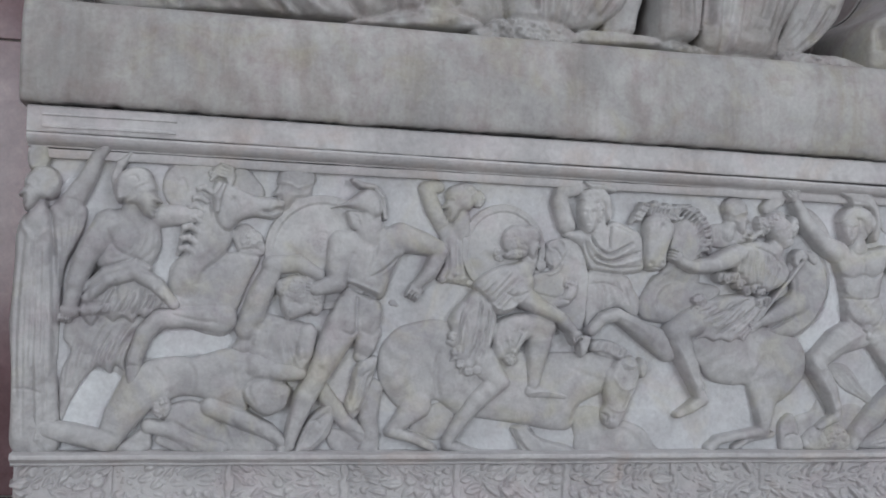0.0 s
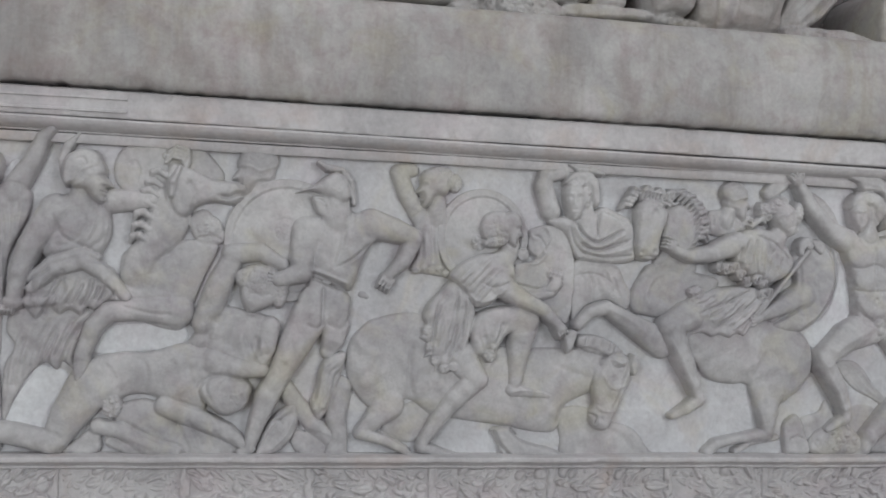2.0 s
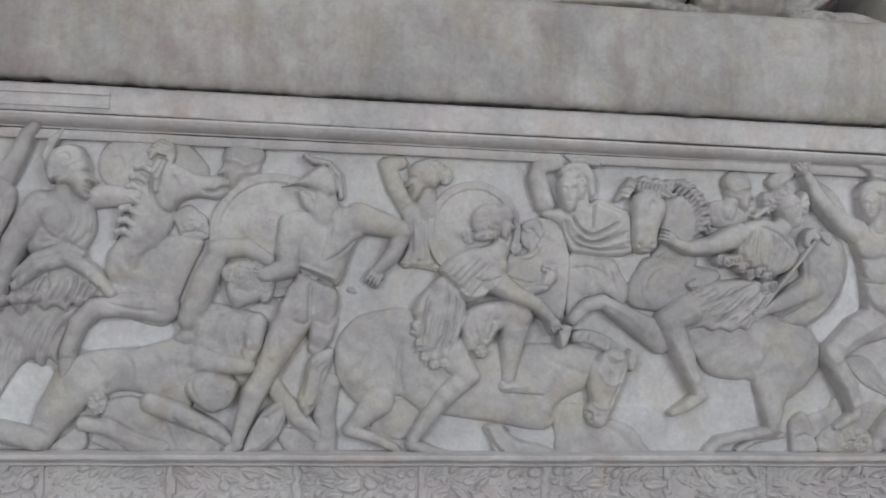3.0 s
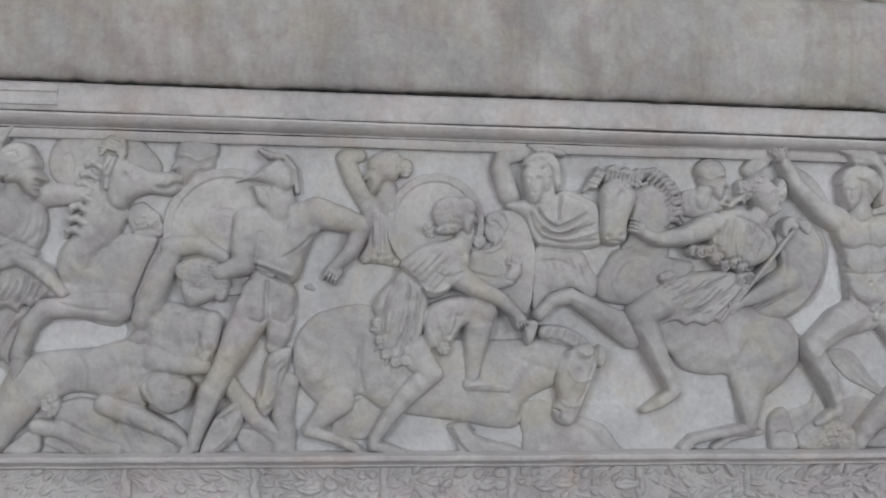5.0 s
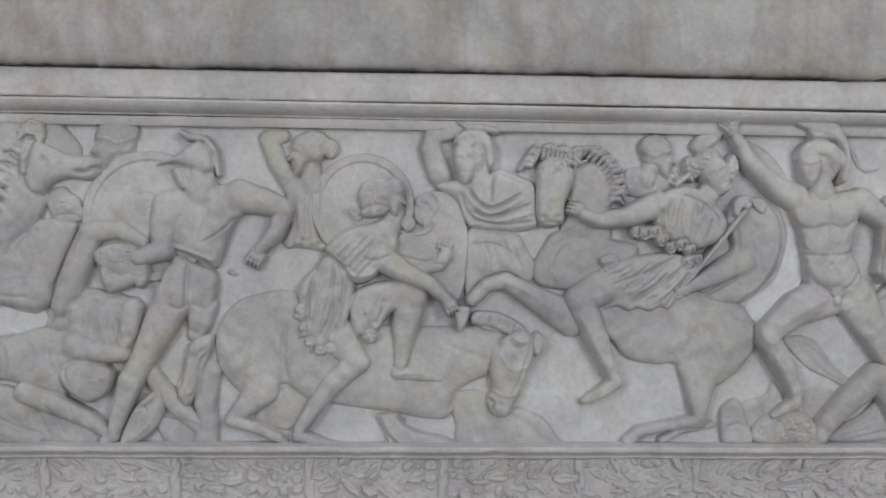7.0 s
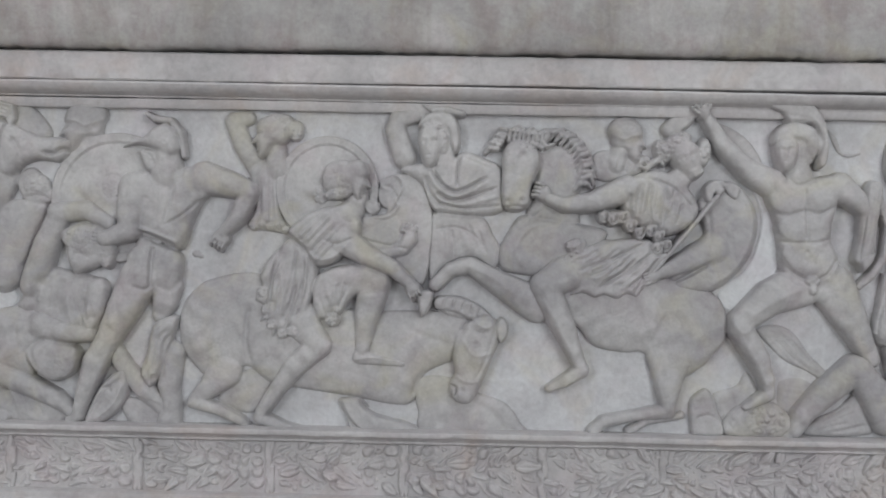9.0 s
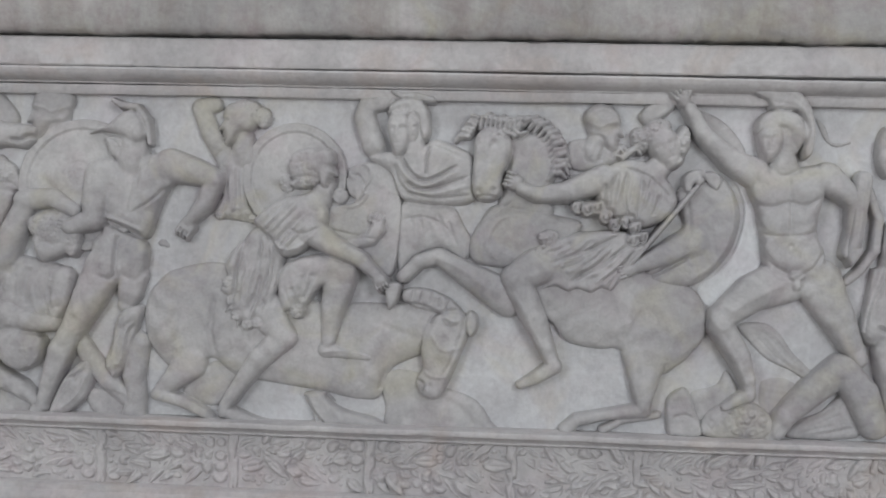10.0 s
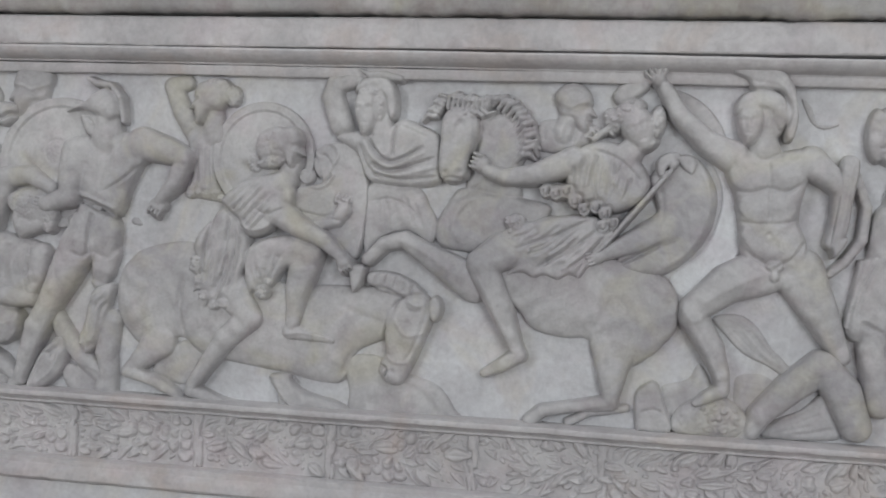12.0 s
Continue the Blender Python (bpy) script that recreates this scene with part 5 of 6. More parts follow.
def cloaked_youth():
    f = Carving('relief_warrior', 'helmeted youth in a heavy cloak raising his arm')
    f.hull([(1.724, 1.573), (1.853, 1.571), (1.888, 1.525), (1.913, 1.476), (1.894, 1.43), (1.839, 1.461), (1.774, 1.445), (1.722, 1.398)], 0.005, 0.0126, 0.0342)
    f.pleats([(1.739, 1.555), (1.755, 1.501), (1.746, 1.448)], [(1.845, 1.556), (1.86, 1.51), (1.887, 1.449)], 5, 0.006, 0.004, seed=6)
    f.groove([(1.735, 1.533), (1.79, 1.539), (1.844, 1.515), (1.859, 1.479)], 0.0036, -0.0048)
    f.tube((1.691, 1.842, 0.0195, 0.016), (1.63, 1.828, 0.024, 0.018), (1.624, 1.795, 0.0285, 0.018), (1.649, 1.722, 0.03, 0.016))
    f.hull([(1.637, 1.691), (1.698, 1.71), (1.759, 1.711), (1.808, 1.742), (1.861, 1.727), (1.907, 1.697), (1.917, 1.617), (1.914, 1.584), (1.868, 1.571), (1.76, 1.576), (1.72, 1.594), (1.695, 1.649)], 0.012, 0.027, 0.0399)
    f.tube((1.746, 1.738, 0.03, 0.02), (1.768, 1.692, 0.033, 0.016))
    f.groove([(1.725, 1.694), (1.753, 1.652), (1.793, 1.634), (1.869, 1.671)], 0.0042, -0.0144)
    f.groove([(1.716, 1.685), (1.741, 1.643), (1.793, 1.619), (1.875, 1.659)], 0.006, 0.0072)
    f.groove([(1.738, 1.627), (1.793, 1.61), (1.896, 1.644)], 0.0042, -0.0108)
    f.groove([(1.741, 1.612), (1.805, 1.597), (1.904, 1.623)], 0.006, 0.006)
    f.groove([(1.738, 1.603), (1.813, 1.588), (1.906, 1.598)], 0.0042, -0.0084)
    f.groove([(1.798, 1.725), (1.792, 1.689), (1.792, 1.649)], 0.0036, -0.0108)
    f.groove([(1.81, 1.723), (1.835, 1.714), (1.888, 1.693)], 0.0048, -0.0048)
    f.groove([(1.701, 1.661), (1.719, 1.607), (1.741, 1.579)], 0.006, 0.006)
    f.groove([(1.705, 1.676), (1.722, 1.627), (1.759, 1.591)], 0.0036, -0.0072)
    f.blob(1.755, 1.781, 0.0405, 0.063, 0, 0.02, 0.022)
    f.visage(1.72, 1.758, 0.036, 0.0615, 3, -0.5, 0.03)
    f.curls(1.754, 1.773, 0.015, 0.039, 0, 0.034, 0.014, lock=0.009, amp=0.003, seed=6)
    f.curls(1.73, 1.809, 0.036, 0.015, 6, 0.036, 0.014, lock=0.009, amp=0.003, seed=7)
    f.hull([(1.685, 1.804), (1.697, 1.834), (1.73, 1.85), (1.77, 1.844), (1.794, 1.811), (1.798, 1.759), (1.786, 1.737), (1.773, 1.756), (1.764, 1.795), (1.736, 1.813), (1.703, 1.81)], 0.032, 0.0126, 0.02)
    f.tube((1.699, 1.863, 0.0045, 0.042), (1.723, 1.851, 0.009, 0.04), (1.763, 1.851, 0.0105, 0.04), (1.803, 1.843, 0.009, 0.036), full=0.4)
    f.build(chest)


def right_horse():
    f = Carving('relief_horse', 'rearing horse with curling mane, seen from the chest')
    f.hull([(1.991, 1.757), (2.056, 1.767), (2.109, 1.743), (2.131, 1.674), (2.112, 1.612), (2.116, 1.55), (2.007, 1.557), (1.976, 1.569), (1.998, 1.665)], 0.006, 0.0198, 0.0428)
    f.hull([(1.968, 1.575), (2.038, 1.563), (2.131, 1.552), (2.196, 1.528), (2.131, 1.45), (2.029, 1.416), (1.969, 1.415), (1.915, 1.43), (1.906, 1.479), (1.936, 1.538)], 0.008, 0.0198, 0.0428)
    f.groove([(1.974, 1.434), (1.951, 1.48), (1.989, 1.541), (2.081, 1.557), (2.142, 1.533)], 0.0075, 0.0048)
    f.groove([(1.921, 1.525), (1.966, 1.548), (2.019, 1.587)], 0.006, -0.0048)
    f.hull([(2.069, 1.427), (2.224, 1.443), (2.363, 1.413), (2.475, 1.376), (2.513, 1.314), (2.507, 1.245), (2.46, 1.191), (2.407, 1.151), (2.348, 1.157), (2.296, 1.212), (2.24, 1.213), (2.163, 1.229), (2.122, 1.275), (2.054, 1.324)], 0.008, 0.0252, 0.0741)
    f.blob(2.416, 1.276, 0.078, 0.105, 0, 0.014, 0.022)
    f.groove([(2.289, 1.215), (2.32, 1.253), (2.351, 1.314)], 0.0096, -0.0036)
    f.tube((2.362, 1.199, 0.06, 0.012), (2.36, 1.131, 0.036, 0.02), (2.359, 1.074, 0.021, 0.026))
    f.groove([(2.313, 1.162), (2.34, 1.093)], 0.0075, 0.0036)
    f.tube((2.359, 1.061, 0.021, 0.024), (2.275, 1.048, 0.015, 0.022), (2.191, 1.03, 0.0165, 0.022), (2.164, 1.004, 0.018, 0.02))
    f.tube((2.397, 1.05, 0.0105, 0.012), (2.309, 1.032, 0.009, 0.012), (2.258, 1.007, 0.012, 0.012))
    f.tube((2.01, 1.335, 0.048, 0.014), (1.913, 1.388, 0.033, 0.026), (1.83, 1.438, 0.021, 0.032), (1.778, 1.424, 0.0195, 0.032), (1.739, 1.384, 0.018, 0.03))
    f.groove([(1.806, 1.441), (1.882, 1.411), (1.959, 1.358)], 0.0075, 0.0036)
    f.hull([(1.918, 1.753), (1.956, 1.774), (1.996, 1.751), (2.005, 1.696), (1.99, 1.647), (1.986, 1.602), (1.957, 1.583), (1.922, 1.59), (1.909, 1.622), (1.912, 1.689)], 0.036, 0.0216, 0.0257, cut=0.006)
    f.blob(1.989, 1.72, 0.021, 0.042, 0, 0.036, 0.02)
    f.dent(1.93, 1.734, 0.009, -0.004)
    f.dent(1.93, 1.734, 0.0045, 0.004)
    f.dent(1.969, 1.73, 0.009, -0.004)
    f.dent(1.93, 1.608, 0.0075, -0.009)
    f.dent(1.967, 1.611, 0.0075, -0.009)
    f.groove([(1.92, 1.591), (1.943, 1.596), (1.973, 1.593)], 0.003, -0.0084)
    f.groove([(1.948, 1.739), (1.948, 1.678), (1.945, 1.625)], 0.009, 0.0048)
    f.tube((1.929, 1.797, 0.006, 0.03), (1.907, 1.802, 0.0068, 0.034), (1.895, 1.784, 0.0045, 0.028), cut=0.004)
    f.tube((1.923, 1.787, 0.006, 0.03), (1.901, 1.788, 0.0068, 0.034), (1.889, 1.775, 0.0045, 0.028), cut=0.004)
    f.tube((1.916, 1.778, 0.006, 0.03), (1.895, 1.784, 0.0068, 0.034), (1.883, 1.766, 0.0045, 0.028), cut=0.004)
    f.tube((1.91, 1.769, 0.006, 0.03), (1.889, 1.77, 0.0068, 0.034), (1.877, 1.757, 0.0045, 0.028), cut=0.004)
    f.tube((1.904, 1.76, 0.006, 0.03), (1.882, 1.765, 0.0068, 0.034), (1.871, 1.747, 0.0045, 0.028), cut=0.004)
    f.tube((1.898, 1.75, 0.006, 0.03), (1.876, 1.751, 0.0068, 0.034), (1.865, 1.738, 0.0045, 0.028), cut=0.004)
    f.tube((1.928, 1.771, 0.006, 0.036), (1.933, 1.798, 0.0068, 0.04), (1.952, 1.809, 0.006, 0.036), (1.961, 1.798, 0.0038, 0.03), cut=0.004)
    f.tube((1.94, 1.769, 0.006, 0.036), (1.946, 1.796, 0.0068, 0.04), (1.964, 1.802, 0.006, 0.036), (1.973, 1.795, 0.0038, 0.03), cut=0.004)
    f.tube((1.952, 1.766, 0.006, 0.036), (1.958, 1.793, 0.0068, 0.04), (1.977, 1.796, 0.006, 0.036), (1.985, 1.793, 0.0038, 0.03), cut=0.004)
    f.tube((1.965, 1.764, 0.006, 0.036), (1.97, 1.791, 0.0068, 0.04), (1.989, 1.803, 0.006, 0.036), (1.998, 1.791, 0.0038, 0.03), cut=0.004)
    f.tube((1.977, 1.762, 0.006, 0.036), (1.982, 1.789, 0.0068, 0.04), (2.001, 1.796, 0.006, 0.036), (2.01, 1.789, 0.0038, 0.03), cut=0.004)
    f.tube((1.989, 1.76, 0.006, 0.036), (1.995, 1.787, 0.0068, 0.04), (2.013, 1.789, 0.006, 0.036), (2.022, 1.787, 0.0038, 0.03), cut=0.004)
    f.tube((2.001, 1.762, 0.006, 0.036), (2.007, 1.789, 0.0068, 0.04), (2.026, 1.801, 0.006, 0.036), (2.034, 1.789, 0.0038, 0.03), cut=0.004)
    f.tube((2.014, 1.765, 0.006, 0.036), (2.019, 1.792, 0.0068, 0.04), (2.038, 1.799, 0.006, 0.036), (2.047, 1.792, 0.0038, 0.03), cut=0.004)
    f.tube((2.026, 1.767, 0.006, 0.036), (2.031, 1.794, 0.0068, 0.04), (2.05, 1.796, 0.006, 0.036), (2.059, 1.794, 0.0038, 0.03), cut=0.004)
    f.tube((1.961, 1.765, 0.006, 0.042), (1.974, 1.756, 0.006, 0.044), (1.992, 1.763, 0.0038, 0.036), cut=0.004)
    f.tube((1.975, 1.761, 0.006, 0.042), (1.988, 1.751, 0.006, 0.044), (2.006, 1.759, 0.0038, 0.036), cut=0.004)
    f.tube((1.988, 1.765, 0.006, 0.042), (2.002, 1.756, 0.006, 0.044), (2.02, 1.763, 0.0038, 0.036), cut=0.004)
    f.tube((2.002, 1.761, 0.006, 0.042), (2.015, 1.752, 0.006, 0.044), (2.033, 1.759, 0.0038, 0.036), cut=0.004)
    f.tube((2.016, 1.766, 0.006, 0.042), (2.029, 1.756, 0.006, 0.044), (2.047, 1.764, 0.0038, 0.036), cut=0.004)
    f.dent(1.922, 1.739, 0.0075, -0.003)
    f.tube((2.019, 1.783, 0.006, 0.022), (2.033, 1.799, 0.0083, 0.028), (2.053, 1.801, 0.0075, 0.026), (2.066, 1.789, 0.0045, 0.018), cut=0.0025)
    f.tube((2.037, 1.78, 0.006, 0.022), (2.051, 1.795, 0.0083, 0.028), (2.072, 1.803, 0.0075, 0.026), (2.084, 1.783, 0.0045, 0.018), cut=0.0025)
    f.tube((2.053, 1.774, 0.006, 0.022), (2.067, 1.788, 0.0083, 0.028), (2.087, 1.793, 0.0075, 0.026), (2.099, 1.774, 0.0045, 0.018), cut=0.0025)
    f.tube((2.066, 1.765, 0.006, 0.022), (2.081, 1.782, 0.0083, 0.028), (2.101, 1.788, 0.0075, 0.026), (2.113, 1.771, 0.0045, 0.018), cut=0.0025)
    f.tube((2.079, 1.755, 0.006, 0.022), (2.093, 1.769, 0.0083, 0.028), (2.113, 1.773, 0.0075, 0.026), (2.126, 1.757, 0.0045, 0.018), cut=0.0025)
    f.tube((2.09, 1.744, 0.006, 0.022), (2.104, 1.757, 0.0083, 0.028), (2.124, 1.767, 0.0075, 0.026), (2.137, 1.743, 0.0045, 0.018), cut=0.0025)
    f.tube((2.099, 1.732, 0.006, 0.022), (2.113, 1.748, 0.0083, 0.028), (2.133, 1.75, 0.0075, 0.026), (2.146, 1.737, 0.0045, 0.018), cut=0.0025)
    f.tube((2.105, 1.718, 0.006, 0.022), (2.119, 1.733, 0.0083, 0.028), (2.14, 1.741, 0.0075, 0.026), (2.152, 1.72, 0.0045, 0.018), cut=0.0025)
    f.tube((2.11, 1.704, 0.006, 0.022), (2.124, 1.718, 0.0083, 0.028), (2.144, 1.723, 0.0075, 0.026), (2.157, 1.704, 0.0045, 0.018), cut=0.0025)
    f.tube((2.113, 1.689, 0.006, 0.022), (2.127, 1.705, 0.0083, 0.028), (2.147, 1.712, 0.0075, 0.026), (2.16, 1.694, 0.0045, 0.018), cut=0.0025)
    f.tube((2.113, 1.674, 0.006, 0.022), (2.127, 1.689, 0.0083, 0.028), (2.148, 1.692, 0.0075, 0.026), (2.16, 1.676, 0.0045, 0.018), cut=0.0025)
    f.tube((2.11, 1.658, 0.006, 0.022), (2.124, 1.672, 0.0083, 0.028), (2.145, 1.681, 0.0075, 0.026), (2.157, 1.657, 0.0045, 0.018), cut=0.0025)
    f.tube((2.104, 1.643, 0.006, 0.022), (2.118, 1.66, 0.0083, 0.028), (2.138, 1.661, 0.0075, 0.026), (2.151, 1.648, 0.0045, 0.018), cut=0.0025)
    f.build(chest)


def far_head():
    f = Carving('relief_head', 'helmeted head in low relief behind the horse')
    f.hull([(2.159, 1.744), (2.224, 1.751), (2.305, 1.733), (2.296, 1.695), (2.197, 1.667), (2.147, 1.688)], 0.005, 0.0126, 0.0257)
    f.pleats([(2.175, 1.734), (2.163, 1.687)], [(2.276, 1.728), (2.268, 1.694)], 5, 0.0045, 0.004, seed=1)
    f.profile(2.249, 1.777, 0.057, 1, -6, 0.012, hair='cap')
    f.groove([(2.191, 1.757), (2.203, 1.803), (2.241, 1.827), (2.283, 1.81)], 0.006, 0.0036)
    f.tube((2.222, 1.743, 0.024, 0.01), (2.216, 1.716, 0.027, 0.008))
    f.build(chest)


def falling_amazon():
    f = Carving('relief_amazon', 'amazon dragged backwards from her horse by the hair')
    f.hull([(2.334, 1.819), (2.368, 1.848), (2.427, 1.863), (2.414, 1.823), (2.359, 1.788), (2.337, 1.797)], 0.014, 0.0144, 0.02)
    f.tube((2.195, 1.448, 0.063, 0.03), (2.079, 1.417, 0.0495, 0.036), (2.03, 1.386, 0.0405, 0.038))
    f.tube((2.04, 1.362, 0.0405, 0.036), (2.08, 1.28, 0.0315, 0.036), (2.111, 1.21, 0.021, 0.034), (2.124, 1.18, 0.018, 0.032))
    f.tube((2.13, 1.164, 0.021, 0.03), (2.085, 1.134, 0.0165, 0.03), (2.045, 1.114, 0.0105, 0.028))
    f.groove([(2.029, 1.343), (2.07, 1.267), (2.101, 1.206)], 0.0075, 0.0036)
    f.hull([(2.083, 1.468), (2.172, 1.503), (2.283, 1.516), (2.363, 1.486), (2.32, 1.433), (2.292, 1.387), (2.271, 1.36), (2.246, 1.366), (2.219, 1.353), (2.188, 1.362), (2.16, 1.355), (2.13, 1.367), (2.09, 1.362), (2.126, 1.405)], 0.036, 0.0126, 0.0257)
    f.pleats([(2.184, 1.509), (2.131, 1.473), (2.081, 1.462)], [(2.33, 1.467), (2.276, 1.406), (2.215, 1.363)], 11, 0.0048, 0.007, seed=3)
    f.curls(2.096, 1.462, 0.018, 0.012, 10, 0.044, 0.004, lock=0.0105, amp=0.004, seed=1554)
    f.curls(2.1, 1.496, 0.018, 0.012, 10, 0.044, 0.004, lock=0.0105, amp=0.004, seed=1535)
    f.curls(2.11, 1.493, 0.027, 0.021, 10, 0.036, 0.016, lock=0.012, amp=0.005, seed=31)
    f.hull([(2.251, 1.674), (2.318, 1.699), (2.389, 1.669), (2.433, 1.596), (2.396, 1.541), (2.316, 1.522), (2.242, 1.567), (2.229, 1.619)], 0.036, 0.0198, 0.0371)
    f.pleats([(2.259, 1.664), (2.247, 1.611), (2.256, 1.558)], [(2.384, 1.657), (2.385, 1.597), (2.359, 1.536)], 7, 0.0048, 0.006, seed=9)
    f.groove([(2.296, 1.674), (2.358, 1.651), (2.412, 1.598)], 0.0048, -0.006)
    f.hull([(2.169, 1.585), (2.195, 1.588), (2.198, 1.57), (2.187, 1.556), (2.174, 1.557), (2.166, 1.569)], 0.044, 0.0072, 0.0071, cut=0.008)
    f.groove([(2.19, 1.582), (2.188, 1.565), (2.176, 1.563), (2.175, 1.574)], 0.0024, -0.0108)
    f.hull([(2.193, 1.579), (2.219, 1.582), (2.223, 1.564), (2.212, 1.55), (2.198, 1.551), (2.19, 1.564)], 0.044, 0.0072, 0.0071, cut=0.008)
    f.groove([(2.214, 1.576), (2.213, 1.559), (2.201, 1.557), (2.199, 1.568)], 0.0024, -0.0108)
    f.hull([(2.218, 1.585), (2.244, 1.588), (2.247, 1.57), (2.236, 1.556), (2.223, 1.558), (2.215, 1.57)], 0.044, 0.0072, 0.0071, cut=0.008)
    f.groove([(2.239, 1.582), (2.237, 1.565), (2.225, 1.564), (2.224, 1.574)], 0.0024, -0.0108)
    f.hull([(2.239, 1.561), (2.266, 1.564), (2.269, 1.546), (2.258, 1.532), (2.244, 1.534), (2.236, 1.546)], 0.044, 0.0072, 0.0071, cut=0.008)
    f.groove([(2.26, 1.558), (2.259, 1.541), (2.247, 1.539), (2.245, 1.55)], 0.0024, -0.0108)
    f.hull([(2.264, 1.543), (2.29, 1.546), (2.293, 1.528), (2.283, 1.514), (2.269, 1.515), (2.261, 1.528)], 0.044, 0.0072, 0.0071, cut=0.008)
    f.groove([(2.285, 1.54), (2.283, 1.523), (2.271, 1.521), (2.27, 1.532)], 0.0024, -0.0108)
    f.hull([(2.292, 1.549), (2.318, 1.552), (2.321, 1.534), (2.31, 1.52), (2.296, 1.522), (2.289, 1.534)], 0.044, 0.0072, 0.0071, cut=0.008)
    f.groove([(2.312, 1.546), (2.311, 1.529), (2.299, 1.528), (2.297, 1.538)], 0.0024, -0.0108)
    f.hull([(2.313, 1.534), (2.339, 1.537), (2.342, 1.519), (2.332, 1.505), (2.318, 1.507), (2.31, 1.519)], 0.044, 0.0072, 0.0071, cut=0.008)
    f.groove([(2.334, 1.531), (2.332, 1.514), (2.32, 1.513), (2.319, 1.523)], 0.0024, -0.0108)
    f.hull([(2.332, 1.51), (2.358, 1.513), (2.361, 1.495), (2.35, 1.481), (2.336, 1.482), (2.329, 1.495)], 0.044, 0.0072, 0.0071, cut=0.008)
    f.groove([(2.352, 1.507), (2.351, 1.49), (2.339, 1.488), (2.337, 1.499)], 0.0024, -0.0108)
    f.hull([(2.31, 1.504), (2.336, 1.507), (2.339, 1.488), (2.329, 1.475), (2.315, 1.476), (2.307, 1.488)], 0.044, 0.0072, 0.0071, cut=0.008)
    f.groove([(2.331, 1.501), (2.329, 1.484), (2.317, 1.482), (2.316, 1.493)], 0.0024, -0.0108)
    f.hull([(2.185, 1.585), (2.242, 1.589), (2.265, 1.558), (2.219, 1.552), (2.188, 1.558)], 0.03, 0.0144, 0.0143)
    f.tube((2.246, 1.646, 0.0375, 0.04), (2.152, 1.611, 0.027, 0.05), (2.078, 1.601, 0.021, 0.054), (2.036, 1.616, 0.0165, 0.054))
    f.blob(2.021, 1.631, 0.021, 0.0195, 160, 0.05, 0.018)
    f.tube((2.008, 1.622, 0.0053, 0.06), (1.998, 1.625, 0.005, 0.062), (1.991, 1.628, 0.0042, 0.056999999999999995), cut=0.002)
    f.tube((2.012, 1.632, 0.0053, 0.06), (2.001, 1.635, 0.005, 0.062), (1.995, 1.638, 0.0042, 0.056999999999999995), cut=0.002)
    f.tube((2.015, 1.642, 0.0053, 0.06), (2.005, 1.645, 0.005, 0.062), (1.999, 1.648, 0.0042, 0.056999999999999995), cut=0.002)
    f.tube((2.019, 1.652, 0.0053, 0.06), (2.008, 1.655, 0.005, 0.062), (2.002, 1.658, 0.0042, 0.056999999999999995), cut=0.002)
    f.groove([(2.305, 1.661), (2.297, 1.603), (2.308, 1.55)], 0.0036, -0.006)
    f.groove([(2.366, 1.65), (2.343, 1.589), (2.328, 1.54)], 0.0036, -0.006)
    f.groove([(2.291, 1.505), (2.215, 1.466), (2.116, 1.428)], 0.0048, -0.0084)
    f.groove([(2.314, 1.482), (2.245, 1.429), (2.169, 1.383)], 0.0048, -0.0084)
    f.groove([(2.33, 1.467), (2.284, 1.406), (2.261, 1.363)], 0.0042, -0.0072)
    f.tube((2.389, 1.685, 0.03, 0.034), (2.362, 1.65, 0.039, 0.036))
    f.visage(2.399, 1.727, 0.0435, 0.0555, 24, 0.1, 0.04)
    f.curls(2.371, 1.769, 0.042, 0.024, 30, 0.042, 0.02, lock=0.012, amp=0.005, seed=7)
    f.curls(2.442, 1.746, 0.018, 0.036, -8, 0.04, 0.02, lock=0.012, amp=0.005, seed=3)
    f.curls(2.336, 1.748, 0.021, 0.03, 20, 0.034, 0.018, lock=0.012, amp=0.006, seed=4)
    f.locks(2.339, 1.743, 2.304, 1.709, 5, 0.036, 230, 0.0075, 0.034, seed=4)
    f.curls(2.42, 1.69, 0.024, 0.012, 30, 0.044, 0.012, lock=0.009, amp=0.004, seed=9)
    f.build(chest)


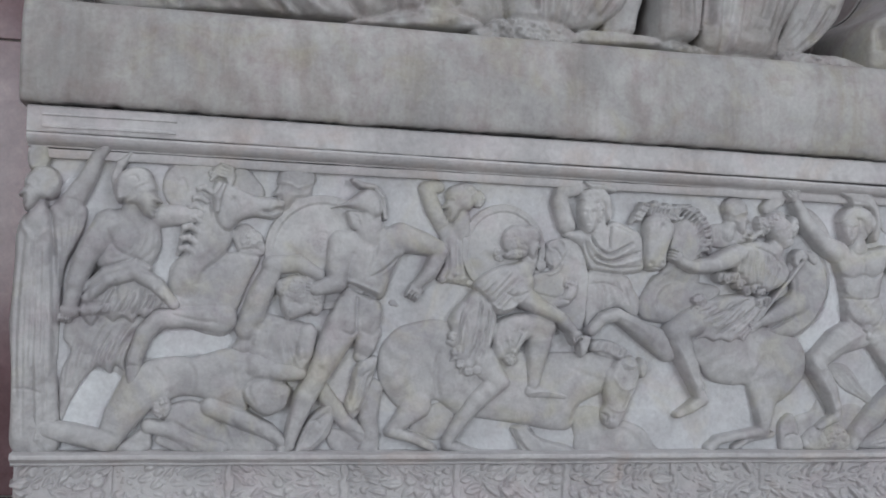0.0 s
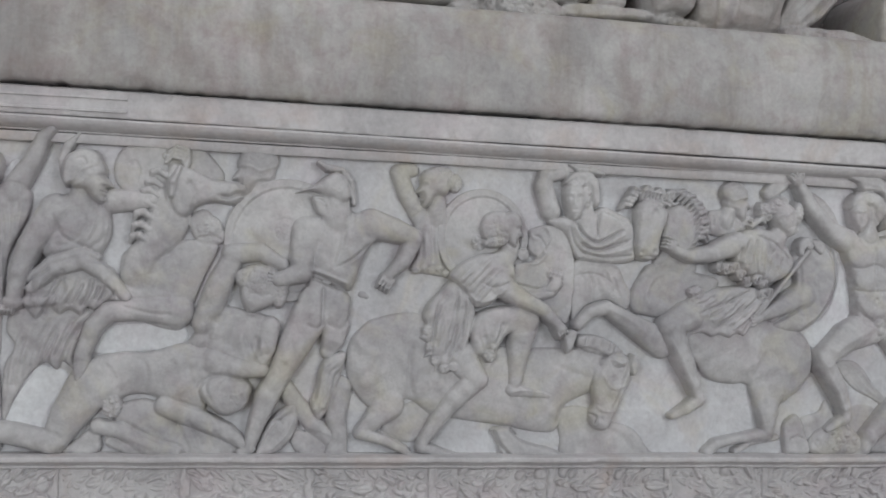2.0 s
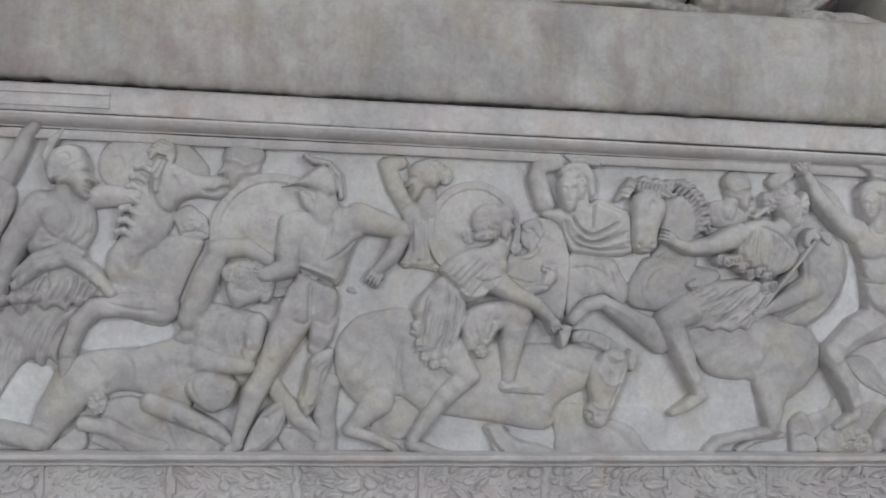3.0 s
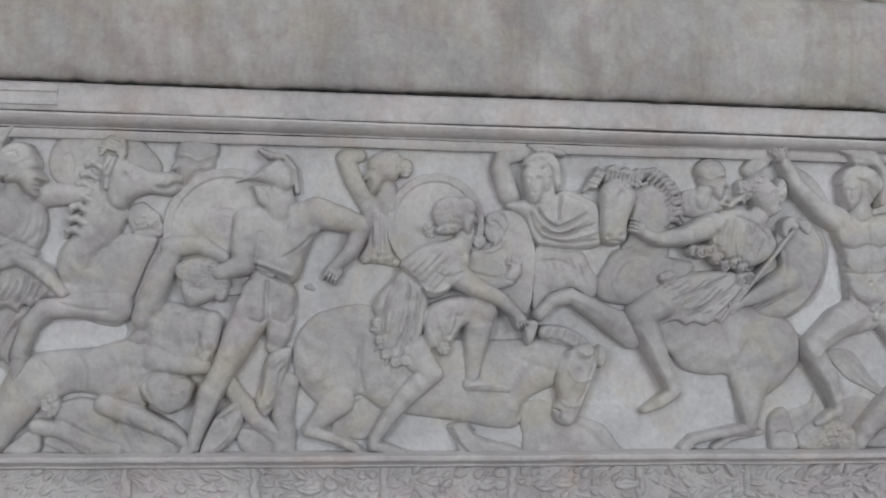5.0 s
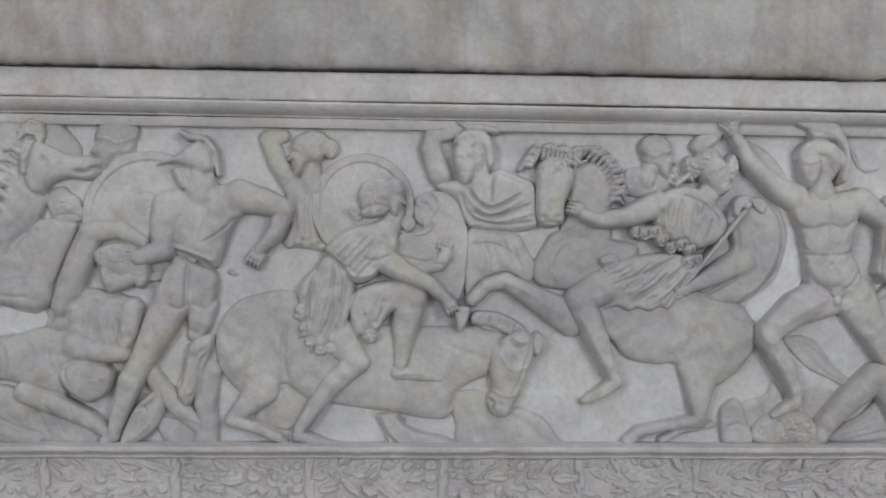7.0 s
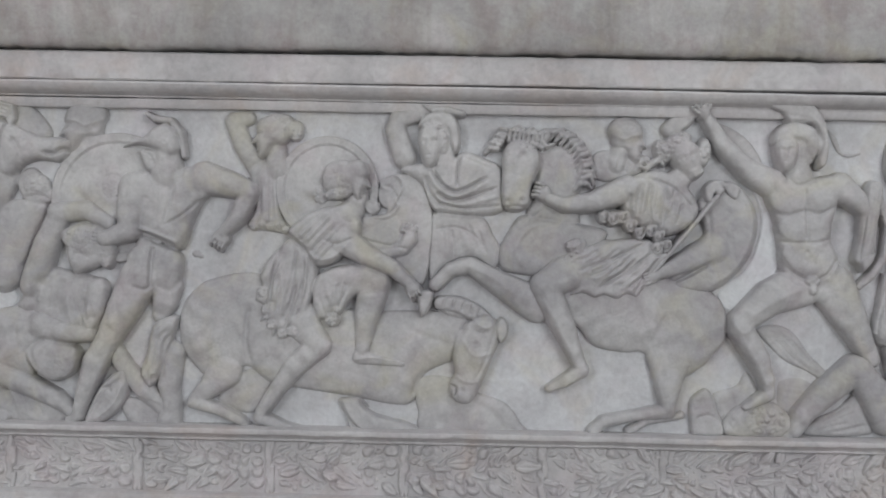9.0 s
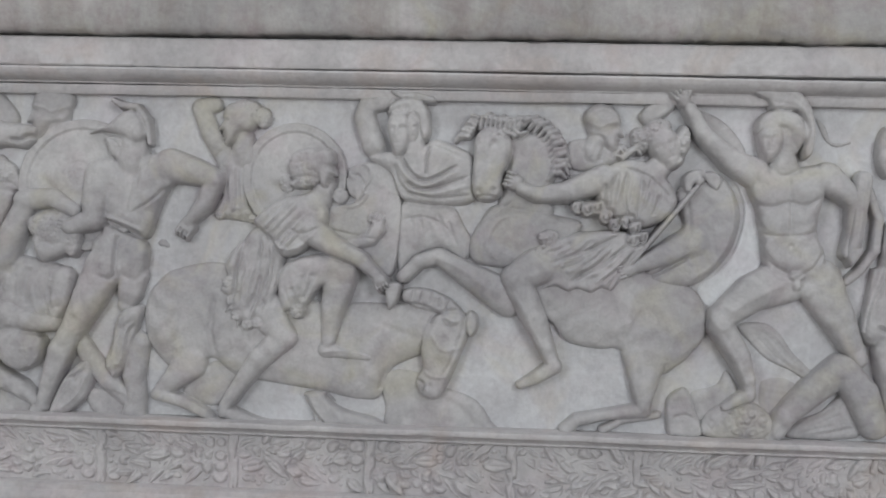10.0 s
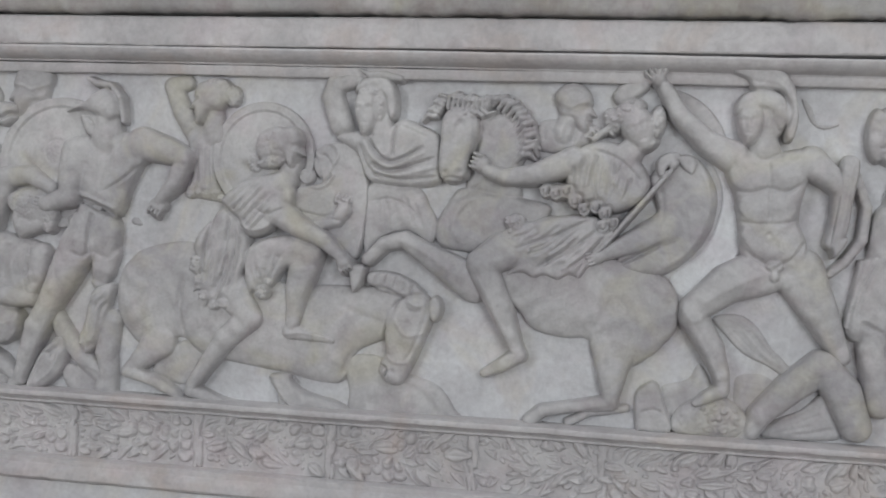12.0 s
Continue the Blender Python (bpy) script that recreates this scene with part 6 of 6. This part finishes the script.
def billowing_cloak():
    f = Carving('relief_cloak', 'cloak billowing in a wide curve behind the amazon')
    f.hull([(2.431, 1.616), (2.475, 1.659), (2.534, 1.669), (2.587, 1.596), (2.587, 1.515), (2.553, 1.444), (2.481, 1.382), (2.401, 1.375), (2.357, 1.406), (2.388, 1.483), (2.45, 1.53), (2.437, 1.576)], 0.01, 0.0198, 0.0371)
    f.groove([(2.543, 1.653), (2.571, 1.584), (2.565, 1.507), (2.528, 1.438), (2.466, 1.391)], 0.0075, 0.0048)
    f.groove([(2.458, 1.591), (2.466, 1.529), (2.451, 1.491)], 0.006, -0.0048)
    f.tube((2.481, 1.49, 0.039, 0.018), (2.392, 1.452, 0.0285, 0.026), (2.329, 1.424, 0.018, 0.03))
    f.blob(2.313, 1.415, 0.0195, 0.0165, 200, 0.034, 0.016)
    f.tube((2.306, 1.399, 0.0045, 0.042), (2.295, 1.396, 0.0043, 0.044000000000000004), (2.29, 1.393, 0.0036, 0.039), cut=0.002)
    f.tube((2.303, 1.408, 0.0045, 0.042), (2.292, 1.404, 0.0043, 0.044000000000000004), (2.286, 1.401, 0.0036, 0.039), cut=0.002)
    f.tube((2.3, 1.416, 0.0045, 0.042), (2.289, 1.413, 0.0043, 0.044000000000000004), (2.283, 1.41, 0.0036, 0.039), cut=0.002)
    f.tube((2.297, 1.425, 0.0045, 0.042), (2.286, 1.421, 0.0043, 0.044000000000000004), (2.28, 1.419, 0.0036, 0.039), cut=0.002)
    f.groove([(2.343, 1.391), (2.404, 1.419), (2.466, 1.456)], 0.0048, -0.012)
    f.build(chest)


def axe():
    f = Carving('relief_axe', 'double axe on a straight shaft', blend=0.005)
    f.tube((2.287, 1.394, 0.0075, 0.04), (2.479, 1.63, 0.0075, 0.042), full=0.6)
    f.hull([(2.448, 1.618), (2.445, 1.652), (2.467, 1.673), (2.496, 1.674), (2.505, 1.657), (2.484, 1.649), (2.471, 1.634), (2.462, 1.615)], 0.034, 0.0108, 0.0114)
    f.hull([(2.494, 1.665), (2.525, 1.668), (2.541, 1.65), (2.531, 1.622), (2.514, 1.628), (2.5, 1.643)], 0.03, 0.0108, 0.0114)
    f.blob(2.485, 1.645, 0.012, 0.0105, 50, 0.042, 0.01)
    f.build(chest)


def nude_warrior():
    f = Carving('relief_warrior', 'nude helmeted warrior lunging, arm raised to seize hair')
    f.hull([(2.612, 1.872), (2.651, 1.884), (2.713, 1.88), (2.748, 1.853), (2.763, 1.805), (2.767, 1.752), (2.756, 1.712), (2.738, 1.714), (2.74, 1.781), (2.729, 1.818), (2.708, 1.828), (2.664, 1.828), (2.647, 1.851), (2.626, 1.86)], 0.044, 0.009, 0.0108)
    f.pleats([(2.63, 1.87), (2.664, 1.847), (2.71, 1.837), (2.738, 1.808), (2.747, 1.721)], [(2.656, 1.879), (2.712, 1.875), (2.744, 1.848), (2.759, 1.795), (2.762, 1.722)], 3, 0.0036, 0.002, seed=1)
    f.hull([(2.775, 1.814), (2.8, 1.793), (2.817, 1.753), (2.866, 1.754), (2.83, 1.74), (2.798, 1.758)], 0.001, 0.0036, 0.0108)
    f.tube((2.787, 1.398, 0.0599, 0.026), (2.836, 1.31, 0.0428, 0.03), (2.867, 1.248, 0.03, 0.028), (2.89, 1.206, 0.0214, 0.024))
    f.tube((2.706, 1.4, 0.0571, 0.028), (2.624, 1.366, 0.0471, 0.034), (2.547, 1.301, 0.0342, 0.038))
    f.tube((2.546, 1.282, 0.0342, 0.036), (2.593, 1.209, 0.03, 0.036), (2.617, 1.148, 0.02, 0.034), (2.621, 1.119, 0.0171, 0.032))
    f.tube((2.619, 1.11, 0.02, 0.03), (2.586, 1.092, 0.0157, 0.03), (2.56, 1.076, 0.01, 0.028))
    f.hull([(2.603, 1.693), (2.659, 1.686), (2.726, 1.683), (2.778, 1.692), (2.812, 1.669), (2.796, 1.61), (2.783, 1.556), (2.782, 1.513), (2.8, 1.471), (2.799, 1.415), (2.751, 1.391), (2.702, 1.405), (2.653, 1.435), (2.641, 1.505), (2.629, 1.574), (2.606, 1.63)], 0.024, 0.0252, 0.0434)
    f.blob(2.658, 1.624, 0.0428, 0.0371, 4, 0.043, 0.012, power=2.6)
    f.blob(2.742, 1.631, 0.0457, 0.0371, -6, 0.043, 0.012, power=2.6)
    f.blob(2.705, 1.549, 0.0656, 0.0371, 0, 0.043, 0.01, power=2.6)
    f.blob(2.708, 1.479, 0.0599, 0.0514, 0, 0.043, 0.01, power=2.6)
    f.groove([(2.631, 1.585), (2.669, 1.584), (2.706, 1.596), (2.745, 1.587), (2.783, 1.609)], 0.0046, -0.006)
    f.groove([(2.704, 1.66), (2.709, 1.593), (2.711, 1.513)], 0.0046, -0.0048)
    f.groove([(2.639, 1.515), (2.676, 1.511), (2.743, 1.514), (2.779, 1.526)], 0.004, -0.0048)
    f.groove([(2.646, 1.478), (2.669, 1.441), (2.711, 1.413)], 0.0046, -0.006)
    f.groove([(2.794, 1.473), (2.767, 1.432), (2.735, 1.412)], 0.0046, -0.006)
    f.dent(2.711, 1.486, 0.005, -0.005)
    f.groove([(2.665, 1.678), (2.692, 1.663), (2.736, 1.68)], 0.0046, -0.0048)
    f.curls(2.726, 1.412, 0.02, 0.0128, 0, 0.05, 0.01, lock=0.0071, amp=0.003, seed=3)
    f.blob(2.726, 1.39, 0.0114, 0.0157, 0, 0.05, 0.012)
    f.tube((2.624, 1.668, 0.04, 0.03), (2.563, 1.699, 0.03, 0.032), (2.493, 1.767, 0.0243, 0.034), (2.459, 1.828, 0.0186, 0.036))
    f.blob(2.442, 1.85, 0.0186, 0.0171, 110, 0.036, 0.016)
    f.tube((2.426, 1.849, 0.0057, 0.044), (2.415, 1.858, 0.0054, 0.046), (2.409, 1.866, 0.0046, 0.040999999999999995), cut=0.002)
    f.tube((2.433, 1.856, 0.0057, 0.044), (2.423, 1.866, 0.0054, 0.046), (2.416, 1.874, 0.0046, 0.040999999999999995), cut=0.002)
    f.tube((2.44, 1.864, 0.0057, 0.044), (2.43, 1.874, 0.0054, 0.046), (2.423, 1.882, 0.0046, 0.040999999999999995), cut=0.002)
    f.tube((2.444, 1.863, 0.0057, 0.044), (2.446, 1.874, 0.0054, 0.046), (2.448, 1.882, 0.0046, 0.040999999999999995), cut=0.002)
    f.tube((2.454, 1.861, 0.0057, 0.044), (2.456, 1.871, 0.0054, 0.046), (2.458, 1.88, 0.0046, 0.040999999999999995), cut=0.002)
    f.tube((2.803, 1.66, 0.04, 0.03), (2.842, 1.629, 0.03, 0.032), (2.872, 1.599, 0.0243, 0.032))
    f.tube((2.875, 1.599, 0.0243, 0.03), (2.87, 1.532, 0.02, 0.028), (2.852, 1.47, 0.0157, 0.03))
    f.tube((2.691, 1.721, 0.03, 0.022), (2.695, 1.679, 0.04, 0.022))
    f.blob(2.699, 1.765, 0.0428, 0.0542, 0, 0.028, 0.022)
    f.visage(2.66, 1.749, 0.0342, 0.0528, 2, -0.5, 0.034)
    f.hull([(2.624, 1.771), (2.627, 1.8), (2.647, 1.822), (2.685, 1.831), (2.724, 1.821), (2.745, 1.792), (2.743, 1.752), (2.728, 1.73), (2.712, 1.746), (2.7, 1.778), (2.666, 1.782), (2.641, 1.776)], 0.036, 0.0126, 0.019)
    f.groove([(2.737, 1.809), (2.748, 1.776), (2.74, 1.735)], 0.0034, -0.006)
    f.groove([(2.564, 1.315), (2.633, 1.361), (2.697, 1.394)], 0.0086, 0.0036)
    f.groove([(2.542, 1.262), (2.588, 1.183), (2.608, 1.13)], 0.0071, 0.0036)
    f.groove([(2.519, 1.299), (2.544, 1.273), (2.573, 1.288)], 0.0071, 0.0036)
    f.build(chest)


def scabbard():
    f = Carving('relief_sword', 'short broad sword held down at the side', blend=0.004)
    f.hull([(2.87, 1.668), (2.909, 1.666), (2.898, 1.573), (2.886, 1.493), (2.86, 1.45), (2.847, 1.465), (2.86, 1.558)], 0.038, 0.0126, 0.0122, cut=0.006)
    f.groove([(2.891, 1.659), (2.88, 1.559), (2.866, 1.466)], 0.0043, 0.0036)
    f.hull([(2.854, 1.47), (2.886, 1.488), (2.884, 1.466), (2.858, 1.436)], 0.04, 0.0126, 0.0095)
    f.tube((2.905, 1.629, 0.0128, 0.024), (2.93, 1.559, 0.0128, 0.026), (2.923, 1.481, 0.0128, 0.026), (2.885, 1.429, 0.0128, 0.026), (2.854, 1.399, 0.01, 0.024), full=0.5)
    f.build(chest)


def cloak_right():
    f = Carving('relief_horse_tail', "thin horse tail streaming behind the warrior's leg")
    f.hull([(2.592, 1.282), (2.65, 1.293), (2.693, 1.271), (2.735, 1.216), (2.779, 1.17), (2.769, 1.147), (2.724, 1.172), (2.67, 1.196), (2.629, 1.234)], -0.001, 0.0081, 0.0136)
    f.pleats([(2.606, 1.275), (2.641, 1.238), (2.689, 1.194), (2.756, 1.158)], [(2.641, 1.29), (2.693, 1.262), (2.727, 1.219), (2.77, 1.17)], 6, 0.0037, 0.005, seed=6)
    f.hull([(2.646, 1.145), (2.712, 1.16), (2.766, 1.122), (2.731, 1.072), (2.658, 1.061)], -0.004, 0.0063, 0.019)
    f.pleats([(2.656, 1.137), (2.692, 1.126), (2.75, 1.134)], [(2.658, 1.073), (2.687, 1.071), (2.726, 1.087)], 5, 0.0034, 0.003, seed=9)
    f.build(chest)


def cloak_wisp():
    f = Carving('relief_cloak', 'thin cloak streaming from the raised arm')
    f.hull([(2.475, 1.828), (2.537, 1.807), (2.588, 1.755), (2.613, 1.686), (2.553, 1.729), (2.5, 1.763)], 0.003, 0.0072, 0.02)
    f.groove([(2.475, 1.803), (2.528, 1.768), (2.593, 1.699)], 0.0045, 0.0036)
    f.build(chest)


def sitting_captive():
    f = Carving('relief_fallen_figure', 'fallen figure with drawn-up knee beneath the warrior')
    f.hull([(2.719, 1.004), (2.741, 1.043), (2.805, 1.075), (2.855, 1.116), (2.886, 1.057), (2.888, 1.008)], 0.004, 0.0126, 0.0217)
    f.pleats([(2.753, 1.043), (2.803, 1.067), (2.843, 1.096)], [(2.747, 1.009), (2.818, 1.018), (2.879, 1.032)], 4, 0.005, 0.004, seed=1)
    f.tube((2.846, 1.18, 0.04, 0.03), (2.772, 1.12, 0.0357, 0.03), (2.71, 1.057, 0.0285, 0.028), (2.692, 1.017, 0.0214, 0.024))
    f.tube((2.851, 1.178, 0.04, 0.03), (2.897, 1.122, 0.0428, 0.03), (2.928, 1.045, 0.0371, 0.028))
    f.tube((2.687, 1.014, 0.0186, 0.022), (2.665, 0.993, 0.0128, 0.02))
    f.build(chest)


def far_right_figure():
    f = Carving('relief_draped_figure', 'figure at the far side with bent arm and drapery')
    f.head(2.989, 1.73, 0.072, face=-0.6, tilt=0, d=0.024, hair='curls', seed=15)
    f.blob(2.948, 1.727, 0.025, 0.06, 0, 0.024, 0.02, power=3)
    f.tube((2.998, 1.519, 0.055, 0.025), (2.98, 1.361, 0.051, 0.025), (2.928, 1.28, 0.038, 0.025))
    f.cloth(2.978, 1.439, 2.924, 1.253, 0.057, 0.037, 0.025, 0.024, folds=5, amp=0.008, bend=0, swell=0.4, seed=0.7)
    f.tube((2.969, 1.308, 0.033, 0.028), (2.954, 1.229, 0.031, 0.028), (2.978, 1.1, 0.033, 0.028))
    f.blob(3.037, 1.494, 0.074, 0.184, 0, 0.021, 0.05, power=2)
    f.blob(3.099, 1.211, 0.073, 0.195, 0, 0.017, 0.05, power=2)
    f.line(2.931, 1.287, 2.969, 1.27, 0.006, -0.01, bow=0)
    f.build(chest)


def split_rock():
    f = Carving('relief_rock', 'broken upright rock under the horse')
    f.hull([(2.476, 1.105), (2.54, 1.13), (2.565, 1.168), (2.59, 1.139), (2.595, 1.098), (2.53, 1.053), (2.49, 1.036)], -0.002, 0.0126, 0.0217)
    f.hull([(2.416, 1.083), (2.443, 1.115), (2.469, 1.117), (2.49, 1.066), (2.507, 1.001), (2.437, 0.997), (2.422, 1.001)], 0.012, 0.0144, 0.0163)
    f.groove([(2.434, 1.044), (2.461, 1.053), (2.488, 1.044)], 0.0046, -0.0048)
    f.build(chest)


def rough_rock():
    f = Carving('relief_rock', "rough rock under the warrior's foot")
    f.hull([(2.504, 1.009), (2.52, 1.06), (2.562, 1.087), (2.62, 1.096), (2.679, 1.057), (2.7, 1.001), (2.558, 0.994)], 0.01, 0.0198, 0.0325)
    f.curls(2.613, 1.043, 0.0542, 0.0371, 0, 0.024, 0.01, lock=0.0186, amp=0.007, seed=3)
    f.curls(2.554, 1.038, 0.0314, 0.0285, 0, 0.022, 0.008, lock=0.0228, amp=0.004, seed=5)
    f.build(chest)


def low_rock():
    f = Carving('relief_rock', "low smooth rock beneath the horse's head")
    f.hull([(1.687, 1.126), (1.764, 1.141), (1.849, 1.102), (1.93, 1.071), (1.971, 1.019), (1.983, 0.983), (1.722, 0.982), (1.697, 1.046)], 0.002, 0.0126, 0.0285)
    f.groove([(1.793, 1.099), (1.884, 1.054), (1.938, 0.993)], 0.0096, -0.0036)
    f.build(chest)


def flat_rock():
    f = Carving('relief_rock', "flat rock beneath the rider's foot")
    f.hull([(1.231, 0.987), (1.291, 1.018), (1.383, 1.003), (1.444, 0.982), (1.246, 0.977)], 0.002, 0.0108, 0.0143)
    f.build(chest)


def boss():
    f = Carving('relief_boss', 'small worn knob of stone left on the ground')
    f.blob(1.09, 1.456, 0.014, 0.011, 0, 0.001, 0.006, power=2)
    f.blob(1.102, 1.45, 0.009, 0.008, 0, 0.001, 0.005, power=2)
    f.build(chest)


def fill_by_leg():
    f = Carving('plaster_patch', 'smooth pale plaster fill in the lost ground', mat=PATCH, blend=0.004)
    f.hull([(0.207, 1.237), (0.282, 1.222), (0.284, 1.175), (0.261, 1.125), (0.238, 1.062), (0.12, 1.088), (0.155, 1.157), (0.184, 1.204)], 0.002, 0.0036, 0.0137)
    f.hull([(0.352, 1.323), (0.419, 1.354), (0.585, 1.354), (0.587, 1.3), (0.472, 1.278), (0.354, 1.273)], 0.002, 0.0054, 0.0171)
    f.build(chest)


def fill_by_arm():
    f = Carving('plaster_patch', 'smooth pale plaster fill in the lost ground', mat=PATCH, blend=0.004)
    f.tube((0.113, 1.754, 0.025, 0.002), (0.127, 1.78, 0.02, 0.002), full=0.05)
    f.build(chest)


def fill_by_cloak():
    f = Carving('plaster_patch', 'smooth pale plaster fill in the lost ground', mat=PATCH, blend=0.004)
    f.hull([(2.489, 1.375), (2.529, 1.326), (2.62, 1.401), (2.655, 1.469), (2.639, 1.562), (2.614, 1.637), (2.563, 1.686), (2.601, 1.593), (2.595, 1.515), (2.561, 1.438)], 0.002, 0.0036, 0.0114)
    f.build(chest)


def horse_tail():
    f = Carving('relief_horse_tail', 'wavy tail and far hind leg of the collapsing horse')
    f.tube((1.032, 1.187, 0.036, 0.008), (1.024, 1.101, 0.0306, 0.01), (1.033, 1.049, 0.027, 0.01), (1.027, 1.002, 0.0342, 0.01))
    f.hull([(1.045, 1.289), (0.996, 1.277), (0.973, 1.246), (0.961, 1.187), (0.949, 1.135), (0.971, 1.094), (0.991, 1.11), (1.017, 1.17), (1.039, 1.24)], 0.02, 0.0144, 0.0205)
    f.pleats([(1.03, 1.275), (0.979, 1.253), (0.967, 1.188), (0.955, 1.129), (0.97, 1.102)], [(1.038, 1.247), (1.015, 1.219), (1.006, 1.162), (0.993, 1.128), (0.984, 1.105)], 6, 0.005, 0.009, seed=8)
    f.build(chest)


def reclining_pair():
    f = Carving('reclining_statue', 'worn draped marble statue of a reclining pair on the couch', mat=LIDSTONE, blend=0.012, cell=0.005, back=0.42, deep=0.08, whole=True)
    f.hull([(0.177, 2.329), (0.584, 2.35), (0.976, 2.351), (1.37, 2.354), (1.474, 2.412), (1.458, 2.637), (1.075, 2.711), (0.538, 2.636), (0.205, 2.461)], 0.27, 0.05, 0.1027)
    f.pleats([(0.241, 2.457), (0.293, 2.392), (0.379, 2.344)], [(1.375, 2.603), (1.265, 2.481), (1.344, 2.361)], 12, 0.0126, 0.02, seed=3)
    f.hull([(0.901, 2.336), (1.045, 2.388), (1.192, 2.419), (1.344, 2.395), (1.383, 2.35), (1.12, 2.34)], 0.3, 0.025, 0.0342)
    f.pleats([(0.971, 2.361), (1.079, 2.397), (1.226, 2.428)], [(1.081, 2.337), (1.229, 2.349), (1.361, 2.36)], 6, 0.009, 0.014, seed=5)
    f.hull([(1.535, 2.368), (1.652, 2.371), (1.775, 2.392), (1.884, 2.516), (1.881, 2.786), (1.562, 2.752), (1.433, 2.532), (1.457, 2.384)], 0.3, 0.05, 0.0856)
    f.pleats([(1.54, 2.573), (1.534, 2.46), (1.556, 2.372)], [(1.835, 2.601), (1.818, 2.485), (1.722, 2.386)], 7, 0.0108, 0.014, seed=8)
    f.hull([(1.781, 2.375), (1.903, 2.378), (1.925, 2.449), (1.951, 2.568), (1.932, 2.8), (1.81, 2.787), (1.825, 2.537)], 0.28, 0.03, 0.0411)
    f.hull([(1.974, 2.367), (2.043, 2.365), (2.121, 2.383), (2.133, 2.551), (2.123, 2.802), (1.983, 2.787), (1.969, 2.536)], 0.33, 0.045, 0.0479)
    f.pleats([(1.976, 2.605), (1.979, 2.491), (1.974, 2.377)], [(2.098, 2.617), (2.093, 2.501), (2.091, 2.39)], 4, 0.009, 0.01, seed=2)
    f.hull([(2.125, 2.348), (2.26, 2.328), (2.413, 2.335), (2.437, 2.424), (2.524, 2.59), (2.571, 2.855), (2.143, 2.809), (2.137, 2.555)], 0.31, 0.06, 0.0856)
    f.pleats([(2.173, 2.627), (2.16, 2.471), (2.159, 2.346)], [(2.49, 2.657), (2.43, 2.495), (2.38, 2.344)], 8, 0.0126, 0.016, seed=4)
    f.hull([(2.39, 2.333), (2.494, 2.349), (2.581, 2.392), (2.69, 2.526), (2.708, 2.698), (2.637, 2.874), (2.485, 2.757), (2.448, 2.473)], 0.28, 0.04, 0.0513)
    f.pleats([(2.418, 2.367), (2.503, 2.453), (2.566, 2.599)], [(2.505, 2.354), (2.602, 2.452), (2.677, 2.589)], 5, 0.009, 0.014, seed=6)
    f.hull([(2.807, 2.299), (2.769, 2.393), (2.799, 2.504), (2.92, 2.588), (3.147, 2.857), (3.629, 2.906), (3.885, 2.544), (3.837, 2.301), (3.157, 2.287)], 0.3, 0.06, 0.1027)
    f.pleats([(2.815, 2.533), (2.817, 2.432), (2.841, 2.313)], [(3.612, 2.686), (3.565, 2.513), (3.519, 2.321)], 10, 0.0144, 0.018, seed=9)
    f.hull([(1.323, 2.343), (1.398, 2.379), (1.513, 2.407), (1.674, 2.383), (1.711, 2.329), (1.574, 2.299), (1.468, 2.298), (1.421, 2.258), (1.386, 2.285)], 0.31, 0.03, 0.0342)
    f.curls(1.529, 2.345, 0.1441, 0.0468, -8, 0.325, 0.03, lock=0.0216, amp=0.014, seed=4)
    f.curls(1.417, 2.303, 0.0432, 0.0396, 0, 0.32, 0.025, lock=0.0216, amp=0.012, seed=6)
    f.hull([(1.711, 2.383), (1.973, 2.381), (2.16, 2.346), (2.394, 2.34), (2.416, 2.306), (2.161, 2.311), (1.954, 2.341), (1.712, 2.333)], 0.31, 0.02, 0.0171)
    f.curls(2.068, 2.346, 0.1081, 0.018, -8, 0.325, 0.015, lock=0.0252, amp=0.008, seed=14)
    f.hull([(2.385, 2.3), (2.478, 2.354), (2.631, 2.37), (2.725, 2.353), (2.802, 2.318), (2.699, 2.291), (2.523, 2.286)], 0.31, 0.03, 0.024)
    f.curls(2.578, 2.327, 0.1513, 0.0324, -8, 0.325, 0.02, lock=0.0234, amp=0.012, seed=8)
    tagged(f.build(None), category='statue')


for carve in (corner_figure, far_shield, rearing_horse, left_rider, gap_head, near_shield, captive, back_warrior, dropped_shield, fleeing_leg, fallen_figure, profile_amazon, big_shield, collapsing_horse, centre_rider, pelta, cloaked_youth, right_horse, far_head, falling_amazon, billowing_cloak, axe, nude_warrior, scabbard, cloak_right, cloak_wisp, sitting_captive, far_right_figure, split_rock, rough_rock, low_rock, flat_rock, boss, fill_by_leg, fill_by_arm, fill_by_cloak, horse_tail, reclining_pair):
    carve()
